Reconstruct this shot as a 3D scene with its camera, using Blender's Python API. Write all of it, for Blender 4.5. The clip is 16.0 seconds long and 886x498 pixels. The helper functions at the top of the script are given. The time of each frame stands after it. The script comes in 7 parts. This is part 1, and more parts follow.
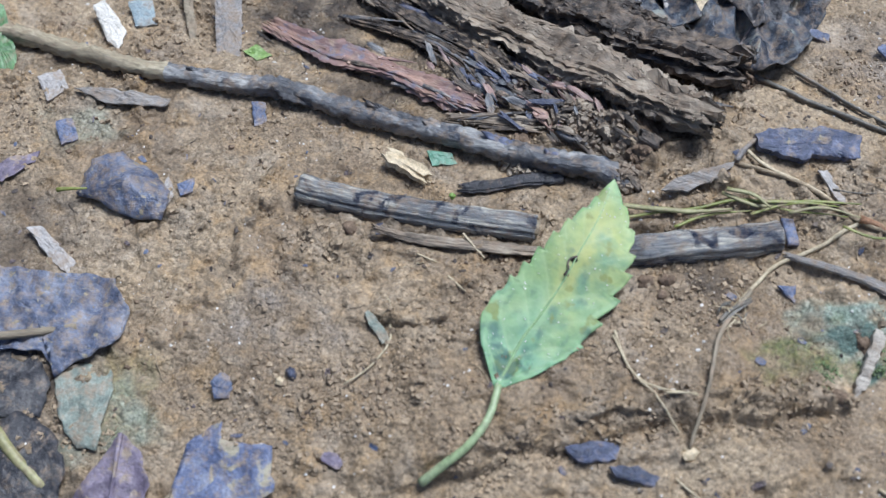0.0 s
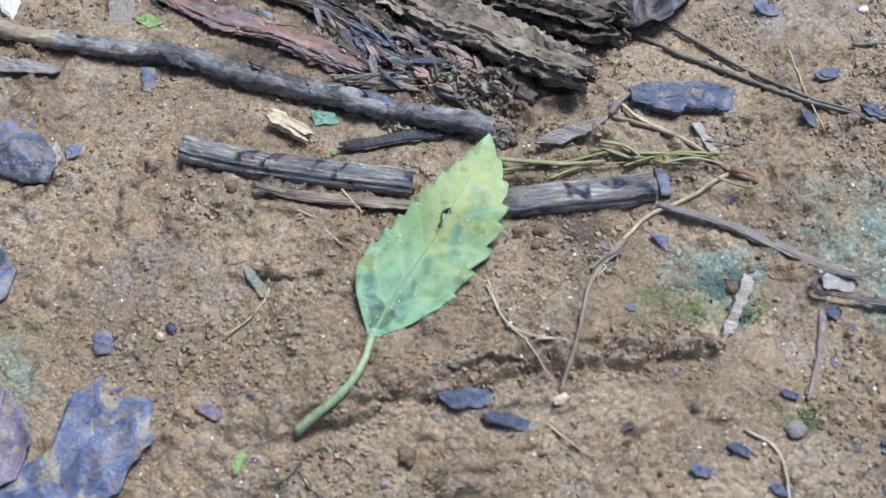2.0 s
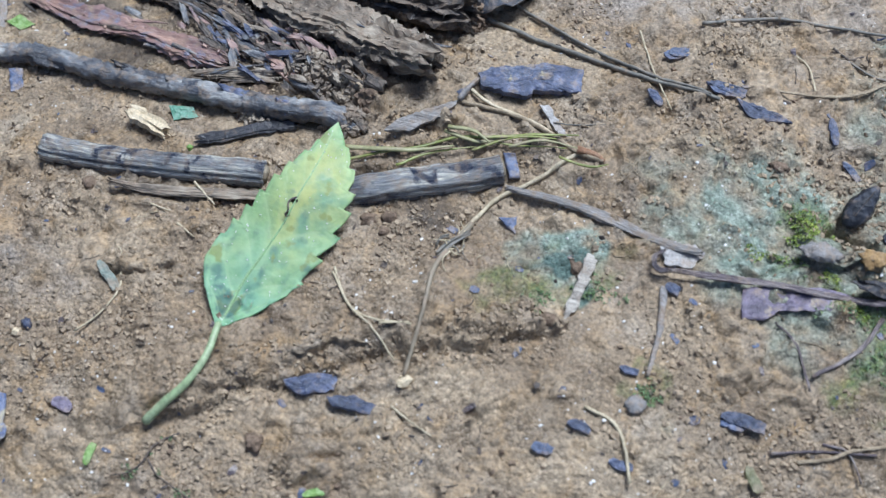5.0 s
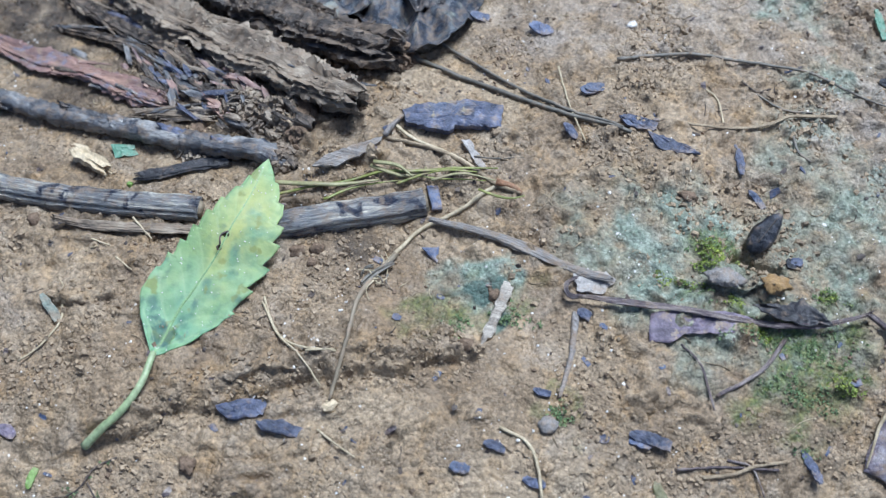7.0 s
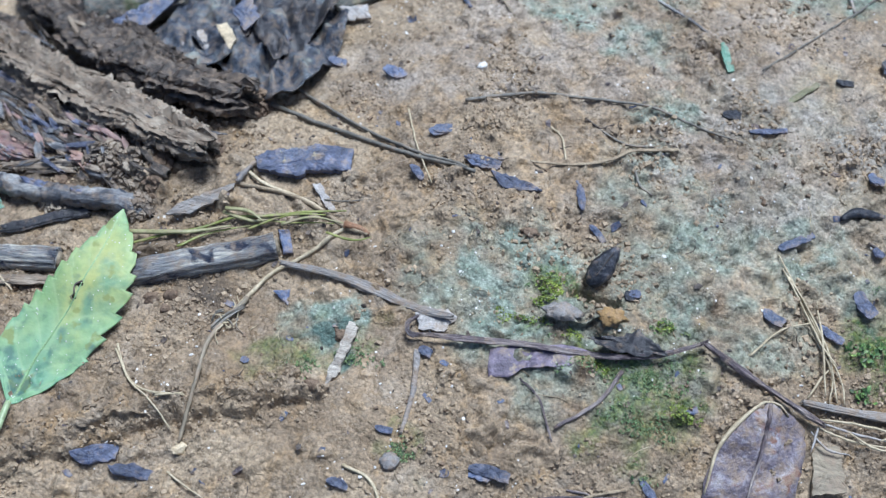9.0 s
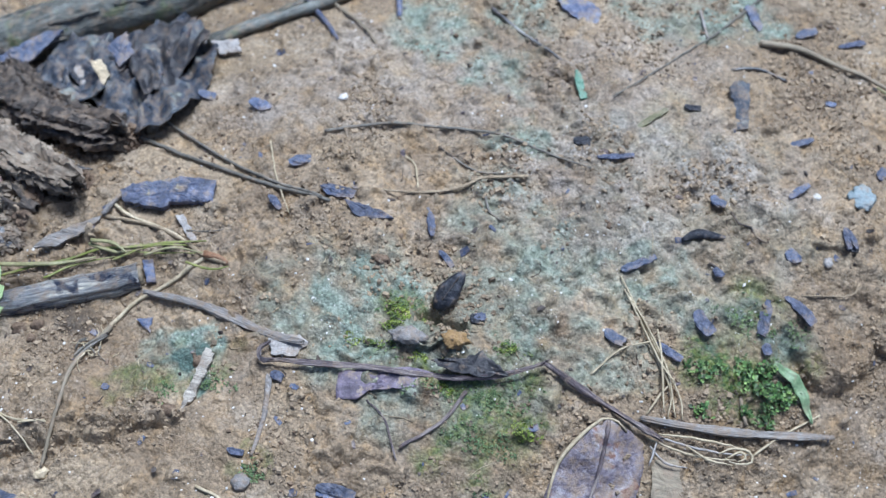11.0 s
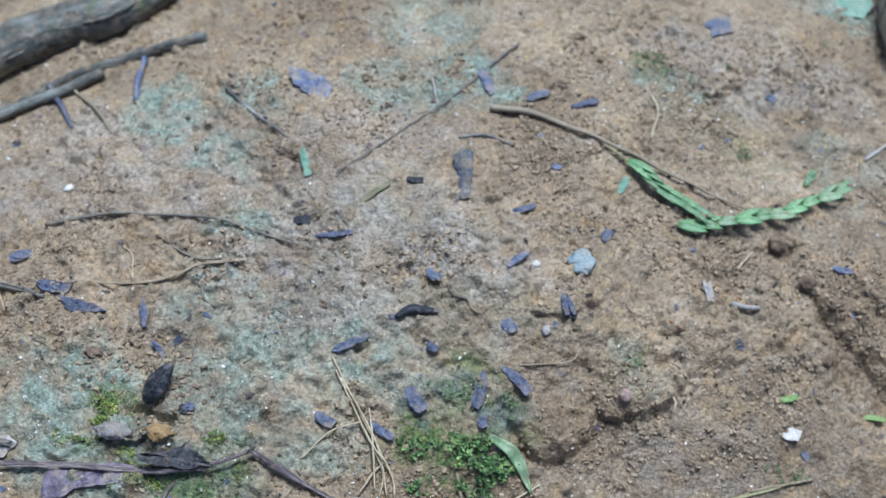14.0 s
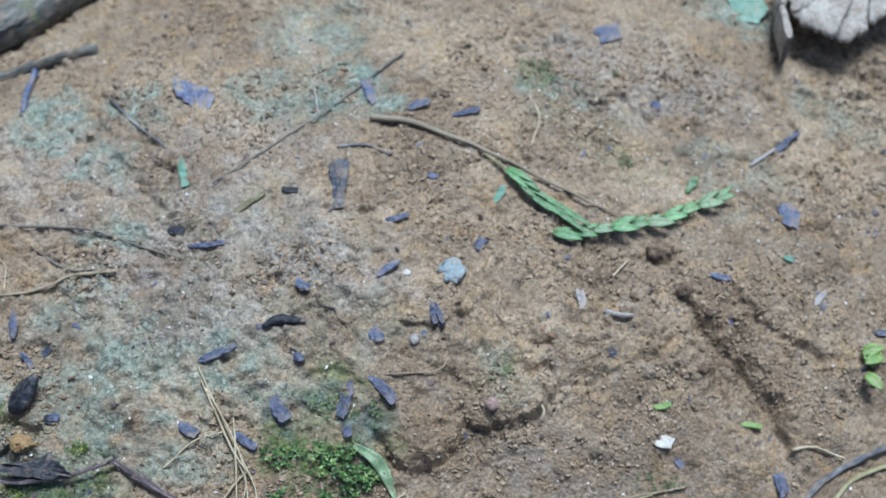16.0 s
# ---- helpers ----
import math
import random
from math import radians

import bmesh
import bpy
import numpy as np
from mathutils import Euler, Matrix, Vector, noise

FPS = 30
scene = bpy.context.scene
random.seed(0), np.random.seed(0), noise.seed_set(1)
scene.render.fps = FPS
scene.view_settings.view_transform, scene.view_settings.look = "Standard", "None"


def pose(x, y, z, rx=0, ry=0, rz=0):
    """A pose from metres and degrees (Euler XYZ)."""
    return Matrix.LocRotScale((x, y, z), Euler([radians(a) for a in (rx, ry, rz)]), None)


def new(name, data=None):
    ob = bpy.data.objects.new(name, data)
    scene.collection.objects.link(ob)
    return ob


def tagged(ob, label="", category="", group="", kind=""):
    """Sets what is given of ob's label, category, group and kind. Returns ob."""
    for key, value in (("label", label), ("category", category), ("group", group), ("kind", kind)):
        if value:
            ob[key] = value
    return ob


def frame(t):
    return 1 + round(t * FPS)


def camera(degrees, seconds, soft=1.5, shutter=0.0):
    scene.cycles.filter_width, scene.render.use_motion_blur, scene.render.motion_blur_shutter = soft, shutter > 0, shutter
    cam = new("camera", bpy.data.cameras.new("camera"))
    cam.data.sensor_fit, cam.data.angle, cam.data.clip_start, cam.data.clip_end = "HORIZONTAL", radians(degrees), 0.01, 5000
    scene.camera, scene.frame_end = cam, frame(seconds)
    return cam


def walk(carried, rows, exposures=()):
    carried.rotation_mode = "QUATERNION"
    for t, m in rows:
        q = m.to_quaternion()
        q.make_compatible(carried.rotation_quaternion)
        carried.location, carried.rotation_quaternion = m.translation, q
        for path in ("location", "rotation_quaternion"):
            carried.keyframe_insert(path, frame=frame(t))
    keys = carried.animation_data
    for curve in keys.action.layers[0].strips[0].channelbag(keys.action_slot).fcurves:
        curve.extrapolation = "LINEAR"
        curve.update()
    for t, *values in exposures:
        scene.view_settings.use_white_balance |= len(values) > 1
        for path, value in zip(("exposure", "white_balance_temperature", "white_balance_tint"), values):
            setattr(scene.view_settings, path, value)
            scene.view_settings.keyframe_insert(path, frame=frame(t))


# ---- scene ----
cam = camera(36.00, 16.0, 1.3)
ROWS = [
    (0.0, -0.00569, -0.04905, 0.14859, 22.602, -5.603, 17.814),
    (0.5, -0.00527, -0.05030, 0.15068, 22.565, -6.278, 17.358),
    (1.0, -0.00152, -0.04902, 0.15319, 22.398, -6.313, 17.161),
    (1.5, 0.00273, -0.05012, 0.15124, 22.691, -6.181, 16.844),
    (2.0, 0.00884, -0.05178, 0.14986, 23.005, -5.750, 16.697),
    (2.5, 0.01438, -0.05561, 0.14890, 23.453, -5.514, 16.091),
    (3.0, 0.01398, -0.05625, 0.14981, 23.192, -5.819, 15.797),
    (3.5, 0.01300, -0.05269, 0.14905, 22.683, -5.938, 15.720),
    (4.0, 0.01881, -0.04869, 0.14873, 22.623, -5.066, 15.641),
    (6.5, 0.03528, -0.04769, 0.16212, 23.506, -4.063, 15.094),
    (7.0, 0.03850, -0.04684, 0.16255, 23.517, -3.872, 14.803),
    (7.5, 0.04292, -0.04428, 0.16477, 23.577, -3.612, 14.364),
    (8.0, 0.04753, -0.04227, 0.16663, 23.895, -3.234, 13.920),
    (8.5, 0.05377, -0.04134, 0.16779, 24.268, -2.877, 13.594),
    (11.0, 0.07864, -0.03625, 0.17842, 24.401, -2.059, 12.540),
    (11.5, 0.08728, -0.03289, 0.18042, 24.317, -1.522, 12.129),
    (12.0, 0.09436, -0.02871, 0.18302, 24.122, -1.234, 11.832),
    (12.5, 0.10427, -0.02460, 0.18122, 23.941, -0.524, 11.305),
    (13.0, 0.11021, -0.02150, 0.18371, 23.991, -0.402, 10.527),
    (13.5, 0.11501, -0.02016, 0.18469, 24.309, -0.413, 10.044),
    (14.0, 0.11817, -0.01875, 0.18415, 24.682, -0.159, 9.863),
    (14.5, 0.12279, -0.01666, 0.18393, 24.746, 0.337, 10.230),
    (15.0, 0.12972, -0.01542, 0.18481, 24.785, 0.671, 10.121),
    (15.5, 0.13546, -0.01542, 0.18530, 24.968, 0.879, 10.126),
    (16.0, 0.14074, -0.01431, 0.18483, 24.836, 1.163, 9.989),
]
EXPOSURES = [(0.0, 0.57, 5500, 8), (2.0, 0.62, 5450, 8), (3.5, 0.65, 5300, 7), (8.5, 0.71, 5250, 6), (11.0, 0.68, 5200, 7), (14.0, 0.54, 5200, 4.5), (16.0, 0.51, 5200, 4)]
walk(cam, [(t, pose(x, y, z, rx, ry, rz)) for t, x, y, z, rx, ry, rz in ROWS], EXPOSURES)
cam.data.dof.use_dof = True
cam.data.dof.focus_distance = 0.177
cam.data.dof.aperture_fstop = 28.0

# ---- light: shade under a bright overcast sky ----
SUN_HEIGHT, SUN_TURN = 65.0, 8.0
world = bpy.data.worlds.new("overcast_sky")
scene.world = world
world.use_nodes = True
wn = world.node_tree.nodes
sky = wn.new("ShaderNodeTexSky")
sky.sky_type = "NISHITA"
sky.sun_disc = False
sky.sun_elevation, sky.sun_rotation = radians(SUN_HEIGHT), radians(SUN_TURN)
sky.air_density, sky.dust_density, sky.ozone_density = 1.0, 3.0, 1.0
wn["Background"].inputs["Strength"].default_value = 0.056
world.node_tree.links.new(sky.outputs[0], wn["Background"].inputs["Color"])
sun_data = bpy.data.lights.new("sun", "SUN")
sun_data.energy, sun_data.angle, sun_data.color = 2.95, radians(22), (1.0, 0.96, 0.90)
sun = new("sun", sun_data)
sun.rotation_euler = (radians(90 - SUN_HEIGHT), 0, radians(180 - SUN_TURN))

MM = 0.001


# ---- shape of the ground, in millimetres ----
HILLS = [(30, 23, 8, -2.7), (125, 64, 14, 1.8), (172, 58, 8, -1.8), (77, 56, 14, -1.7), (15, 41, 8, 1.5), (-44, -4, 8, -1.6), (-16, 4, 14, 1.3),
         (167, 126, 14, -1.3), (30, 23, 14, -1.0), (75, 15, 14, 1.1), (70, 35, 8, -1.0), (131, 39, 8, -1.0), (90, 103, 14, 1.0), (17, 2, 8, -0.8)]


def ground(x, y):
    """A low rounded bank of clay, with shallow hollows and swells."""
    u, v = BEND * np.tanh((x - 60) / 100 / BEND), BEND * np.tanh((y - 40) / 100 / BEND)
    z = BANK[0] + BANK[1] * u + BANK[2] * v + BANK[3] * u * u + BANK[4] * u * v + BANK[5] * v * v
    for hx, hy, s, a in HILLS:
        z = z + a * np.exp(-((x - hx) ** 2 + (y - hy) ** 2) / (2 * s * s))
    near = np.exp(-(np.hypot(x - 60, y - 40) / 330) ** 4)
    return np.where(z < 0, 40 * np.tanh(z / 40), z) * near - 30 * (1 - near)


BEND, BANK = 1.4, (7.09, 4.61, -2.08, -27.54, 32.37, -34.36)


def lattice(ix, iy, seed):
    h = (ix.astype(np.int64) * 374761393 + iy.astype(np.int64) * 668265263 + seed * 974711) & 0xFFFFFFFF
    h = ((h ^ (h >> 13)) * 1274126177) & 0xFFFFFFFF
    return ((h ^ (h >> 16)) & 0xFFFF) / 65535.0


def vnoise(x, y, seed=0):
    """Smooth noise from -1 to 1 with a unit cell."""
    x, y = np.asarray(x, float), np.asarray(y, float)
    ix, iy = np.floor(x), np.floor(y)
    fx, fy = x - ix, y - iy
    fx, fy = fx * fx * (3 - 2 * fx), fy * fy * (3 - 2 * fy)
    a, b = lattice(ix, iy, seed), lattice(ix + 1, iy, seed)
    c, d = lattice(ix, iy + 1, seed), lattice(ix + 1, iy + 1, seed)
    return 2 * ((a * (1 - fx) + b * fx) * (1 - fy) + (c * (1 - fx) + d * fx) * fy) - 1


def lumps(x, y, seed=0):
    """Rounded crumbs: the nearness to scattered points, 0 to 1."""
    x, y = np.asarray(x, float), np.asarray(y, float)
    ix, iy = np.floor(x), np.floor(y)
    best = np.full(x.shape, 9.0)
    for dx in (-1, 0, 1):
        for dy in (-1, 0, 1):
            px = ix + dx + lattice(ix + dx, iy + dy, seed)
            py = iy + dy + lattice(ix + dx, iy + dy, seed + 77)
            best = np.minimum(best, (px - x) ** 2 + (py - y) ** 2)
    return np.clip(1 - best / 0.45, 0, 1)


def grains(x, y, seed, share):
    """Loose crumbs: each cell holds at most one, of its own height and width; share is how many cells hold one."""
    x, y = np.asarray(x, float), np.asarray(y, float)
    ix, iy = np.floor(x), np.floor(y)
    top = np.zeros(x.shape)
    for dx in (-1, 0, 1):
        for dy in (-1, 0, 1):
            jx, jy = ix + dx, iy + dy
            size = lattice(jx, jy, seed + 5)
            d = np.hypot(x - jx - lattice(jx, jy, seed), (y - jy - lattice(jx, jy, seed + 77)) * (0.75 + 0.6 * lattice(jx, jy, seed + 9)))
            body = np.clip(1 - d / (0.28 + 0.42 * size), 0, 1)
            here = lattice(jx, jy, seed + 31) < share
            top = np.maximum(top, np.where(here, (0.35 + 0.65 * size) * np.minimum(1, 1.9 * body), 0))
    return top


def along(line, x, y):
    """Distance to a polyline, the side (+ on its left) and how far along it, 0 to 1."""
    best, side, where = np.full(np.shape(x), 1e9), np.zeros(np.shape(x)), np.zeros(np.shape(x))
    n = len(line) - 1
    for k in range(n):
        (ax, ay), (bx, by) = line[k][:2], line[k + 1][:2]
        ex, ey = bx - ax, by - ay
        s = np.clip(((x - ax) * ex + (y - ay) * ey) / (ex * ex + ey * ey), 0, 1)
        d = np.hypot(x - ax - s * ex, y - ay - s * ey)
        near = d < best
        best = np.where(near, d, best)
        side = np.where(near, np.sign(ex * (y - ay) - ey * (x - ax)), side)
        where = np.where(near, (k + s) / n, where)
    return best, side, where


# little cliffs in the clay: line of the foot (the raised side on its left), height, how far back the raised side runs out, width of the face, overhang of the lip
LEDGES = [
    ([(-10.9, -17.5), (-5.0, -12.9), (1.6, -9.5), (6.5, -5.4), (12.0, -2.4), (19.8, 2.2), (24.7, 4.4), (30.3, 5.3), (35.2, 8.0), (38.6, 9.4), (39.4, 11.4)], 2.7, 13.0, 5.0, 0.6),
    ([(116.5, 41.0), (118.5, 38.7), (119.8, 36.7), (122.4, 35.6), (125.5, 36.6), (128.9, 38.5), (130.9, 40.9), (130.5, 42.6), (129.0, 45.5)], 1.9, 7.0, 2.8, 0.5),
    ([(127.6, 45.6), (129.1, 43.6), (131.5, 42.6), (135.1, 42.9), (138.2, 44.5), (140.3, 46.4), (141.6, 49.0)], 1.6, 9.0, 1.7, 0.8),
    ([(138.4, 46.0), (140.3, 46.8), (144.1, 50.4), (148.5, 55.2), (150.7, 58.8), (151.5, 61.5)], 1.3, 9.0, 3.4, 0.3),
    ([(136.0, 57.9), (141.2, 56.9)], 0.7, 4.0, 0.8, 0.6),
    ([(155.3, 72.9), (160.4, 67.4), (165.3, 63.1), (170.8, 58.6), (176.1, 52.9), (178.4, 46.6)], 1.5, 12.0, 3.0, 0.3),
]
LEDGES += [
    ([(162.6, 74.8), (169.4, 69.3), (176.0, 66.1), (184.9, 64.9)], 1.0, 9.0, 1.8, 0.5),
    ([(66.0, 27.3), (69.1, 26.9), (73.3, 28.5)], 1.3, 4.0, 1.0, 0.8),
    ([(7.7, 0.2), (13.1, 0.5), (17.7, 2.9)], 0.9, 4.0, 0.9, 0.6),
    ([(-18.7, 4.4), (-11.7, 4.1), (-6.8, 6.3)], 0.8, 4.0, 0.9, 0.5),
    ([(117.0, 55.7), (122.8, 55.3), (128.8, 58.4)], 0.6, 4.0, 0.8, 0.4),
]
# furrows: line, depth, half width
FURROWS = [
    ([(150.1, 76.2), (154.9, 72.7), (159.5, 67.1), (164.5, 62.9), (169.9, 58.3), (175.3, 52.7), (178.0, 46.5)], 0.7, 1.8),
    ([(66.0, 32.3), (67.6, 32.1), (69.4, 31.6), (71.2, 31.0), (73.6, 30.2)], 2.6, 0.75),
    ([(79.8, 24.8), (84.1, 22.2), (85.5, 19.0)], 0.5, 2.0),
]
# soft swells: place, radius, height
CLODS = [
    (72.3, 27.6, 2.2, 1.2), (65.7, 27.2, 2.6, 1.0), (64.2, 30.2, 2.8, 0.8), (125.0, 41.3, 4.5, 1.2), (132.5, 48.2, 5.5, 1.0), (37.0, 21.3, 4.5, 0.8),
    (37.6, 10.7, 1.3, 0.9), (154.1, 75.8, 1.8, 1.4), (23.6, 15.1, 4.0, 0.6), (167.5, 70.6, 3.5, 1.0),
    (5.6, 37.9, 4.0, 1.6), (-0.9, 39.0, 5.0, 1.2), (8.6, 35.6, 2.0, 1.6),
]


def drift(x, y):
    """An uneven shift that makes the ledges ragged at several sizes."""
    fx = 1.0 * vnoise(x / 5.7, y / 5.7, 3) + 0.6 * vnoise(x / 1.9, y / 1.9, 4) + 0.35 * vnoise(x / 0.7, y / 0.7, 1)
    fy = 1.0 * vnoise(x / 5.7, y / 5.7, 5) + 0.6 * vnoise(x / 1.9, y / 1.9, 6) + 0.35 * vnoise(x / 0.7, y / 0.7, 2)
    return x + fx, y + fy


def relief(x, y):
    """Ledges, furrows, clods and the crumbly skin of the clay."""
    x, y = np.asarray(x, float), np.asarray(y, float)
    wx, wy = x + 1.1 * vnoise(x / 2.6, y / 2.6, 3) + 0.5 * vnoise(x / 0.9, y / 0.9, 4), y + 1.1 * vnoise(x / 2.6, y / 2.6, 5) + 0.5 * vnoise(x / 0.9, y / 0.9, 6)
    z = 0.40 * vnoise(x / 9, y / 9, 11) + 0.25 * vnoise(x / 3.7, y / 3.7, 12) + 0.9 * vnoise(x / 26, y / 26, 10)
    face = np.zeros(x.shape)
    for line, height, back, rise, lip in LEDGES:
        d, side, s = along(line, *drift(x, y))
        ends = np.clip(np.minimum(s, 1 - s) * 7, 0, 1) * np.clip(1.6 - d / back, 0, 1)
        step = np.clip(d / rise, 0, 1)
        tier = 3 * step + 0.7 * vnoise(x / 3.1, y / 3.1, 17)
        tier = np.clip((np.floor(tier) + np.clip(2.8 * (tier - np.floor(tier)), 0, 1)) / 3, 0, 1)
        step = np.where(step < 1, 0.7 * step + 0.3 * np.minimum(tier, np.clip(4 * step, 0, 1)), 1)
        up = np.where(side > 0, height * np.exp(-d / back) * step * (2 - step) - 0.4 * np.exp(-(d / 0.4) ** 2), -0.4 * np.exp(-(d / 0.4) ** 2))
        z = z + ends * up
        face = np.maximum(face, np.where(side > 0, np.exp(-((d - 0.4 * rise) / (0.6 * rise + 0.4)) ** 2) * ends * min(1.0, height / 2), 0))
    for line, depth, half in FURROWS:
        d, side, s = along(line, wx, wy)
        z = z - depth * np.clip(np.minimum(s, 1 - s) * 9 + 0.1, 0, 1) * np.exp(-(d / half) ** 2)
    for cx, cy, r, a in CLODS:
        d = np.hypot(wx - cx, wy - cy) / r
        z = z + a * np.clip(1 - d * d, 0, 1)
    rough = np.clip(0.42 + 0.85 * vnoise(x / 15, y / 15, 21) + 0.40 * vnoise(x / 5, y / 5, 22), 0.0, 1.1)
    rough = np.maximum(rough, 1.25 * face)
    jx, jy = wx + 0.35 * vnoise(x / 0.8, y / 0.8, 61), wy + 0.35 * vnoise(x / 0.8, y / 0.8, 62)
    z = z + rough * (0.55 * lumps(wx / 5.2, wy / 4.1, 30) + 0.42 * vnoise(wx / 2.4, wy / 1.8, 36) + 0.30 * vnoise(jx / 0.9, jy / 0.9, 33)) - 0.30 * rough
    z = z + 0.95 * grains(jx / 2.6, jy / 2.6, 31, 0.30 * rough) + 0.60 * grains(jx / 1.5, jy / 1.5, 32, 0.10 + 0.40 * rough) + 0.42 * grains(jx / 0.9, jy / 0.9, 37, 0.20 + 0.40 * rough)
    flakes = vnoise(wx / 6.5, wy / 4.0, 63)
    z = z + 0.35 * np.clip((flakes - 0.08) / 0.10, 0, 1) * np.clip(0.5 + vnoise(x / 19, y / 19, 64), 0, 1)
    z = z + 0.12 * vnoise(x / 1.4, y / 1.4, 34) + 0.18 * vnoise(x / 2.3, y / 2.3, 35)
    for size, seed, deep in ((11.0, 44, 0.55), (5.0, 45, 0.35)):
        n = vnoise(wx / size, wy / size, seed)
        z = z - deep * np.exp(-(n / 0.035) ** 2) * np.clip(vnoise(x / 17, y / 17, seed + 9) * 2.5, 0, 1)
    return z


def overhang(x, y):
    """How far the lips of the ledges lean out over their feet, as x and y shifts."""
    ox, oy = np.zeros(x.shape), np.zeros(x.shape)
    wx, wy = drift(x, y)
    for line, height, back, rise, lip in LEDGES:
        d, side, s = along(line, wx, wy)
        step = np.clip(d / rise, 0, 1)
        k = np.where(side > 0, lip * step * step * (3 - 2 * step) * np.exp(-np.maximum(0, d - rise) / 3.0), 0) * np.clip(np.minimum(s, 1 - s) * 7, 0, 1)
        k = k * np.clip(0.75 + 0.5 * vnoise(x / 1.7, y / 1.7, 8), 0.2, 1.2)
        ex, ey = line[-1][0] - line[0][0], line[-1][1] - line[0][1]
        n = math.hypot(ex, ey)
        ox, oy = ox + k * ey / n, oy - k * ex / n
    return ox, oy


# ---- materials ----
def material(name, colours, size, rough=0.6, bump=0.3, bump_size=None, spots=None, gloss=0.5, random=0.0, see=0.0, grain=None, mud=0.10, island=0.0):
    """A blotched, grainy surface. size: the blotches, in mm; spots: (colour, size in mm, share); grain: stretch of the pattern along x, y, z; see: light let through."""
    m = bpy.data.materials.new(name)
    m.use_nodes = True
    nt = m.node_tree
    n, l = nt.nodes, nt.links
    bsdf = n["Principled BSDF"]
    co = n.new("ShaderNodeTexCoord")
    src = co.outputs["Object"]
    if grain:
        fib = n.new("ShaderNodeAttribute")
        fib.attribute_name = "fibre"
        mp = n.new("ShaderNodeMapping")
        mp.inputs["Scale"].default_value = grain
        l.new(fib.outputs["Vector"], mp.inputs["Vector"])
        src = mp.outputs["Vector"]

    def tex(mm, detail=4, dist=0.0, plain=False):
        t = n.new("ShaderNodeTexNoise")
        t.inputs["Scale"].default_value = 1000.0 / mm
        t.inputs["Detail"].default_value = detail
        t.inputs["Roughness"].default_value = 0.62
        t.inputs["Distortion"].default_value = dist
        l.new(co.outputs["Object"] if plain else src, t.inputs["Vector"])
        return t.outputs["Fac"]

    ramp = n.new("ShaderNodeValToRGB")
    els = ramp.color_ramp.elements
    while len(els) < len(colours):
        els.new(0.5)
    for k, c in enumerate(colours):
        els[k].position = 0.3 + 0.4 * k / max(1, len(colours) - 1)
        els[k].color = (*c, 1)
    l.new(tex(size, 6, 0.6), ramp.inputs["Fac"])
    colour = ramp.outputs["Color"]
    fine = n.new("ShaderNodeMapRange")
    fine.inputs["From Min"].default_value, fine.inputs["From Max"].default_value = 0.25, 0.75
    fine.inputs["To Min"].default_value, fine.inputs["To Max"].default_value = 0.62, 1.35
    l.new(tex(size * 0.17, 5), fine.inputs["Value"])
    mul = n.new("ShaderNodeVectorMath")
    mul.operation = "SCALE"
    l.new(colour, mul.inputs[0])
    l.new(fine.outputs["Result"], mul.inputs["Scale"])
    colour = mul.outputs["Vector"]
    if island:
        geo = n.new("ShaderNodeNewGeometry")
        ri = n.new("ShaderNodeMapRange")
        ri.inputs["To Min"].default_value, ri.inputs["To Max"].default_value = 1 - island, 1 + island
        l.new(geo.outputs["Random Per Island"], ri.inputs["Value"])
        m3 = n.new("ShaderNodeVectorMath")
        m3.operation = "SCALE"
        l.new(colour, m3.inputs[0])
        l.new(ri.outputs["Result"], m3.inputs["Scale"])
        colour = m3.outputs["Vector"]
    if random:
        info = n.new("ShaderNodeObjectInfo")
        rr = n.new("ShaderNodeMapRange")
        rr.inputs["To Min"].default_value, rr.inputs["To Max"].default_value = 1 - random, 1 + random
        l.new(info.outputs["Random"], rr.inputs["Value"])
        m2 = n.new("ShaderNodeVectorMath")
        m2.operation = "SCALE"
        l.new(colour, m2.inputs[0])
        l.new(rr.outputs["Result"], m2.inputs["Scale"])
        colour = m2.outputs["Vector"]
    if spots:
        sc, smm, share = spots
        edge = n.new("ShaderNodeMapRange")
        edge.inputs["From Min"].default_value, edge.inputs["From Max"].default_value = 0.66 - share, 0.74 - share
        l.new(tex(smm, 5, 0.5, True), edge.inputs["Value"])
        mix = n.new("ShaderNodeMix")
        mix.data_type = "RGBA"
        l.new(edge.outputs["Result"], mix.inputs["Factor"])
        l.new(colour, mix.inputs["A"])
        mix.inputs["B"].default_value = (*sc, 1)
        colour = mix.outputs["Result"]
    if mud:
        cling = n.new("ShaderNodeMapRange")
        cling.inputs["From Min"].default_value, cling.inputs["From Max"].default_value, cling.inputs["To Max"].default_value = 0.58 - mud, 0.80 - mud, 0.9
        dirt = n.new("ShaderNodeTexNoise")
        dirt.inputs["Scale"].default_value, dirt.inputs["Detail"].default_value, dirt.inputs["Roughness"].default_value = 650.0, 6, 0.7
        l.new(co.outputs["Object"], dirt.inputs["Vector"])
        l.new(dirt.outputs["Fac"], cling.inputs["Value"])
        mix = n.new("ShaderNodeMix")
        mix.data_type = "RGBA"
        l.new(cling.outputs["Result"], mix.inputs["Factor"])
        l.new(colour, mix.inputs["A"])
        mix.inputs["B"].default_value = (0.29, 0.215, 0.15, 1)
        colour = mix.outputs["Result"]
    l.new(colour, bsdf.inputs["Base Color"])
    rv = n.new("ShaderNodeMapRange")
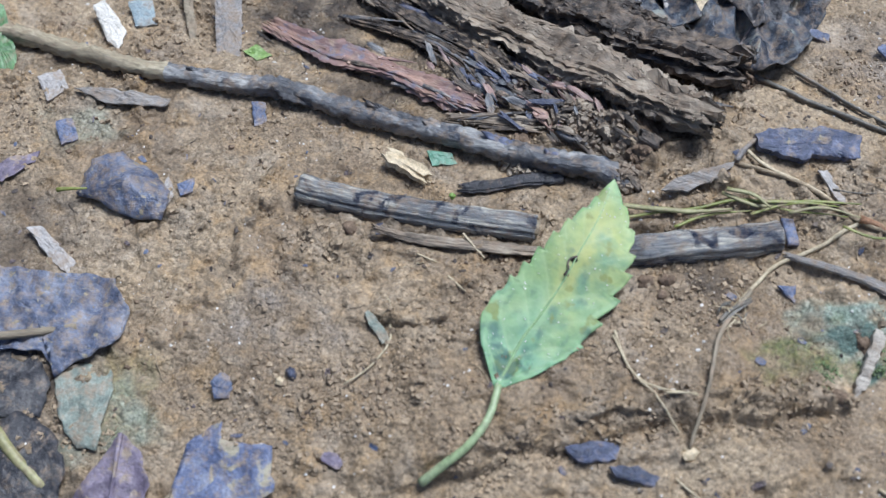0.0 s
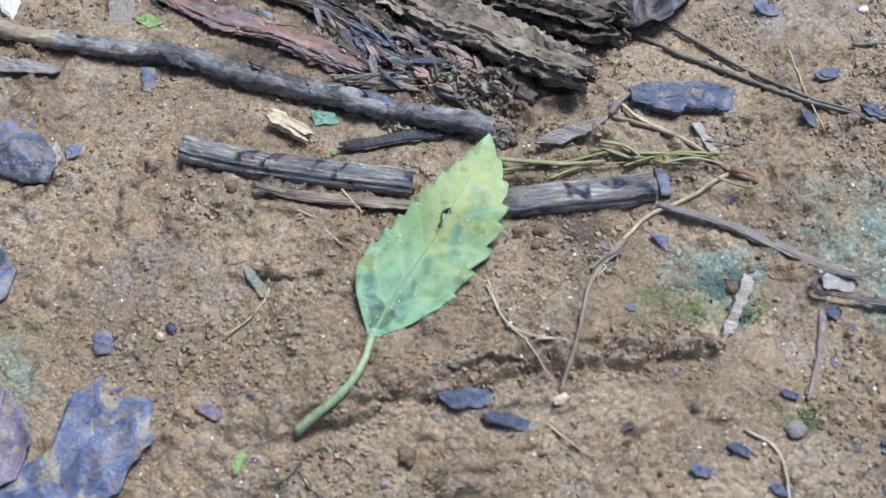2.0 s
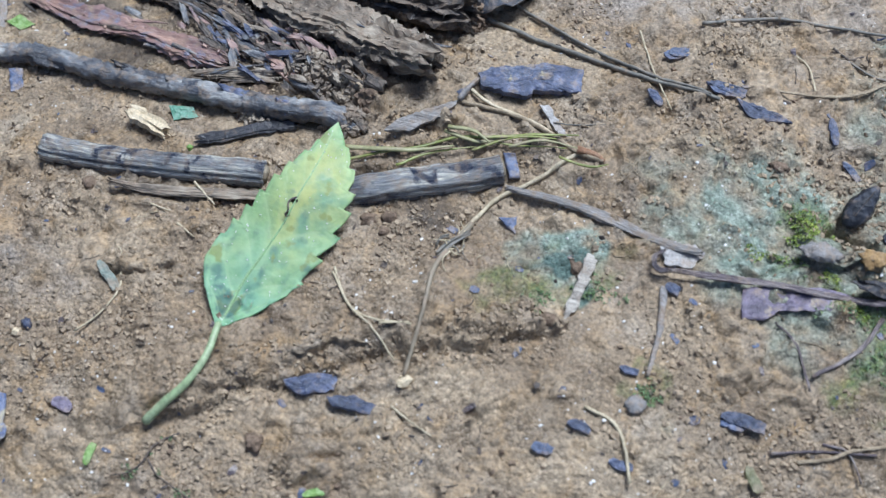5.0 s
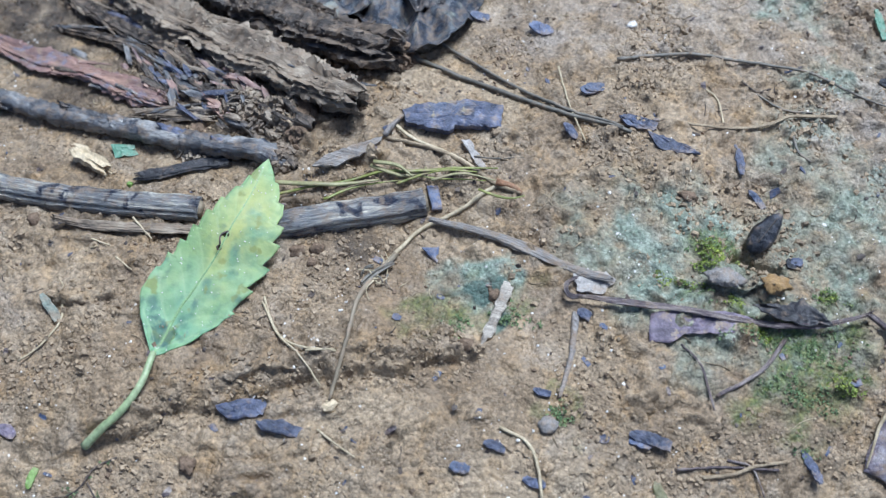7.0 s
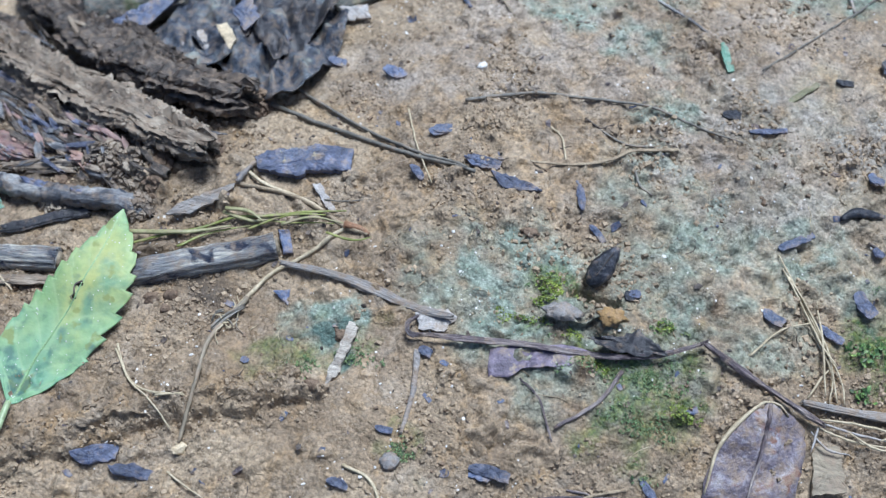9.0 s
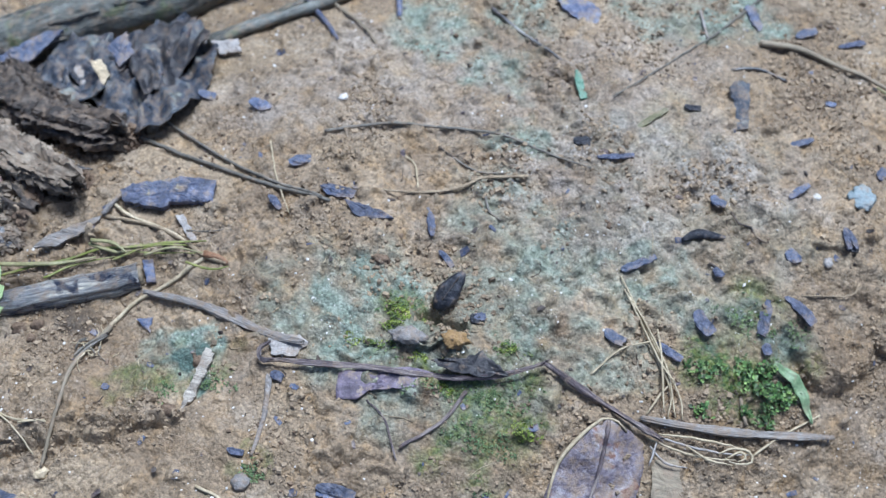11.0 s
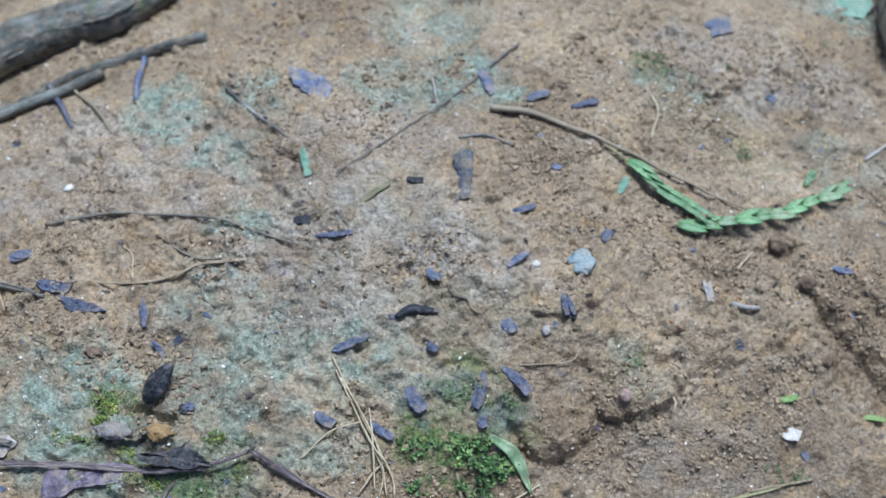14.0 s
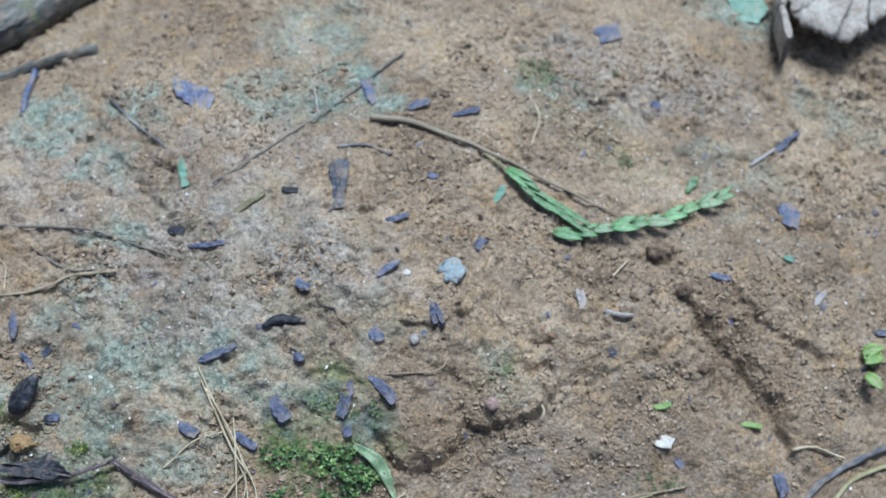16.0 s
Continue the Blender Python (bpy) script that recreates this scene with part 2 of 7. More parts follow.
    rv.inputs["To Min"].default_value, rv.inputs["To Max"].default_value = max(0.1, rough - 0.2), min(1, rough + 0.2)
    l.new(tex(size * 0.5, 3), rv.inputs["Value"])
    l.new(rv.outputs["Result"], bsdf.inputs["Roughness"])
    bsdf.inputs["Specular IOR Level"].default_value = gloss
    if see:
        bsdf.inputs["Subsurface Weight"].default_value = see
        bsdf.inputs["Subsurface Radius"].default_value = (0.4, 0.8, 0.2)
        bsdf.inputs["Subsurface Scale"].default_value = 0.0006
    b = n.new("ShaderNodeBump")
    b.inputs["Strength"].default_value = bump
    b.inputs["Distance"].default_value = 0.0004
    l.new(tex(bump_size or size * 0.3, 6), b.inputs["Height"])
    l.new(b.outputs["Normal"], bsdf.inputs["Normal"])
    return m


def soil():
    """Damp brown clay with ochre and grey patches, thin green-grey algae and moss stain where the layers say so."""
    m = bpy.data.materials.new("damp_clay")
    m.use_nodes = True
    nt = m.node_tree
    n, l = nt.nodes, nt.links
    bsdf = n["Principled BSDF"]
    co = n.new("ShaderNodeTexCoord")

    def tex(mm, detail=5, dist=0.0):
        t = n.new("ShaderNodeTexNoise")
        t.inputs["Scale"].default_value = 1000.0 / mm
        t.inputs["Detail"].default_value = detail
        t.inputs["Roughness"].default_value = 0.65
        t.inputs["Distortion"].default_value = dist
        l.new(co.outputs["Object"], t.inputs["Vector"])
        return t.outputs["Fac"]

    def span(v, a, b, c, d):
        r = n.new("ShaderNodeMapRange")
        for k, w in zip(("From Min", "From Max", "To Min", "To Max"), (a, b, c, d)):
            r.inputs[k].default_value = w
        l.new(v, r.inputs["Value"])
        return r.outputs["Result"]

    def blend(f, a, b):
        mix = n.new("ShaderNodeMix")
        mix.data_type = "RGBA"
        l.new(f, mix.inputs["Factor"])
        for s, v in (("A", a), ("B", b)):
            if isinstance(v, tuple):
                mix.inputs[s].default_value = (*v, 1)
            else:
                l.new(v, mix.inputs[s])
        return mix.outputs["Result"]

    def times(a, b):
        k = n.new("ShaderNodeMath")
        k.operation = "MULTIPLY"
        k.use_clamp = True
        l.new(a, k.inputs[0])
        l.new(b, k.inputs[1])
        return k.outputs[0]

    def layer(name):
        a = n.new("ShaderNodeAttribute")
        a.attribute_name = name
        return a.outputs["Fac"]

    def cells(mm, wobble):
        """Crumbs: the distance to each one's middle, and its own shade."""
        w = n.new("ShaderNodeTexNoise")
        w.inputs["Scale"].default_value, w.inputs["Detail"].default_value = 700.0 / mm, 3
        l.new(co.outputs["Object"], w.inputs["Vector"])
        sc = n.new("ShaderNodeVectorMath")
        sc.operation = "SCALE"
        sc.inputs["Scale"].default_value = wobble * mm * MM
        l.new(w.outputs["Color"], sc.inputs[0])
        ad = n.new("ShaderNodeVectorMath")
        l.new(co.outputs["Object"], ad.inputs[0])
        l.new(sc.outputs["Vector"], ad.inputs[1])
        v = n.new("ShaderNodeTexVoronoi")
        v.inputs["Scale"].default_value = 1000.0 / mm
        l.new(ad.outputs["Vector"], v.inputs["Vector"])
        sep = n.new("ShaderNodeSeparateColor")
        l.new(v.outputs["Color"], sep.inputs["Color"])
        return v.outputs["Distance"], sep.outputs["Red"]

    big_d, big_c = cells(1.35, 0.9)
    small_d, small_c = cells(0.5, 0.8)
    loose = span(tex(9, 5, 0.4), 0.32, 0.50, 0.30, 1)
    col = blend(span(tex(16, 6, 0.5), 0.35, 0.65, 0, 1), CLAY_DARK, CLAY_LIGHT)
    col = blend(span(tex(6, 6, 0.8), 0.5, 0.7, 0, 0.55), col, CLAY_GREY)
    col = blend(span(tex(4.2, 5, 0.6), 0.50, 0.68, 0, 0.7), col, CLAY_OCHRE)
    col = blend(span(tex(1.1, 4), 0.60, 0.72, 0, 0.55), col, (0.10, 0.068, 0.045))
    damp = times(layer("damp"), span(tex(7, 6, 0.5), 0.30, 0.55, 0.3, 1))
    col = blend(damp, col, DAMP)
    silt = times(layer("silt"), span(tex(3.4, 6, 0.5), 0.34, 0.60, 0.2, 1))
    col = blend(silt, col, SILT)
    algae = times(layer("algae"), span(tex(3.2, 8, 0.5), 0.34, 0.52, 0.25, 0.95))
    col = blend(algae, col, blend(span(tex(1.3), 0.4, 0.62, 0, 1), ALGAE_A, ALGAE_B))
    moss = times(layer("moss"), span(tex(1.2, 6), 0.34, 0.52, 0.15, 1))
    col = blend(moss, col, blend(span(tex(0.7), 0.4, 0.6, 0, 1), (0.055, 0.105, 0.035), (0.17, 0.205, 0.05)))
    film = times(layer("film"), span(tex(2.0, 6), 0.34, 0.50, 0.4, 1))
    col = blend(film, col, blend(span(tex(0.9), 0.4, 0.62, 0, 1), (0.085, 0.135, 0.115), (0.16, 0.215, 0.18)))
    # near-black humus colour that also paints the shade beneath heap, twig and canes
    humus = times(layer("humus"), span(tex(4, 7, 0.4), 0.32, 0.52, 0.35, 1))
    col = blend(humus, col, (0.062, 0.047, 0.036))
    shade = times(span(big_c, 0, 1, 0.88, 1.0), span(small_c, 0, 1, 0.66, 1.0))
    gaps = times(span(big_d, 0.7, 1.0, 1.0, 0.93), span(small_d, 0.6, 0.9, 1.0, 0.86))
    keep = n.new("ShaderNodeMix")
    l.new(loose, keep.inputs["Factor"])
    keep.inputs["A"].default_value = 0.78
    l.new(times(shade, gaps), keep.inputs["B"])
    grain = n.new("ShaderNodeMath")
    grain.operation = "MULTIPLY"
    l.new(keep.outputs["Result"], grain.inputs[0])
    l.new(span(tex(0.5, 8), 0.30, 0.70, 0.62, 1.66), grain.inputs[1])
    mul = n.new("ShaderNodeVectorMath")
    mul.operation = "SCALE"
    l.new(col, mul.inputs[0])
    l.new(grain.outputs[0], mul.inputs["Scale"])
    l.new(mul.outputs["Vector"], bsdf.inputs["Base Color"])
    l.new(span(tex(4, 7), 0.38, 0.62, 0.18, 0.70), bsdf.inputs["Roughness"])
    bsdf.inputs["Specular IOR Level"].default_value = 0.45
    last = None
    for height, strength, far in ((span(big_d, 0, 0.9, 1, 0), 0.22, 0.0004), (span(small_d, 0, 0.9, 1, 0), 0.55, 0.0003), (big_c, 0.35, 0.0003), (small_c, 0.8, 0.00035), (tex(0.8, 9, 0.3), 0.75, 0.0006), (tex(0.2, 4), 0.4, 0.0002)):
        bump = n.new("ShaderNodeBump")
        bump.inputs["Distance"].default_value = far
        l.new(span(loose, 0, 1, strength * 0.35, strength), bump.inputs["Strength"])
        l.new(height, bump.inputs["Height"])
        if last:
            l.new(last, bump.inputs["Normal"])
        last = bump.outputs["Normal"]
    l.new(last, bsdf.inputs["Normal"])
    return m


CLAY_DARK, CLAY_LIGHT, CLAY_GREY, CLAY_OCHRE = (0.222, 0.162, 0.105), (0.438, 0.340, 0.228), (0.445, 0.382, 0.304), (0.41, 0.275, 0.138)
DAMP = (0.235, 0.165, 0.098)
ALGAE_A, ALGAE_B, SILT = (0.200, 0.255, 0.200), (0.375, 0.430, 0.360), (0.44, 0.395, 0.355)
M_SOIL = soil()
M_CRUMB = material("clay_crumbs", [(0.235, 0.176, 0.116), (0.40, 0.312, 0.214)], 2.0, 0.7, 0.8, 0.4, mud=0.0, island=0.35)
M_QUARTZ = material("pale_quartz", [(0.55, 0.53, 0.50), (0.82, 0.80, 0.78)], 1.5, 0.3, 0.2, mud=0.03)
M_SPECK = material("dark_humus", [(0.025, 0.02, 0.02), (0.09, 0.07, 0.06)], 1.2, 0.6, 0.4)
M_SLATE = material("wet_dark_flake", [(0.024, 0.028, 0.045), (0.068, 0.08, 0.135), (0.165, 0.18, 0.26)], 1.6, 0.34, 0.6, 0.4, random=0.3, mud=0.06)
M_BLUE = material("wet_blue_grey_flake", [(0.05, 0.068, 0.125), (0.135, 0.165, 0.27)], 1.6, 0.34, 0.5, 0.4, random=0.3, mud=0.12)
M_PURPLE = material("purple_dead_leaf", [(0.075, 0.062, 0.088), (0.17, 0.14, 0.195), (0.28, 0.24, 0.30)], 2.6, 0.42, 0.6, 0.5, spots=((0.33, 0.27, 0.21), 1.4, 0.09), mud=0.08)
M_DEAD = material("blue_grey_dead_leaf", [(0.035, 0.042, 0.072), (0.11, 0.13, 0.20), (0.28, 0.30, 0.37)], 3.2, 0.32, 0.8, 0.5, spots=((0.33, 0.285, 0.19), 1.1, 0.08), gloss=0.6, mud=0.12)
M_DEAD_DARK = material("dark_rotting_leaf", [(0.012, 0.012, 0.015), (0.036, 0.036, 0.043), (0.12, 0.115, 0.115)], 3.0, 0.36, 0.9, 0.7, mud=0.06)
M_CANE = material("grey_ribbed_cane", [(0.032, 0.036, 0.048), (0.205, 0.21, 0.22), (0.74, 0.69, 0.57)], 1.6, 0.28, 0.9, 0.3, spots=((0.018, 0.024, 0.046), 2.6, 0.135), gloss=0.8, grain=(0.22, 2.3, 2.3), mud=0.10)
M_TWIG = material("weathered_twig_bark", [(0.018, 0.019, 0.024), (0.125, 0.13, 0.145), (0.44, 0.43, 0.41)], 2.4, 0.36, 1.0, 0.5, spots=((0.035, 0.042, 0.06), 3.0, 0.10), gloss=0.7, grain=(0.35, 1.2, 1.2), mud=0.10)
M_PALETWIG = material("pale_twig_bark", [(0.16, 0.13, 0.09), (0.33, 0.28, 0.20)], 2.4, 0.6, 0.6, 0.6, grain=(0.25, 1.3, 1.3))
M_BARE = material("bare_pale_wood", [(0.17, 0.14, 0.095), (0.34, 0.29, 0.20), (0.50, 0.44, 0.32)], 2.4, 0.5, 0.7, 0.6, grain=(0.25, 1.3, 1.3), mud=0.08)
M_ROT = material("rotten_wood", [(0.010, 0.008, 0.008), (0.050, 0.040, 0.034), (0.20, 0.16, 0.125)], 2.0, 0.45, 1.0, 0.5, gloss=0.6, grain=(0.35, 1.2, 1.2), mud=0.10)
M_ROTPALE = material("pale_rotten_wood", [(0.035, 0.026, 0.019), (0.20, 0.16, 0.12), (0.46, 0.39, 0.30)], 2.6, 0.5, 1.0, 0.5, gloss=0.6, grain=(0.35, 1.2, 1.2), mud=0.12)
M_ROTRED = material("red_brown_bark", [(0.085, 0.062, 0.075), (0.25, 0.155, 0.135), (0.44, 0.275, 0.195)], 3.4, 0.34, 0.7, 0.6, spots=((0.17, 0.165, 0.22), 3.0, 0.12), gloss=0.7, grain=(0.35, 1.0, 1.0), mud=0.08)
M_TOPCRUST = material("pale_wood_crumbs", [(0.16, 0.13, 0.098), (0.28, 0.235, 0.18), (0.42, 0.36, 0.28)], 1.6, 0.6, 0.8, 0.4, mud=0.05, island=0.3)
M_CREAM = material("cream_wood_chip", [(0.50, 0.39, 0.24), (0.74, 0.63, 0.45)], 1.8, 0.6, 0.7, 0.4, mud=0.02)
M_STRAW = material("straw_fibre", [(0.36, 0.29, 0.18), (0.58, 0.50, 0.35)], 2.0, 0.55, 0.3, mud=0.03)
M_ROOT = material("brown_root", [(0.20, 0.15, 0.095), (0.46, 0.37, 0.25)], 1.6, 0.6, 0.7, 0.4, mud=0.05)
M_GREYWOOD = material("pale_grey_wood", [(0.13, 0.12, 0.115), (0.27, 0.25, 0.235), (0.42, 0.39, 0.36)], 1.6, 0.55, 0.9, 0.4, grain=(0.16, 1.4, 1.4), mud=0.13)
M_BLEACHED = material("bleached_wood", [(0.22, 0.19, 0.16), (0.42, 0.375, 0.32), (0.62, 0.57, 0.49)], 1.5, 0.55, 0.8, 0.4, grain=(0.2, 1.6, 1.6), mud=0.06)
M_ROOTRED = material("orange_brown_root", [(0.20, 0.10, 0.05), (0.36, 0.20, 0.11)], 1.8, 0.6, 0.6, 0.4)
M_DARKSTEM = material("dark_grey_stem", [(0.075, 0.07, 0.06), (0.22, 0.205, 0.175)], 1.6, 0.5, 0.3, 0.6, mud=0.08)
M_GREYSTEM = material("grey_stem", [(0.17, 0.16, 0.16), (0.38, 0.355, 0.335)], 1.8, 0.5, 0.8, 0.4, mud=0.14)
M_BROWNSTEM = material("brown_purple_stem", [(0.03, 0.022, 0.028), (0.12, 0.095, 0.105), (0.46, 0.40, 0.36)], 1.5, 0.38, 0.9, 0.4, spots=((0.42, 0.36, 0.31), 1.6, 0.05), mud=0.07, grain=(0.25, 1.6, 1.6))
M_WHITE = material("white_flake", [(0.48, 0.45, 0.40), (0.72, 0.69, 0.64)], 1.8, 0.5, 0.4, mud=0.05)
M_PALEGREY = material("pale_grey_flake", [(0.26, 0.245, 0.235), (0.45, 0.42, 0.40)], 1.8, 0.5, 0.4)
M_GRASS = material("yellow_green_grass", [(0.12, 0.14, 0.025), (0.30, 0.32, 0.09)], 3.0, 0.45, 0.2)
M_GRASSDRY = material("dry_green_grass", [(0.20, 0.19, 0.08), (0.36, 0.34, 0.18)], 3.0, 0.5, 0.3)
M_FERN = material("fresh_green_leaflet", [(0.07, 0.165, 0.06), (0.18, 0.33, 0.145)], 2.0, 0.42, 0.25, random=0.25, see=0.15, mud=0.03)
M_GRASSPALE = material("pale_green_grass", [(0.13, 0.22, 0.11), (0.28, 0.37, 0.21)], 2.0, 0.45, 0.3, mud=0.05)
M_BRIGHT = material("bright_green_scrap", [(0.13, 0.23, 0.05), (0.26, 0.38, 0.11)], 1.5, 0.45, 0.3, mud=0.04)
M_TEAL = material("teal_leaf_scrap", [(0.085, 0.20, 0.13), (0.15, 0.30, 0.22)], 1.5, 0.4, 0.3, mud=0.05)
M_OLIVE = material("olive_leaf_scrap", [(0.09, 0.09, 0.04), (0.20, 0.19, 0.09)], 1.5, 0.5, 0.3)
M_MOSS = material("moss_leaves", [(0.025, 0.06, 0.022), (0.09, 0.165, 0.05), (0.25, 0.345, 0.11)], 1.2, 0.42, 0.2, see=0.1, mud=0.02, island=0.7)
M_LIME = material("lime_moss_leaves", [(0.05, 0.08, 0.015), (0.16, 0.215, 0.035), (0.36, 0.41, 0.09)], 1.2, 0.42, 0.2, see=0.1, mud=0.02, island=0.6)
M_MOSSDARK = material("dark_green_moss", [(0.045, 0.085, 0.035), (0.12, 0.18, 0.075), (0.20, 0.24, 0.10)], 1.2, 0.55, 0.3, mud=0.02, island=0.5)
M_PEBBLE = material("blue_grey_pebble", [(0.20, 0.26, 0.29), (0.36, 0.42, 0.44)], 1.4, 0.4, 0.6, 0.4, mud=0.08)
M_PINK = material("pink_pebble", [(0.30, 0.20, 0.17), (0.45, 0.33, 0.30)], 2.0, 0.5, 0.4)
M_CLOD = material("brown_clod", [(0.10, 0.066, 0.045), (0.27, 0.19, 0.125)], 1.6, 0.7, 1.0, 0.5)
M_CRUMPLE = material("crumpled_rotting_leaf", [(0.014, 0.018, 0.028), (0.05, 0.062, 0.088), (0.19, 0.205, 0.215)], 3.0, 0.32, 0.9, 0.6, spots=((0.27, 0.29, 0.26), 4.0, 0.07), mud=0.11)
M_OCHRE = material("ochre_clay_lump", [(0.24, 0.14, 0.055), (0.44, 0.29, 0.12)], 1.6, 0.7, 0.9, 0.5, mud=0.10)
M_DEADBLUE = material("wet_blue_dead_leaf", [(0.05, 0.065, 0.13), (0.115, 0.14, 0.245), (0.24, 0.26, 0.33)], 2.0, 0.36, 0.7, 0.6, spots=((0.36, 0.325, 0.235), 3.0, 0.10), gloss=0.5, mud=0.10)
M_LICHEN = material("lichened_leaf", [(0.10, 0.12, 0.11), (0.23, 0.27, 0.23), (0.36, 0.39, 0.34)], 2.4, 0.5, 0.7, 0.5, mud=0.14)
M_SEED = material("black_seed_husk", [(0.008, 0.009, 0.013), (0.022, 0.025, 0.036), (0.11, 0.115, 0.14)], 1.6, 0.42, 0.8, 0.6, gloss=0.4, mud=0.05)
M_LOG = material("grey_branch_bark", [(0.022, 0.023, 0.021), (0.10, 0.105, 0.095), (0.28, 0.29, 0.265)], 3.0, 0.5, 1.0, 0.8, spots=((0.11, 0.13, 0.07), 4.0, 0.10), grain=(0.5, 1.2, 1.2))
M_MOTTLE = material("mottled_dead_leaf", [(0.06, 0.045, 0.055), (0.19, 0.165, 0.20), (0.44, 0.42, 0.44)], 2.6, 0.38, 0.8, 0.5, spots=((0.20, 0.10, 0.075), 3.0, 0.10), mud=0.14)
M_SHELF = material("pale_bark_shelf", [(0.24, 0.21, 0.175), (0.40, 0.36, 0.31), (0.56, 0.52, 0.46)], 3.0, 0.6, 0.9, 0.8, mud=0.08)


def leaf_green():
    """Fading green leaf: yellow down the middle, blue-green at the base, paler veins, grey freckles."""
    m = bpy.data.materials.new("fading_green_leaf")
    m.use_nodes = True
    nt = m.node_tree
    n, l = nt.nodes, nt.links
    bsdf = n["Principled BSDF"]
    co = n.new("ShaderNodeTexCoord")

    def tex(mm, detail=4):
        t = n.new("ShaderNodeTexNoise")
        t.inputs["Scale"].default_value, t.inputs["Detail"].default_value = 1000.0 / mm, detail
        l.new(co.outputs["Object"], t.inputs["Vector"])
        return t.outputs["Fac"]

    def span(v, a, b, c, d):
        r = n.new("ShaderNodeMapRange")
        for k, w in zip(("From Min", "From Max", "To Min", "To Max"), (a, b, c, d)):
            r.inputs[k].default_value = w
        l.new(v, r.inputs["Value"])
        return r.outputs["Result"]

    def blend(f, a, b):
        mix = n.new("ShaderNodeMix")
        mix.data_type = "RGBA"
        l.new(f, mix.inputs["Factor"])
        for s, v in (("A", a), ("B", b)):
            if isinstance(v, tuple):
                mix.inputs[s].default_value = (*v, 1)
            else:
                l.new(v, mix.inputs[s])
        return mix.outputs["Result"]

    def layer(name):
        a = n.new("ShaderNodeAttribute")
        a.attribute_name = name
        return a.outputs["Fac"]

    def times_blue():
        k = n.new("ShaderNodeMath")
        k.operation, k.use_clamp = "MULTIPLY", True
        l.new(span(layer("blue"), 0.15, 0.5, 0, 0.8), k.inputs[0])
        l.new(span(tex(2.6, 5), 0.53, 0.62, 0, 1), k.inputs[1])
        return k.outputs[0]

    col = blend(span(tex(7, 5), 0.38, 0.62, 0, 1), (0.195, 0.325, 0.150), (0.320, 0.450, 0.235))
    col = blend(layer("yellow"), col, (0.385, 0.405, 0.145))
    col = blend(span(tex(5.0, 4), 0.52, 0.66, 0, 0.8), col, (0.13, 0.265, 0.175))
    col = blend(layer("blue"), col, (0.20, 0.375, 0.25))
    col = blend(span(tex(2.6, 6), 0.59, 0.69, 0, 0.6), col, (0.085, 0.15, 0.125))
    col = blend(span(tex(1.1, 6), 0.30, 0.62, 0.35, 0), col, (0.10, 0.20, 0.10))
    col = blend(span(tex(3.3, 3), 0.62, 0.67, 0, 0.7), col, (0.20, 0.22, 0.06))
    col = blend(times_blue(), col, (0.055, 0.12, 0.10))
    col = blend(span(layer("vein"), 0.0, 1.0, 0, 0.35), col, (0.40, 0.50, 0.28))
    l.new(col, bsdf.inputs["Base Color"])
    bsdf.inputs["Specular IOR Level"].default_value = 0.35
    l.new(span(tex(3), 0.3, 0.7, 0.44, 0.70), bsdf.inputs["Roughness"])
    bsdf.inputs["Subsurface Weight"].default_value = 0.12
    bsdf.inputs["Subsurface Radius"].default_value = (0.4, 0.8, 0.2)
    bsdf.inputs["Subsurface Scale"].default_value = 0.0005
    b = n.new("ShaderNodeBump")
    b.inputs["Strength"].default_value, b.inputs["Distance"].default_value = 0.35, 0.0002
    l.new(tex(0.8, 5), b.inputs["Height"])
    l.new(b.outputs["Normal"], bsdf.inputs["Normal"])
    return m


M_LEAF = leaf_green()
M_RIB = material("pale_midrib", [(0.21, 0.345, 0.165), (0.28, 0.40, 0.20)], 2.0, 0.45, 0.2, mud=0.0)
M_PETIOLE = material("pale_green_stalk", [(0.27, 0.35, 0.18), (0.37, 0.44, 0.26)], 4.0, 0.42, 0.15, mud=0.03)


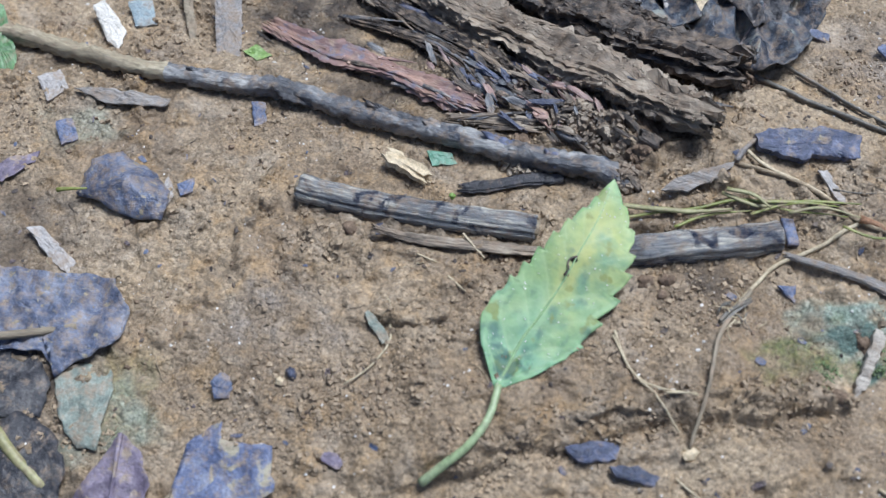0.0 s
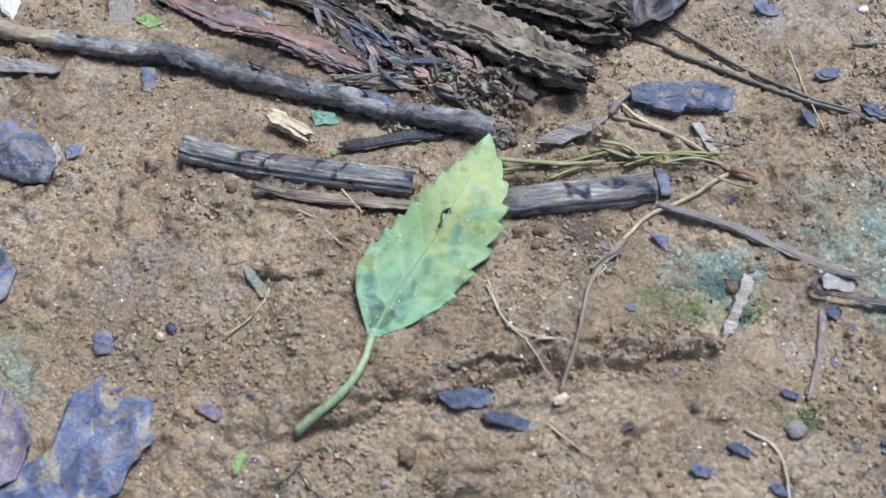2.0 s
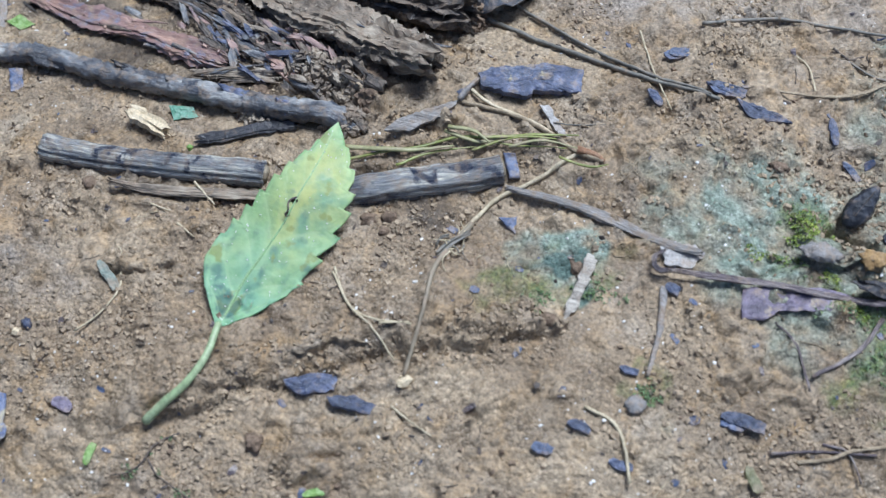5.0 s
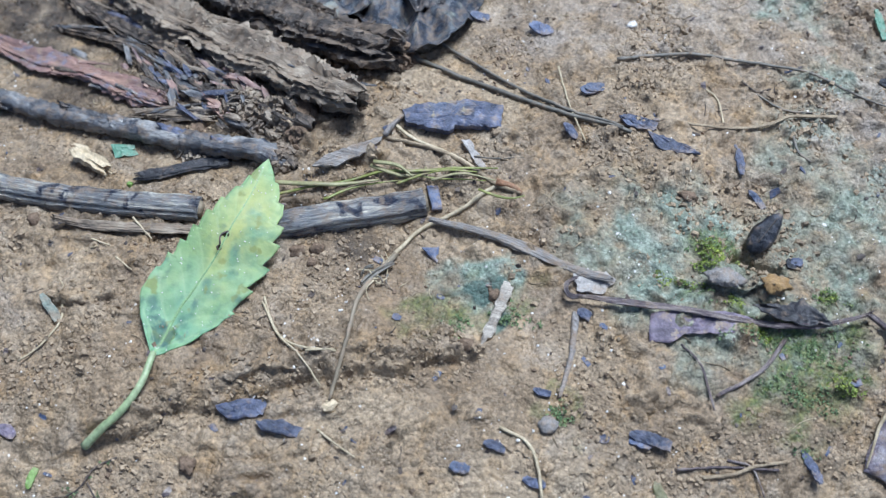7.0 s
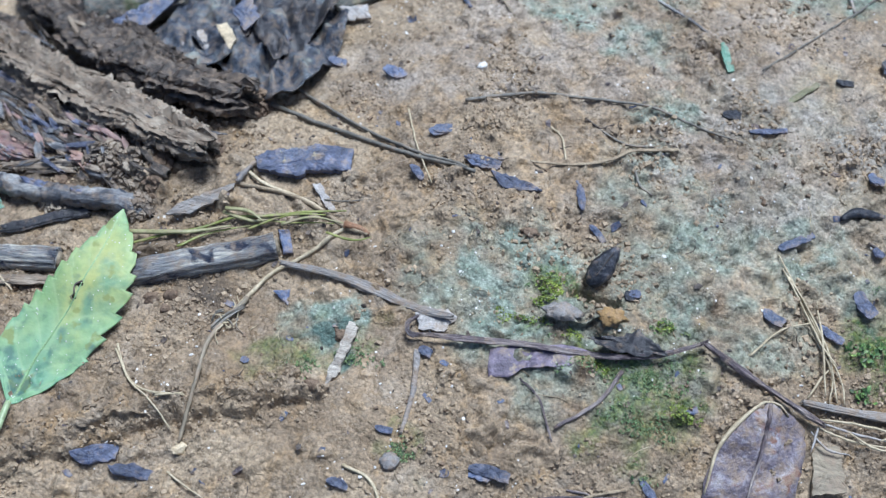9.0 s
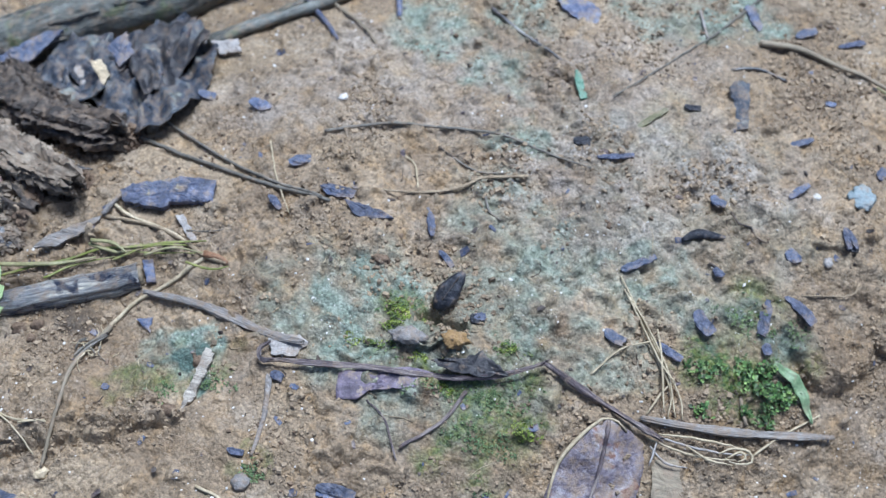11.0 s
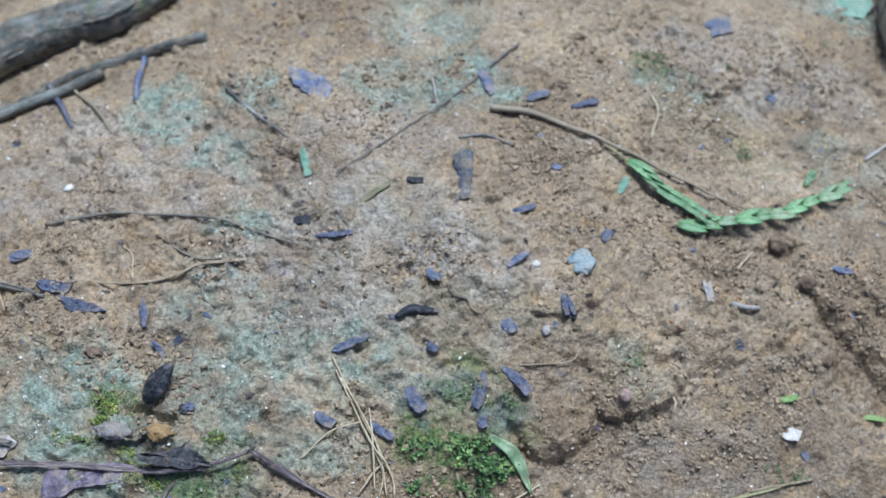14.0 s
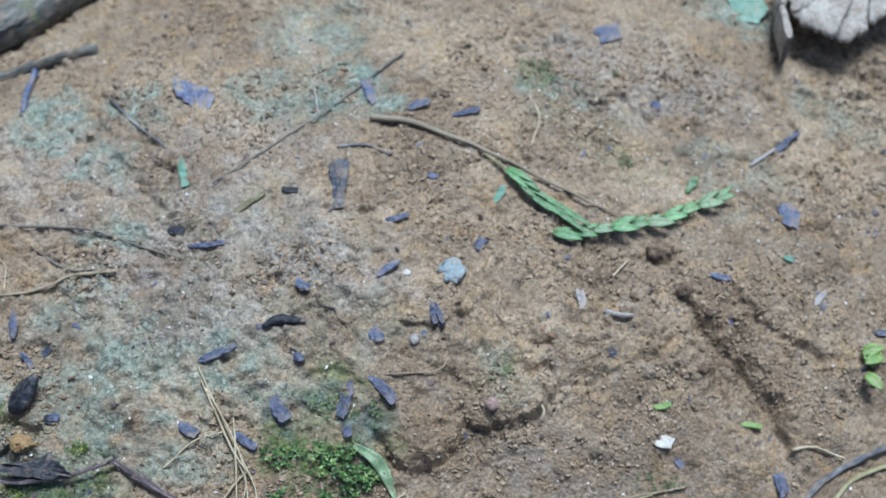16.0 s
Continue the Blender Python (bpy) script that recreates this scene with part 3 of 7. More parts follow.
# ---- building blocks: shapes gathered in millimetres ----
class Shape:
    def __init__(self):
        self.v, self.f, self.layers, self.fib = [], [], {}, {}

    def tube(self, path, radii, sides=10, rough=0.0, ridges=0.0, seed=0, flat=1.0, blunt=True):
        """A round bar along a path of (x, y, z)."""
        rnd = random.Random(seed)
        pts = [Vector(p) for p in path]
        base, n = len(self.v), len(pts)
        phase = [rnd.uniform(-1, 1) for _ in range(sides)]
        for k, p in enumerate(pts):
            t = (pts[min(k + 1, n - 1)] - pts[max(k - 1, 0)]).normalized()
            s = t.cross(Vector((0, 0, 1)))
            s = s.normalized() if s.length > 1e-6 else Vector((1, 0, 0))
            u = s.cross(t)
            r = radii[k] if isinstance(radii, (list, tuple)) else radii
            gone = (pts[k] - pts[max(0, k - 1)]).length + (gone if k else seed * 7.7)
            for j in range(sides):
                a = 2 * math.pi * j / sides
                q = r * (1 + ridges * phase[j] + rough * rnd.uniform(-1, 1))
                self.fib[len(self.v)] = (gone, r * math.cos(a), r * math.sin(a))
                self.v.append(p + s * math.cos(a) * q + u * math.sin(a) * q * flat)
        for k in range(n - 1):
            for j in range(sides):
                a, b = base + k * sides + j, base + k * sides + (j + 1) % sides
                self.f.append((a, b, b + sides, a + sides))
        self.f.append(tuple(base + j for j in reversed(range(sides))))
        self.f.append(tuple(base + (n - 1) * sides + j for j in range(sides)))
        return self

    def sheet(self, grid, thick):
        """A thin skin with two faces and a rim from rows of equal length."""
        rows, cols, base = len(grid), len(grid[0]), len(self.v)
        for dz in (0, -thick):
            for row in grid:
                self.v.extend(Vector((p[0], p[1], p[2] + dz)) for p in row)
        off = rows * cols
        for i in range(rows - 1):
            for j in range(cols - 1):
                a = base + i * cols + j
                self.f.append((a, a + 1, a + cols + 1, a + cols))
                self.f.append((a + off, a + cols + off, a + cols + 1 + off, a + 1 + off))
        rim = [i * cols for i in range(rows)] + [(rows - 1) * cols + j for j in range(1, cols)] + [i * cols + cols - 1 for i in range(rows - 2, -1, -1)] + list(range(cols - 2, 0, -1))
        for a, b in zip(rim, rim[1:] + rim[:1]):
            self.f.append((base + a, base + b, base + b + off, base + a + off))
        return self

    def plate(self, outline, height, thick, rings=5, closed_under=True):
        """A star-shaped sheet inside an outline of (x, y); height(x, y, r) gives z, r running from 0 in the middle to 1 at the rim."""
        cx, cy = sum(p[0] for p in outline) / len(outline), sum(p[1] for p in outline) / len(outline)
        base, n = len(self.v), len(outline)
        for under in (0, 1):
            z = height(cx, cy, 0.0) - under * thick
            self.v.append(Vector((cx, cy, z)))
            for k in range(1, rings + 1):
                r = k / rings
                for x, y in outline:
                    qx, qy = cx + (x - cx) * r, cy + (y - cy) * r
                    self.v.append(Vector((qx, qy, height(qx, qy, r) - under * thick)))
        off = 1 + rings * n
        for j in range(n):
            i = (j + 1) % n
            self.f.append((base, base + 1 + j, base + 1 + i))
            self.f.append((base + off, base + off + 1 + i, base + off + 1 + j))
            for k in range(rings - 1):
                a, b = base + 1 + k * n + j, base + 1 + k * n + i
                self.f.append((a, a + n, b + n, b))
                self.f.append((a + off, b + off, b + n + off, a + n + off))
            a, b = base + 1 + (rings - 1) * n + j, base + 1 + (rings - 1) * n + i
            self.f.append((a, a + off, b + off, b))
        return self

    def rock(self, c, radii, seed=0, lump=0.25, turn=0.0, segs=8):
        rnd = random.Random(seed)
        base, rings = len(self.v), max(3, segs // 2)
        ct, st = math.cos(turn), math.sin(turn)
        off = Vector((rnd.uniform(0, 50), rnd.uniform(0, 50), rnd.uniform(0, 50)))
        for i in range(rings + 1):
            th = math.pi * i / rings
            for j in range(segs):
                ph = 2 * math.pi * j / segs
                d = Vector((math.sin(th) * math.cos(ph), math.sin(th) * math.sin(ph), math.cos(th)))
                q = 1 + lump * noise.noise(d * 1.7 + off) + 0.5 * lump * noise.noise(d * 4 + off)
                x, y, z = d.x * radii[0] * q, d.y * radii[1] * q, d.z * radii[2] * q
                self.v.append(Vector((c[0] + x * ct - y * st, c[1] + x * st + y * ct, c[2] + z)))
        for i in range(rings):
            for j in range(segs):
                a, b = base + i * segs + j, base + i * segs + (j + 1) % segs
                self.f.append((a, a + segs, b + segs, b))
        return self


def chip(shape, c, r, rnd):
    """A broken crumb with flat faces: a skewed box."""
    turn, lean = rnd.uniform(0, 3.14), rnd.uniform(-0.6, 0.6)
    ct, st, base = math.cos(turn), math.sin(turn), len(shape.v)
    for u, v, w in ((-1, -1, -1), (1, -1, -1), (1, 1, -1), (-1, 1, -1), (-1, -1, 1), (1, -1, 1), (1, 1, 1), (-1, 1, 1)):
        k = 0.62 if w > 0 else 1.0
        x, y, z = u * r[0] * k * rnd.uniform(0.55, 1.1), v * r[1] * k * rnd.uniform(0.55, 1.1), w * r[2] * rnd.uniform(0.6, 1.1)
        z += lean * x
        shape.v.append(Vector((c[0] + x * ct - y * st, c[1] + x * st + y * ct, c[2] + z)))
    for f in ((3, 2, 1, 0), (4, 5, 6, 7), (0, 1, 5, 4), (1, 2, 6, 5), (2, 3, 7, 6), (3, 0, 4, 7)):
        shape.f.append(tuple(base + i for i in f))


def mesh_of(name, shape, origin, smooth=True):
    me = bpy.data.meshes.new(name)
    o = Vector(origin)
    me.from_pydata([tuple((p - o) * MM) for p in shape.v], [], shape.f)
    me.update()
    if smooth:
        me.polygons.foreach_set("use_smooth", np.ones(len(me.polygons), bool))
    at = me.attributes.new("fibre", "FLOAT_VECTOR", "POINT")
    at.data.foreach_set("vector", np.array([shape.fib.get(k, tuple(p)) for k, p in enumerate(shape.v)], np.float32).ravel() * MM)
    for key, vals in shape.layers.items():
        a = me.attributes.new(key, "FLOAT", "POINT")
        a.data.foreach_set("value", np.array(vals, np.float32))
    return me


def solo(name, shape, mat, label, category, group="", kind="", smooth=True):
    """A thing of one mesh, its origin at its foot."""
    n = len(shape.v)
    label = label if len(label.split()) > 3 else label + " on damp clay"
    o = (sum(p.x for p in shape.v) / n, sum(p.y for p in shape.v) / n, min(p.z for p in shape.v))
    ob = new(name, mesh_of(name, shape, o, smooth))
    ob.location = Vector(o) * MM
    ob.data.materials.append(mat)
    return tagged(ob, label, category, group, kind)


def thing(name, at, label, category, group=""):
    ob = new(name)
    ob.empty_display_size = 0.002
    ob.location = Vector(at) * MM
    return tagged(ob, label, category, group)


def part(name, shape, mat, parent, label="", smooth=True):
    top = parent
    while top.parent:
        top = top.parent
    ob = new(name, mesh_of(name, shape, top.location / MM, smooth))
    ob.data.materials.append(mat)
    ob.parent = parent
    return tagged(ob, label)


def smooth_line(pts, step=1.0):
    """A rounded line through points of any dimension."""
    p = [np.array(q, float) for q in pts]
    p = [2 * p[0] - p[1]] + p + [2 * p[-1] - p[-2]]
    out = []
    for k in range(1, len(p) - 2):
        n = max(2, int(np.linalg.norm((p[k + 1] - p[k])[:2]) / step))
        for i in range(n):
            t = i / n
            out.append(0.5 * (2 * p[k] + (p[k + 1] - p[k - 1]) * t + (2 * p[k - 1] - 5 * p[k] + 4 * p[k + 1] - p[k + 2]) * t * t + (3 * p[k] - p[k - 1] - 3 * p[k + 1] + p[k + 2]) * t ** 3))
    out.append(p[-2])
    return out


def lay(pts, lift, step=1.0, wobble=0.0, seed=0, settle=0.7):
    """A line of (x, y) or (x, y, lift) laid on the ground: it bridges the small hollows."""
    line = smooth_line([(*q, 0.0)[:3] if len(q) == 2 else q for q in pts], step)
    rnd = random.Random(seed)
    zs = [surf(q[0], q[1]) for q in line]
    k = max(1, int(2.0 / step))
    high = []
    for i in range(len(line)):
        around = zs[max(0, i - k):i + k + 1]
        high.append(settle * max(around) + (1 - settle) * (sum(around) / len(around)))
    out = []
    k = max(1, int(2.5 / step))
    for i, q in enumerate(line):
        around = high[max(0, i - k):i + k + 1]
        z = sum(around) / len(around)
        out.append((q[0] + rnd.uniform(-wobble, wobble), q[1] + rnd.uniform(-wobble, wobble), z + lift + q[2]))
    return out


def taper(n, a, b, mid=None):
    mid = (a + b) / 2 if mid is None else mid
    return [(a + (mid - a) * 2 * s if s < 0.5 else mid + (b - mid) * (2 * s - 1)) for s in (k / max(1, n - 1) for k in range(n))]


def ragged(outline, step=0.6, amount=0.12, seed=0):
    """The outline cut finer, with a torn edge."""
    rnd, out = random.Random(seed), []
    for (ax, ay), (bx, by) in zip(outline, outline[1:] + outline[:1]):
        n = max(1, int(math.hypot(bx - ax, by - ay) / step))
        for i in range(n):
            t = i / n
            j = amount if i else amount * 0.4
            out.append((ax + (bx - ax) * t + rnd.uniform(-j, j), ay + (by - ay) * t + rnd.uniform(-j, j)))
    return out


def flake_shape(outline, thick=0.5, lift=0.0, tilt=(0.0, 0.0), seed=0, step=0.6, amount=0.12):
    """A chip lying on the ground, its top slightly uneven and its rim rounded."""
    o = ragged(outline, step, amount, seed)
    cx, cy = sum(p[0] for p in o) / len(o), sum(p[1] for p in o) / len(o)
    z0 = np.percentile([surf(x, y) for x, y in o[::max(1, len(o) // 12)]] + [surf(cx, cy)], 72) + lift

    def height(x, y, r):
        return z0 + thick * (1 - 0.25 * max(0, r - 0.75) / 0.25) + tilt[0] * (x - cx) + tilt[1] * (y - cy) + 0.20 * noise.noise(Vector((x * 0.7, y * 0.7, seed))) + 0.12 * noise.noise(Vector((x * 2.1, y * 2.1, seed)))

    return Shape().plate(o, height, thick + 0.15, 5)


def dash_outline(a, b, w, seed=0):
    """The outline of a short splinter from a to b."""
    rnd = random.Random(seed)
    d = Vector((b[0] - a[0], b[1] - a[1]))
    n = Vector((-d.y, d.x)).normalized() * w / 2
    bend = rnd.uniform(-0.35, 0.35)
    steps = (0.0, 0.15, 0.32, 0.5, 0.68, 0.85, 1.0)
    thin = rnd.choice((0.45, 0.7, 0.85))

    def rim(s, side):
        end = min(1.0, 0.35 + 3.2 * s, thin + 2.6 * (1 - s))
        k = side * end * rnd.uniform(0.88, 1.06) + bend * math.sin(3.14 * s)
        slip = rnd.uniform(-0.02, 0.02)
        return (a[0] + d.x * (s + slip) + n.x * k, a[1] + d.y * (s + slip) + n.y * k)

    up, down = [rim(s, 1) for s in steps], [rim(s, -1) for s in reversed(steps)]
    return up + down


def bed(x, y):
    """Height on which a limp leaf comes to lie: the skin of the clay, smoothed."""
    around = [surf(x + 2.2 * math.cos(k * 0.785), y + 2.2 * math.sin(k * 0.785)) for k in range(8)] + [surf(x, y)]
    return 0.5 * max(around) + 0.5 * sum(around) / len(around)


def dead_leaf(name, outline, mat, label, lift=0.5, curl=1.0, wave=0.8, seed=0, rib=None, step=0.9, amount=0.25, rib_mat=None, dome=0.0, rim=None, folds=0.0):
    """A fallen leaf: a thin waved blade with a curled, torn edge, and its midrib."""
    o = ragged(outline, step, amount, seed)
    cx, cy = sum(p[0] for p in o) / len(o), sum(p[1] for p in o) / len(o)

    def height(x, y, r):
        g = bed(x, y)
        return g + 0.5 * lift + dome * (1 - r * r) + folds * (1 - 2 * abs(noise.noise(Vector((x * 0.33 + y * 0.1, y * 0.12, seed * 1.7))))) + wave * noise.noise(Vector((x * 0.22, y * 0.22, seed * 3.1))) + 0.25 * noise.noise(Vector((x * 0.8, y * 0.8, seed))) + curl * r ** 4 * noise.noise(Vector((x * 0.15 + 9, y * 0.15, seed)))

    t = thing(name, (cx, cy, float(ground(cx, cy))), label, "dead leaf")
    blade = part("blade", Shape().plate(o, height, 0.22, 22 if folds else 9), mat, t)
    if rim:
        edge = [(x + (cx - x) * 0.02, y + (cy - y) * 0.02, height(x, y, 1.0) + 0.05) for x, y in smooth_line(rim, 0.7)]
        part("rolled_edge", Shape().tube(edge, taper(len(edge), 0.12, 0.12, 0.32), 6, 0.06), M_STRAW, blade, "pale rolled leaf edge")
    if rib:
        line = smooth_line(rib, 0.8)
        part("midrib", Shape().tube([(p[0], p[1], height(p[0], p[1], 0.3) + 0.08) for p in line], taper(len(line), 0.35, 0.15), 6), rib_mat or M_BROWNSTEM, blade)
    return t


def stick(name, pts, r0, r1, mat, label, category="twig", lift=None, sides=9, rough=0.06, ridges=0.08, seed=0, mid=None, step=0.9, wobble=0.05, settle=0.7):
    line = lay(pts, (r0 + r1) / 2 * 0.8 if lift is None else lift, step, wobble, seed, settle)
    radii = [r * (1 + 0.16 * noise.noise(Vector((k * step * 0.35, seed, 1))) + 0.14 * noise.noise(Vector((k * step * 1.3, seed, 2)))) for k, r in enumerate(taper(len(line), r0, r1, mid))]
    shape = Shape().tube(line, radii, sides, rough, ridges, seed)
    return shape if name is None else solo(name, shape, mat, label, category)


def wood_slab(pts, width, thick, seed=0, step=0.45, ridge=0.75, ragged_end=3.0, lift=0.0, cols=44, fray=True):
    """A length of split, rotten wood: a bent bar, deeply grooved along the grain, with broken ends."""
    line = lay(pts, lift, step, 0, seed, 0.4)
    n = len(line)
    slope, foot = np.polyfit(np.arange(n), [p[2] for p in line], 1)
    line = [(p[0], p[1], 0.8 * (foot + slope * k) + 0.2 * p[2]) for k, p in enumerate(line)]
    s = Shape()
    rnd = random.Random(seed)
    ends = [rnd.uniform(0, ragged_end) ** 1.3 * 0.7 if fray else 0 for _ in range(cols)]
    starts = [rnd.uniform(0, ragged_end) ** 1.3 * 0.7 if fray else 0 for _ in range(cols)]
    length = n * step
    for k, p in enumerate(line):
        a, b = line[max(0, k - 1)], line[min(n - 1, k + 1)]
        t = Vector((b[0] - a[0], b[1] - a[1], (b[2] - a[2]) * 0.6)).normalized()
        side = t.cross(Vector((0, 0, 1))).normalized()
        up = side.cross(t)
        f = k / (n - 1)
        d = f * length
        wide = width * (0.85 + 0.45 * noise.noise(Vector((d * 0.12, seed, 0))) + 0.16 * noise.noise(Vector((d * 0.8, seed, 4))) + 0.08 * noise.noise(Vector((d * 1.3, seed, 9)))) * (0.65 + 0.35 * min(1, 6 * min(f, 1 - f)))
        for j in range(cols):
            an = 2 * math.pi * j / cols
            cx, cz = math.copysign(abs(math.cos(an)) ** 0.6, math.cos(an)), math.copysign(abs(math.sin(an)) ** 0.6, math.sin(an))
            c = cols / 6.283
            g1 = 1 - abs(noise.noise(Vector((d * 0.03, math.cos(an) * c * 0.33, math.sin(an) * c * 0.33 + seed * 5.0)))) * 2
            g2 = noise.noise(Vector((d * 0.14, math.cos(an) * c * 0.5, math.sin(an) * c * 0.5 + seed * 5.0 + 30)))
            g3 = noise.noise(Vector((d * 0.9, math.cos(an) * c, math.sin(an) * c + seed * 5.0 + 60)))
            pit = max(0, noise.noise(Vector((d * 0.16, math.cos(an) * 1.6, math.sin(an) * 1.6 + seed * 3.0))) - 0.15)
            g4 = noise.noise(Vector((d * 0.75, math.cos(an) * 2.4, math.sin(an) * 2.4 + seed * 5.0 + 90)))
            g = 1 + ridge * (0.60 * (g1 - 0.5) + 0.30 * g2 + 0.20 * g3 + 0.35 * g4) - 0.9 * pit
            cx *= 1.0 if cz > 0 else 1 - 0.45 * min(1, -cz * 1.6)
            shift = -ends[j] * max(0, (f - 0.7) / 0.3) + starts[j] * max(0, (0.3 - f) / 0.3)
            s.fib[len(s.v)] = (d + seed * 9.1, cx * width / 2, cz * thick / 2)
            s.v.append(Vector(p) + t * shift + side * cx * wide / 2 * g + up * (cz * thick / 2 * g + thick * 0.42))
    for k in range(n - 1):
        for j in range(cols):
            a, b = k * cols + j, k * cols + (j + 1) % cols
            s.f.append((a, b, b + cols, a + cols))
    for k, rev in ((0, True), (n - 1, False)):
        mid = len(s.v)
        c = sum((s.v[k * cols + j] for j in range(cols)), Vector()) / cols
        s.v.append(c + (Vector(line[1]) - Vector(line[0])).normalized() * (1.6 if rev else -1.6))
        for j in range(cols):
            a, b = k * cols + j, k * cols + (j + 1) % cols
            s.f.append((mid, b, a) if rev else (mid, a, b))
    s.line = line
    return s


def rotten(pts, width, thick, seed, mat, label, splinters=10):
    """A piece of rotten wood with loose splinters along it."""
    body = wood_slab(pts, width, thick, seed)
    rnd = random.Random(seed * 3)
    line = body.line
    mid = line[len(line) // 2]
    t = thing("rotten_wood", (mid[0], mid[1], mid[2] - 0.3), label, "rotten wood", "rotten wood heap")
    part("body", body, mat, t, smooth=False)
    pale = mat in (M_ROTPALE, M_BLEACHED)
    upper = [i for i, q in body.fib.items() if q[2] > 0.22 * thick]
    lower = [i for i, q in body.fib.items() if q[2] <= 0.22 * thick]
    # pale slabs carry lighter crumbs on their upper part and darker ones lower down
    for name, pool, share, crumb in (("crust", lower if pale else range(len(body.fib)), 0.5 if pale else 0.7, mat if mat is M_ROTRED else M_ROT), ("dry_crust", upper, 0.8, M_TOPCRUST)):
        if name == "dry_crust" and not pale:
            continue
        crumbs = Shape()
        for k in range(int(len(line) * width * share * (0.2 if mat is M_ROTRED else 1.0))):
            at, r = body.v[pool[rnd.randrange(len(pool))]], rnd.uniform(0.08, 0.26 if name == "dry_crust" else 0.42)
            chip(crumbs, at, (r * rnd.uniform(0.8, 2.0), r * rnd.uniform(0.5, 1.0), r * rnd.uniform(0.4, 0.9)), rnd)
        part(name, crumbs, crumb, t, "crumbling crust of rotten wood", smooth=False)
    for k in range(splinters):
        i = rnd.randrange(0, max(1, len(line) - 8))
        span = rnd.randint(7, 22)
        off, rise = rnd.uniform(-0.52, 0.52) * width, rnd.uniform(0.55, 1.0) * thick
        seg = line[i:i + span:2]
        if len(seg) < 3:
            continue
        d = Vector(seg[-1]) - Vector(seg[0])
        n = Vector((-d.y, d.x, 0)).normalized()
        skew = rnd.uniform(-0.25, 0.25)
        lay_ = [Vector(q) + n * (off + skew * m) + Vector((0, 0, rise * (1 - (2 * off / width) ** 2 * 0.45) + rnd.uniform(-0.05, 0.12) + 0.05 * m)) for m, q in enumerate(seg)]
        r = rnd.uniform(0.15, 0.42)
        part("splinter", Shape().tube(lay_, taper(len(lay_), r, r * 0.25, r), 6, 0.25, 0.2, seed + k, 0.6), rnd.choice((mat, M_ROT, M_ROTPALE, M_TWIG)), t, smooth=False)
    return t


# ---- the ground: one sheet, fine where the camera looks, ever coarser outwards ----
FINE = 0.32
X0, X1, Y0, Y1 = -100.0, 226.0, -48.0, 172.0


def spread(lo, hi):
    core = list(np.arange(lo, hi, FINE))
    out, step, p = [], FINE, core[-1]
    while p < 20000:
        step *= 1.35
        p += step
        out.append(p)
    low, step, p = [], FINE, lo
    while p > -20000:
        step *= 1.35
        p -= step
        low.append(p)
    return np.array(low[::-1] + core + out), len(low), len(core)


GX, ix0, nx = spread(X0, X1)
GY, iy0, ny = spread(Y0, Y1)
gx, gy = np.meshgrid(GX, GY)
fade = 1 / (1 + (np.maximum(0, np.maximum(np.maximum(X0 - gx, gx - X1), np.maximum(Y0 - gy, gy - Y1))) / 40) ** 2)
gz = ground(gx, gy) + relief(gx, gy) * fade
FIELD = gz[iy0:iy0 + ny, ix0:ix0 + nx]
lean_x, lean_y = overhang(gx, gy)


def surf(x, y):
    """Height of the ground's skin."""
    u, v = (x - X0) / FINE, (y - Y0) / FINE
    i, j = int(u), int(v)
    if i < 0 or j < 0 or i >= nx - 1 or j >= ny - 1:
        return float(ground(x, y))
    a, b = u - i, v - j
    return float((FIELD[j, i] * (1 - a) + FIELD[j, i + 1] * a) * (1 - b) + (FIELD[j + 1, i] * (1 - a) + FIELD[j + 1, i + 1] * a) * b)


def stain(spots, seed, soft=0.5):
    """A patchy layer: rounded stains with broken edges."""
    f = np.zeros(gx.shape)
    wx = gx + 3.0 * vnoise(gx / 5, gy / 5, seed) + 1.3 * vnoise(gx / 1.8, gy / 1.8, seed + 1)
    wy = gy + 3.0 * vnoise(gx / 5, gy / 5, seed + 2) + 1.3 * vnoise(gx / 1.8, gy / 1.8, seed + 3)
    for x, y, rx, ry, a in spots:
        f = np.maximum(f, a * np.clip((1.25 - np.hypot((wx - x) / rx, (wy - y) / ry)) / soft, 0, 1))
    return f * np.clip(0.75 + 0.7 * vnoise(gx / 2.2, gy / 2.2, seed + 5) + 0.4 * vnoise(gx / 7, gy / 7, seed + 6), 0, 1)


ALGAE = [
    (57.7, 28.2, 9, 8, 1.0), (37.1, 19.6, 5.5, 4, 1.3), (36.6, 20.2, 3.2, 2.4, 1.8), (58.8, 30.5, 9, 7, 0.9), (71.5, 22.8, 13, 6, 0.8), (78.2, 35.4, 10, 5, 0.6),
    (81.2, 44.9, 8, 4, 0.7), (81.6, 39.9, 8, 5, 0.9), (97.4, 44.2, 10, 4, 0.8), (73.6, 49.7, 7, 5, 0.6), (76.2, 61.9, 5, 3, 0.9),
]
ALGAE += [
    (56.8, 79.7, 7, 6, 1.0), (69.5, 73.8, 6, 4, 0.9), (71.7, 85.3, 5, 4, 0.9), (101.5, 93.5, 9, 5, 1.0), (93.1, 90.6, 8, 4, 0.7),
    (56.6, 30.6, 11, 9, 1.0), (84.7, 35.0, 9, 6, 0.9), (98.3, 41.1, 9, 4, 0.9), (95.2, 104.1, 8, 7, 0.7),
]
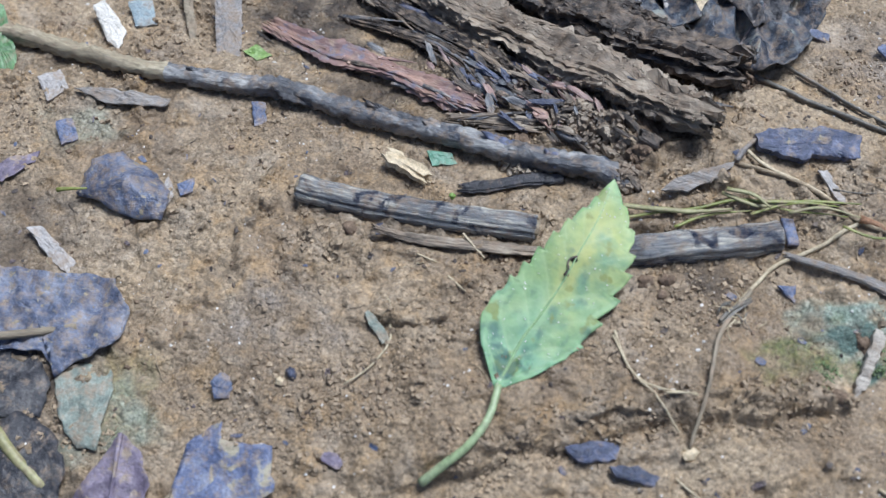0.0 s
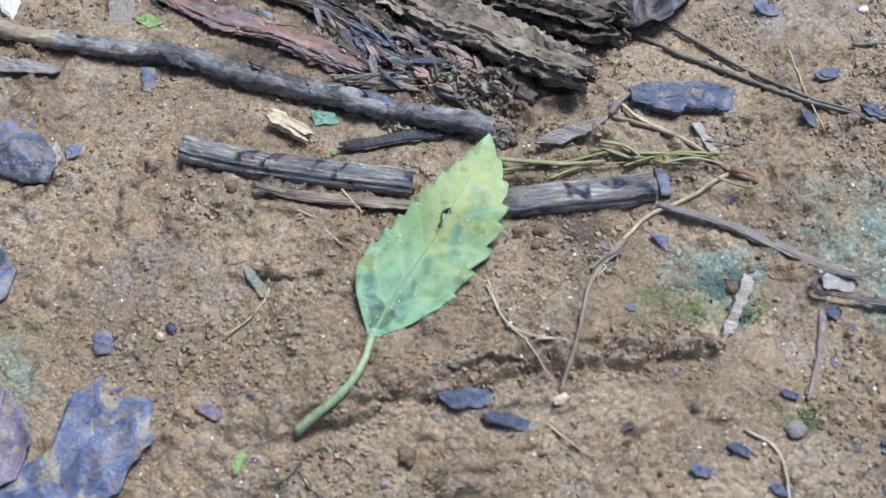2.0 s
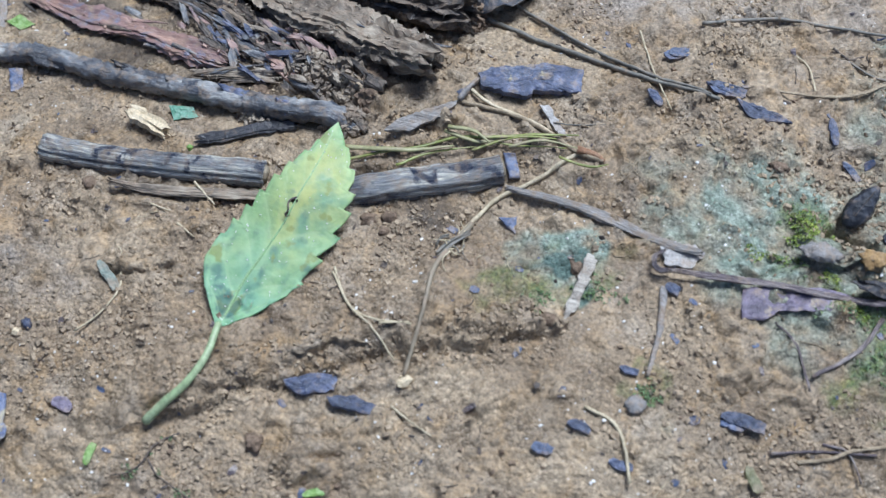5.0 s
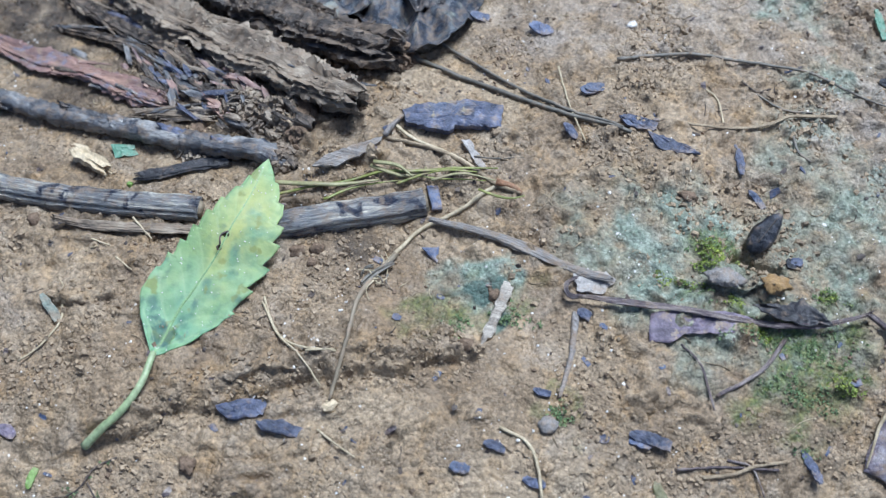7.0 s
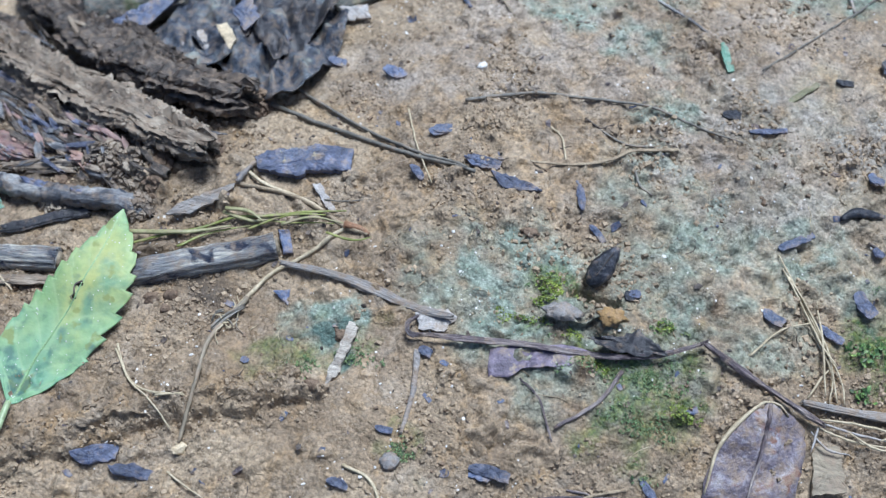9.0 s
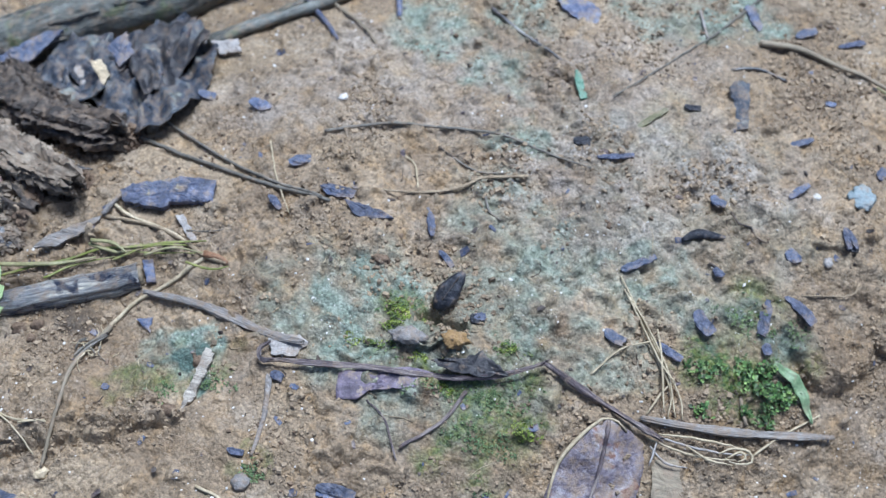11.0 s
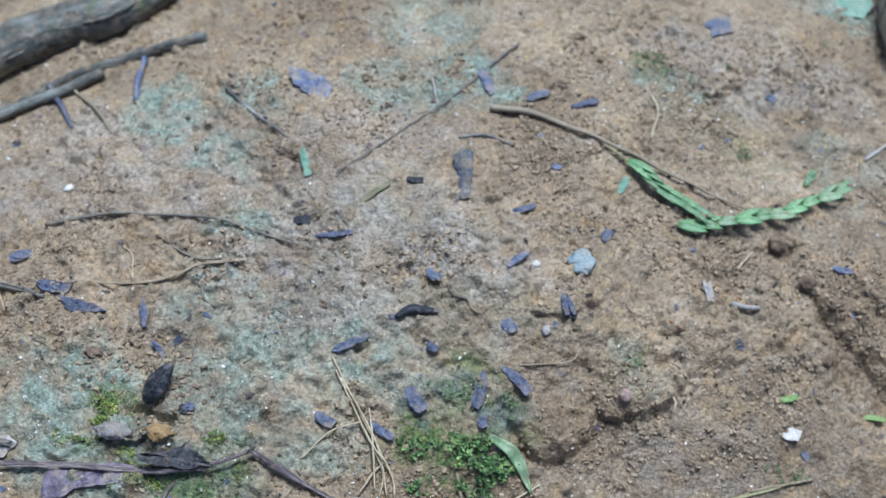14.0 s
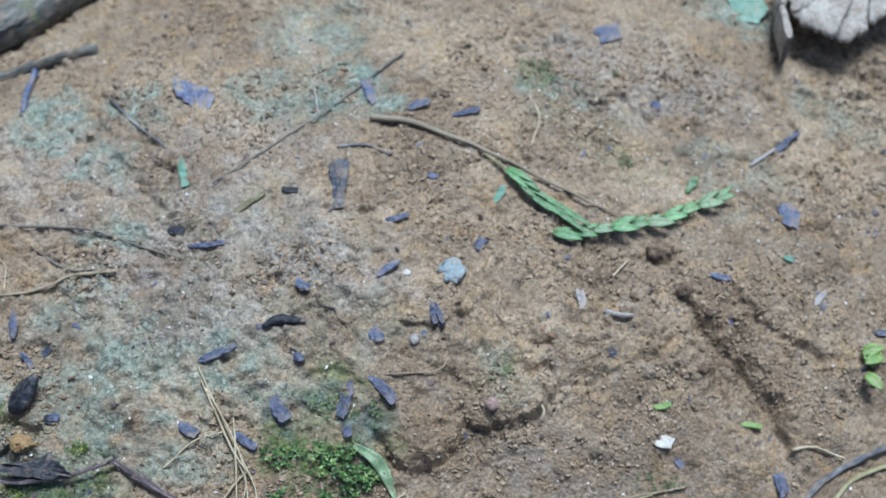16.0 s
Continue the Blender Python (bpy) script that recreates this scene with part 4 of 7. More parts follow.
ALGAE += [
    (162.7, 127.2, 7, 4, 1.0), (135.7, 101.3, 6, 4, 0.7), (164.8, 91.3, 9, 5, 0.4), (182.6, 107.2, 9, 4, 0.5), (-41.9, -14.0, 5, 6, 0.7),
    (-61.8, 23.3, 5, 4, 0.5), (134.1, 50.9, 5, 4, 0.5), (134.1, 51.5, 4, 3, 0.6), (77.3, 48.2, 6, 5, 0.6), (92.4, 31.6, 9, 6, 0.7),
]
ALGAE += [
    (66.6, 17.3, 6, 5, 0.6), (95.2, 64.0, 16, 9, 0.22), (102.4, 52.8, 20, 9, 0.25), (79.3, 32.6, 9, 7, 0.6),
]
MOSS = [
    (64.6, 31.0, 3.2, 2.0, 1.0), (63.5, 25.3, 4, 2, 0.7), (79.7, 21.7, 8, 4.5, 0.9), (78.7, 15.5, 6, 4, 0.9), (70.1, 21.3, 5, 2, 0.8),
    (34.4, 14.2, 6, 3, 0.8), (41.7, 17.9, 3, 3, 0.6), (111.0, 35.5, 9, 7, 1.0), (110.3, 44.0, 5, 4, 0.7), (131.8, 103.8, 4, 3, 0.6),
    (134.1, 50.9, 2.5, 2, 0.5), (50.1, 4.7, 3, 2, 0.6), (81.4, 29.1, 5, 2, 0.7), (-41.1, -10.8, 5, 5, 0.3), (63.9, 30.3, 5, 3, 0.9),
    (138.9, 95.8, 10, 5, 0.2), (146.8, 89.5, 6, 4, 0.35),
]
SILTY = [(58, 70, 20, 11, 0.6), (76, 68, 16, 8, 0.5), (44, 62, 12, 8, 0.5), (95.4, 63.1, 17, 8, 0.8), (84.3, 53.0, 14, 7, 0.7), (108.9, 61.9, 10, 6, 0.6), (149.1, 42.7, 14, 6, 0.25), (88.3, 79.8, 14, 8, 0.5), (-26.1, 1.1, 9, 5, 0.5), (87.9, 53.0, 14, 9, 0.6),
         (147.4, 105.9, 18, 9, 0.5), (70.2, 67.5, 16, 8, 0.5), (31.1, 59.3, 10, 6, 0.4), (135.9, 34.4, 12, 4, 0.3), (145.1, 39.0, 12, 4, 0.35)]
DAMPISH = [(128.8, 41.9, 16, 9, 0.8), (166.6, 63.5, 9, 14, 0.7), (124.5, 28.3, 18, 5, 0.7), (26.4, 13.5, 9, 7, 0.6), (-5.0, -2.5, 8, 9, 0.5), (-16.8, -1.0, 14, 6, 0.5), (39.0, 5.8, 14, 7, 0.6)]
# humus in the heap's gaps; the narrow spots paint shade below twig and canes
HUMUS_SHADE = [(-34, 52, 20, 9, 1.0), (-14, 50, 16, 10, 1.0), (0, 46, 12, 8, 1.0), (6, 38, 6, 4.5, 1.0), (-22, 37, 20, 3, 0.8), (1, 33, 6, 3, 0.9), (4, 58, 14, 8, 1.0), (-60, 30, 14, 2.5, 0.5), (12, 66, 10, 8, 0.9),
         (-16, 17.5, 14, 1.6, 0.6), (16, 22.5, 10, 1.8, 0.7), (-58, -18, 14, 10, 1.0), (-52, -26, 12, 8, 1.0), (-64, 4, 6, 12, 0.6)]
FILM = [(109.5, 41.8, 6.5, 2.8, 0.9), (116.8, 40.0, 2.6, 2.6, 0.8), (104.5, 38.5, 3.0, 2.0, 0.7), (37.2, 19.4, 3.4, 2.4, 1.5), (38.6, 17.0, 1.8, 2.0, 1.2)]
me = bpy.data.meshes.new("ground")
rows, cols = gx.shape
co = np.stack([gx + lean_x, gy + lean_y, gz], -1).reshape(-1, 3) * MM
idx = np.arange(rows * cols).reshape(rows, cols)
quads = np.stack([idx[:-1, :-1], idx[:-1, 1:], idx[1:, 1:], idx[1:, :-1]], -1).reshape(-1, 4)
me.vertices.add(len(co))
me.vertices.foreach_set("co", co.ravel())
me.loops.add(quads.size)
me.loops.foreach_set("vertex_index", quads.ravel().astype(np.int32))
me.polygons.add(len(quads))
me.polygons.foreach_set("loop_start", np.arange(0, quads.size, 4, dtype=np.int32))
me.update(calc_edges=True)
me.polygons.foreach_set("use_smooth", np.ones(len(quads), bool))
for key, spots, seed in (("algae", ALGAE, 50), ("moss", MOSS, 70), ("silt", SILTY, 90), ("damp", DAMPISH, 110), ("humus", HUMUS_SHADE, 130), ("film", FILM, 150)):
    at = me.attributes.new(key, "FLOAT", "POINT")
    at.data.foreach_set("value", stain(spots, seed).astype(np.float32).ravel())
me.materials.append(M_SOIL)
ground_ob = tagged(new("ground", me), "damp brown crumbly clay ground with green-grey algae stains", "ground", kind="structure")


# ---- the fallen green leaf ----
def green_leaf():
    axis = smooth_line([(0.1, 0.2, 0.7), (0.6, 2.7, 1.0), (1.3, 6.8, 1.4), (2.4, 9.9, 1.8), (3.7, 14.4, 2.8), (4.6, 18.8, 3.9), (5.5, 23.4, 4.0), (6.0, 29.1, 3.8)], 0.22)
    n = len(axis)
    wl, wr = LEAF_LEFT, LEAF_RIGHT
    half = 24
    grid, yellow, blue, vein = [], [], [], []
    for k, p in enumerate(axis):
        s = k / (n - 1)
        a, b = axis[max(0, k - 1)], axis[min(n - 1, k + 1)]
        t = Vector((b[0] - a[0], b[1] - a[1], 0)).normalized()
        left = Vector((-t.y, t.x, 0))
        z0 = float(ground(p[0], p[1])) + p[2]
        row = []
        for j in range(-half, half + 1):
            w, teeth = (wl, 11.3) if j > 0 else (wr, 10.2)
            width = float(np.interp(s, np.linspace(0, 1, len(w)), w))
            saw = (s * teeth) % 1.0
            width *= 1 - (0.17 * (1 - saw) ** 1.2 * min(1, max(0, (s - 0.18) * 5)) if s < 0.97 else 0) - 0.02 * noise.noise(Vector((s * 40, j, 3)))
            f = j / half
            x, y = p[0] + left.x * f * width + t.x * abs(f) * 0.25 * width, p[1] + left.y * f * width + t.y * abs(f) * 0.25 * width
            rib = (s * 7.5 - abs(f) * 1.1) % 1.0
            puff = 0.11 * max(0.0, 1 - s) ** 0.5 * math.sin(rib * math.pi) * min(1, 4 * abs(f)) * (1 - abs(f) * 0.5)
            z = z0 + 0.55 * abs(f) ** 1.4 * (1 - s) + 0.25 * noise.noise(Vector((x * 0.25, y * 0.25, 7))) + puff - 0.35 * max(0, abs(f) - 0.75) * (1 + math.sin(s * 21 + j))
            row.append((x, y, max(z, surf(x, y) + 0.12)))
            yellow.append(max(0, min(1, 1.25 * math.exp(-((s - 0.66) / 0.26) ** 2) * (1 - 0.75 * abs(f + 0.15)) + 0.35 * noise.noise(Vector((x * 0.35, y * 0.35, 2))))))
            blue.append(max(0, min(0.9, 1.3 * (0.42 - s) + 0.5 * noise.noise(Vector((x * 0.3, y * 0.3, 5))))))
            vein.append(max(math.exp(-(abs(f) * width / 0.22) ** 2), 0.8 * math.exp(-(min(rib, 1 - rib) / 0.05) ** 2) * (1 if 0.03 < abs(f) < 0.9 else 0) * max(0, min(1, (0.88 - s) * 5))))
        grid.append(row)
    base = axis[0]
    t = thing("green_leaf", (base[0], base[1], float(ground(base[0], base[1]))), "fading green serrated leaf lying on clay and a cane", "leaf")
    s = Shape()
    s.sheet(grid, 0.2)
    s.layers = {"yellow": yellow * 2, "blue": blue * 2, "vein": vein * 2}
    # two small eaten holes
    holes = [(4.2, 17.2), (3.8, 15.5)]
    keep = []
    for face in s.f:
        c = sum((s.v[i] for i in face), Vector()) / len(face)
        hole = math.hypot((c.x - holes[0][0]) / 1.3, c.y - holes[0][1]) < 0.30 or math.hypot(c.x - holes[1][0], c.y - holes[1][1]) < 0.30
        if not hole:
            keep.append(face)
    s.f = keep
    blade = part("blade", s, M_LEAF, t)
    ribline = [(p[0], p[1], float(ground(p[0], p[1])) + p[2] - 0.02 + 0.25 * noise.noise(Vector((p[0] * 0.25, p[1] * 0.25, 7)))) for p in axis[:-8:3]]
    part("midrib", Shape().tube(ribline, taper(len(ribline), 0.20, 0.04), 6), M_RIB, blade)
    stalk = smooth_line([(-4.5, -12.3, 0.9), (-2.9, -10.2, 0.9), (-0.9, -7.4, 0.9), (0.3, -3.8, 1.1), (0.3, 0.3, 1.6)], 0.5)
    under = [surf(p[0], p[1]) for p in stalk]
    bow = np.polyval(np.polyfit(np.linspace(0, 1, len(stalk)), under, 2), np.linspace(0, 1, len(stalk)))
    bow = bow + max(0, max(u - b for u, b in zip(under, bow)) * 0.6) + 0.3
    stalk = [(p[0], p[1], float(b) + (p[2] - 0.9)) for p, b in zip(stalk, bow)]
    part("stalk", Shape().tube(stalk, taper(len(stalk), 0.58, 0.42, 0.47), 12, 0.012), M_PETIOLE, t, "pale green leaf stalk")
    edge = smooth_line([(4.4, 17.7), (3.7, 17.2), (3.6, 16.5), (3.9, 15.8), (3.6, 15.2), (4.1, 14.9)], 0.3)
    part("eaten_edge", Shape().tube([(x, y, float(ground(x, y)) + 3.75) for x, y in edge], taper(len(edge), 0.16, 0.06), 5, 0.2), M_SPECK, blade, "dark dried rim of an eaten hole")
    rnd = random.Random(61)
    grit = Shape()
    for k in range(90):
        q = Vector(grid[rnd.randrange(2, n - 6)][rnd.randrange(2, 2 * half - 1)])
        r = rnd.uniform(0.05, 0.13)
        grit.rock((q.x, q.y, q.z + r * 0.4), (r, r * rnd.uniform(0.6, 1), r * 0.7), k, 0.5, k, 5)
    solo("grit_on_leaf", grit, M_QUARTZ, "tiny pale grains of grit lying on a leaf", "grit", kind="stuff", smooth=False)


LEAF_LEFT = [0.3, 3.8, 5.5, 5.8, 5.6, 5.2, 4.5, 3.7, 3.1, 1.9, 1.15, 0.05]
LEAF_RIGHT = [0.3, 3.4, 5.6, 6.1, 6.5, 6.9, 6.9, 6.5, 5.5, 3.8, 2.0, 0.05]
green_leaf()


# ---- canes, twigs and strips round the leaf ----
def cane(pts, r, label, seed, lift):
    line = lay(pts, lift, 0.6, 0.0, seed, 0.2)
    t = thing("cane_stick", (line[0][0], line[0][1], line[0][2] - r), label, "stick")
    hull = Shape().tube(line, [r * (1 + 0.04 * math.sin(k * 0.9)) for k in range(len(line))], 48, 0.012, 0.085, seed)
    for ring, nxt in ((0, 1), (len(line) - 1, len(line) - 2)):
        back = Vector(line[nxt]) - Vector(line[ring])
        for j in range(48):
            hull.v[ring * 48 + j] += back * (0.45 + 0.75 * noise.noise(Vector((j * 0.35, seed, ring))) + 0.35 * noise.noise(Vector((j * 1.3, seed, ring))))
    rind = part("rind", hull, M_CANE, t)
    for end, nxt in ((0, 1), (-1, -2)):
        d = (Vector(line[end]) - Vector(line[nxt])).normalized()
        c = Vector(line[end])
        part("pith", Shape().tube([c - d * 0.5, c + d * 0.18], [r * 0.72, r * 0.60], 14, 0.12, 0.1, seed + 5), M_PALETWIG, rind, "pale broken pith")


cane([(-30.9, 19.6), (-21.5, 19.6), (-10.6, 20.2), (-0.9, 21.4)], 1.75, "grey weathered cane stick half sunk in clay", 3, 0.7)
cane([(3.3, 18.9), (10.9, 21.6), (19.6, 25.7), (27.3, 29.5)], 1.95, "ribbed grey-brown cane stick with dark stains", 4, 0.35)
solo("bark_strip", wood_slab([(-20.3, 16.1), (-15.1, 16.1), (-9.5, 16.8), (-1.3, 18.2), (3.4, 19.0)], 1.5, 0.8, 8, ragged_end=1.2), M_ROTPALE, "thin pale-edged bark strip along a cane", "bark")
solo("bark_strip", wood_slab([(-11.8, 24.5), (-7.5, 26.2), (-3.7, 28.1), (0.8, 29.5)], 1.9, 0.7, 9, ragged_end=1.5), M_DEAD_DARK, "dark wet strip of bark on clay", "bark")
TWIG = [(-95.2, 34.7), (-78.2, 34.3), (-67.3, 33.4), (-58.6, 33.2), (-46.4, 33.8), (-38.6, 34.7), (-28.7, 33.5), (-20.8, 32.8), (-10.9, 31.6), (-2.8, 31.0), (4.1, 31.1), (7.4, 30.6, -1.4)]
lt = thing("long_twig", (*TWIG[5], surf(*TWIG[5])), "long weathered twig with peeling dark bark", "twig")
wood = stick(None, TWIG, 0.95, 1.3, None, "", lift=1.25, sides=20, rough=0.20, ridges=0.26, seed=5, settle=0.3, step=0.5)
cut = int(0.40 * len(wood.v) / 20) * 20
for name, lo, hi, mat in (("bare_wood", 0, cut + 20, M_BARE), ("wood", cut, len(wood.v), M_TWIG)):
    piece = Shape()
    piece.v = wood.v[lo:hi]
    piece.fib = {k - lo: q for k, q in wood.fib.items() if lo <= k < hi}
    piece.f = [tuple(i - lo for i in f) for f in wood.f if all(lo <= i < hi for i in f)]
    log = part(name, piece, mat, lt)
for k, (pts, lift) in enumerate((([(-27.6, 34.8), (-23.0, 34.6), (-21.1, 33.5), (-24.9, 33.4)], 2.0), ([(-52.2, 34.0), (-46.9, 35.2), (-43.3, 34.4), (-47.6, 32.8)], 1.9), ([(-11.3, 32.6), (-6.3, 32.7), (-3.8, 31.5), (-8.6, 30.6)], 2.0),
                                 ([(-39.9, 33.9), (-34.9, 34.3), (-33.2, 32.9), (-37.8, 32.5)], 1.9), ([(-19.1, 33.2), (-15.0, 33.1), (-13.6, 32.0), (-17.5, 31.5)], 2.0), ([(-3.1, 31.7), (1.8, 31.8), (3.1, 30.3), (-1.2, 29.7)], 1.9))):
    part("bark_peel", flake_shape(pts, 0.25, lift - 0.3, (0, 0.08), 40 + k, 0.4, 0.15), (M_DEAD_DARK, M_TWIG, M_SLATE)[k % 3], log, "dark strip of peeling bark")
solo("wood_chip", wood_slab([(-22.2, 27.7), (-19.8, 26.8), (-17.2, 25.7), (-15.0, 24.5)], 2.7, 1.7, 55, 0.4, 0.6, 1.6, lift=0.3, cols=18), M_CREAM, "cream splintered wood chip by a cane", "wood chip", smooth=False)
solo("grey_flake", flake_shape([(26.7, 31.7), (28.2, 32.2), (29.6, 29.0), (28.3, 28.6)], 0.5, 0.3, seed=6), M_BLUE, "blue-grey flake beside a cane end", "flake")

# ---- the heap of rotten wood and bark ----
SLABS = [
    ([(-29.5, 61.2), (-18.7, 54.8), (-9.1, 50.0), (1.9, 45.1), (9.9, 41.4, 1.0), (16.7, 38.7, 2.4)], 6.4, 4.2, 11, M_ROTPALE, "large pale slab of rotten wood with frayed end"),
    ([(-30.6, 74.3), (-14.4, 62.7), (-1.3, 55.7), (9.9, 51.6), (19.1, 49.4)], 7.5, 5.0, 12, M_ROT, "dark crumbling slab of rotten wood"),
    ([(-21.5, 68.8), (-12.1, 64.9), (-2.0, 60.6), (10.5, 55.5)], 2.2, 1.6, 13, M_BLEACHED, "pale ridge of split wood on the heap"),
    ([(-45.7, 46.8), (-37.2, 44.0), (-26.9, 42.0), (-18.5, 39.8), (-10.5, 37.4)], 3.6, 1.6, 14, M_ROTRED, "red-brown slab of wet bark"),
    ([(-29.1, 55.6), (-20.0, 50.7), (-11.3, 46.1), (-0.9, 41.5)], 1.9, 1.4, 15, M_SLATE, "blue-black wet wood splinter"),
    ([(-39.3, 59.5), (-25.4, 51.7), (-14.4, 46.7), (-7.0, 42.2)], 2.6, 1.8, 16, M_ROT, "dark rotten wood splinter"),
]
SLABS += [
    ([(-17.1, 35.2), (-12.0, 35.7), (-7.0, 36.3), (-3.9, 36.7)], 1.7, 0.9, 17, M_ROTPALE, "pale flat splinter across a twig"),
    ([(-47.1, 71.5), (-35.0, 65.9), (-25.7, 61.3), (-16.2, 55.4)], 4.5, 3.0, 18, M_ROT, "dark broken slab of wood"),
    ([(-36.4, 51.4), (-27.7, 49.8), (-18.8, 46.6), (-9.1, 38.6)], 1.6, 1.2, 19, M_ROT, "thin dark wood splinter"),
    ([(-23.7, 63.9), (-16.8, 56.4), (-10.4, 49.4), (-1.8, 40.6)], 2.2, 1.6, 20, M_ROT, "frayed dark wood splinter"),
    ([(-32.8, 63.6), (-24.7, 56.3), (-16.8, 50.7), (-10.3, 44.8)], 3.2, 2.0, 21, M_ROTPALE, "grey-brown length of split wood"),
    ([(-19.3, 72.8), (-11.2, 66.2), (-0.4, 58.2), (7.7, 53.9)], 5.0, 4.0, 22, M_ROT, "dark rotten wood lump"),
]
for pts, w, th, seed, mat, label in SLABS:
    rotten(pts, w, th, seed, mat, label, 6 + int(w * 2.2))
BITS = [
    ([(-1.0, 47.3), (3.5, 45.8)], 1.2), ([(-8.4, 41.5), (-1.7, 40.8)], 1.3), ([(8.7, 44.1), (14.3, 40.9)], 1.1), ([(-2.5, 35.5), (2.7, 34.6)], 1.4),
    ([(4.4, 39.3), (8.5, 36.0)], 1.2), ([(3.9, 32.5), (8.9, 30.3)], 1.3), ([(0.4, 32.3), (5.0, 31.7)], 1.7), ([(7.1, 36.3), (10.4, 35.6)], 1.9),
    ([(3.2, 41.6), (5.4, 36.4)], 0.9), ([(-13.1, 41.9), (-5.8, 39.4)], 1.3), ([(-0.9, 35.9), (4.0, 32.1)], 1.3), ([(5.6, 32.0), (9.8, 29.5)], 1.2),
]
for k, (pts, w) in enumerate(BITS):
    solo("wood_crumb", wood_slab([pts[0], ((pts[0][0] + pts[1][0]) / 2 + 0.3, (pts[0][1] + pts[1][1]) / 2), pts[1]], w, w * 0.8, 30 + k, 0.4, 0.4, 0.8, cols=14), M_ROT if k % 3 else M_TWIG, "crumbling piece of rotten wood in the heap", "wood chip", "wood crumbs")


# loose fragments between the slabs
rnd = random.Random(77)
HEAP = [(-38.7, 48.3), (-4.4, 53.8), (13.8, 43.3), (8.6, 32.5), (-7.7, 33.1)]
heap_mats = (M_ROT, M_ROT, M_ROTPALE, M_TWIG, M_SLATE, M_ROTRED)
for k in range(170):
    w = [rnd.random() ** 1.3 for _ in HEAP]
    x, y = sum(p[0] * q for p, q in zip(HEAP, w)) / sum(w), sum(p[1] * q for p, q in zip(HEAP, w)) / sum(w)
    a, size = radians(rnd.gauss(-22, 24)), rnd.uniform(1.6, 5.5)
    dx, dy = math.cos(a) * size / 2, math.sin(a) * size / 2
    wide = rnd.uniform(0.45, 1.3)
    solo("wood_crumb", wood_slab([(x - dx, y - dy), (x, y), (x + dx, y + dy)], wide, wide * rnd.uniform(0.25, 0.6), 400 + k, 0.5, 0.5, 1.6, lift=rnd.uniform(0.0, 1.8), cols=8), rnd.choice(heap_mats), "crumbling piece of rotten wood in the heap", "wood chip", "wood crumbs", smooth=False)


for pts, mat, label in (([(7.7, 63.3), (9.3, 64.0), (11.5, 61.5), (10.9, 59.8)], M_CREAM, "pale chip caught in a crumpled leaf"), ([(8.9, 67.3), (11.1, 70.2), (13.4, 66.8), (11.7, 64.1)], M_BLUE, "blue leaf scrap in the heap"),
                        ([(2.2, 61.9), (5.2, 64.0), (8.8, 60.2), (6.1, 57.5)], M_PALEGREY, "grey leaf scrap in the heap"), ([(-10.7, 64.0), (-3.6, 70.6), (-0.9, 71.4), (-5.3, 63.5)], M_BLUE, "long blue-grey strip beside a branch"),
                        ([(24.1, 71.8), (28.2, 73.1), (29.4, 71.0), (26.0, 70.0)], M_PALEGREY, "pale flake beside a crumpled leaf")):
    solo("debris_flake", flake_shape(pts, 0.3, 4.2 if mat != M_PALEGREY else 1.0, (0.05, 0.1), int(pts[0][0] * 5) % 83, 0.5, 0.2), mat, label, "flake", "flakes on the heap", smooth=False)


# ---- leaves rotting beside the heap ----
dead_leaf("crumpled_leaf", [(4.1, 67.7), (7.6, 71.3), (12.3, 74.3), (16.8, 79.5), (21.5, 75.9), (26.3, 69.9), (26.9, 66.1), (25.9, 59.8), (23.8, 54.3), (20.0, 51.2), (14.1, 54.5), (7.9, 59.1), (2.3, 62.8)], M_CRUMPLE, "crumpled blue-grey rotting leaf against the wood heap", 1.8, 2.5, 2.2, 4, folds=2.4, rib= [(20.1, 75.9), (19.3, 66.2), (17.2, 57.2)])
dead_leaf("crumpled_leaf", [(-3.3, 64.5), (-0.5, 71.7), (7.5, 71.9), (12.3, 65.1), (11.2, 58.5), (6.7, 55.8), (0.8, 58.0)], M_CRUMPLE, "folded grey rotting leaf on the wood heap", 3.2, 2.0, 1.6, 8, folds=2.0)
dead_leaf("crumpled_leaf", [(12.1, 66.1), (13.1, 74.5), (19.4, 77.7), (24.3, 72.3), (21.7, 63.0), (17.9, 58.9)], M_DEAD_DARK, "dark curled leaf on the wood heap", 3.2, 2.0, 1.6, 9, folds=2.0)
dead_leaf("dead_leaf", [(-58.3, 11.8), (-58.3, 16.9), (-54.8, 19.0), (-50.2, 17.7), (-46.3, 14.6), (-45.9, 11.1), (-49.3, 10.2), (-54.4, 11.1)], M_DEAD, "curled blue-grey dead leaf on clay", 1.4, 1.0, 0.9, 5, dome=1.8, rib=[(-60.2, 10.8), (-58.6, 11.5), (-56.6, 12.1)], rib_mat=M_GRASS)
dead_leaf("dead_leaf", [(-68.1, -1.8), (-59.5, 0.1), (-55.7, 0.2), (-51.1, 1.8), (-48.3, 1.7), (-44.6, -2.0), (-44.6, -5.2), (-47.7, -9.1), (-50.4, -12.1), (-53.1, -9.6), (-62.8, -12.2)], M_DEAD, "wet blue-grey dead leaf with torn edge", 1.4, 1.0, 0.9, 6, folds=0.9)
dead_leaf("dead_leaf", [(-63.7, -12.3), (-54.6, -8.9), (-50.4, -12.9), (-49.9, -17.1), (-53.2, -18.3), (-60.1, -19.5)], M_DEAD_DARK, "black rotting leaf under another leaf", 0.5, 0.8, 0.7, 7)
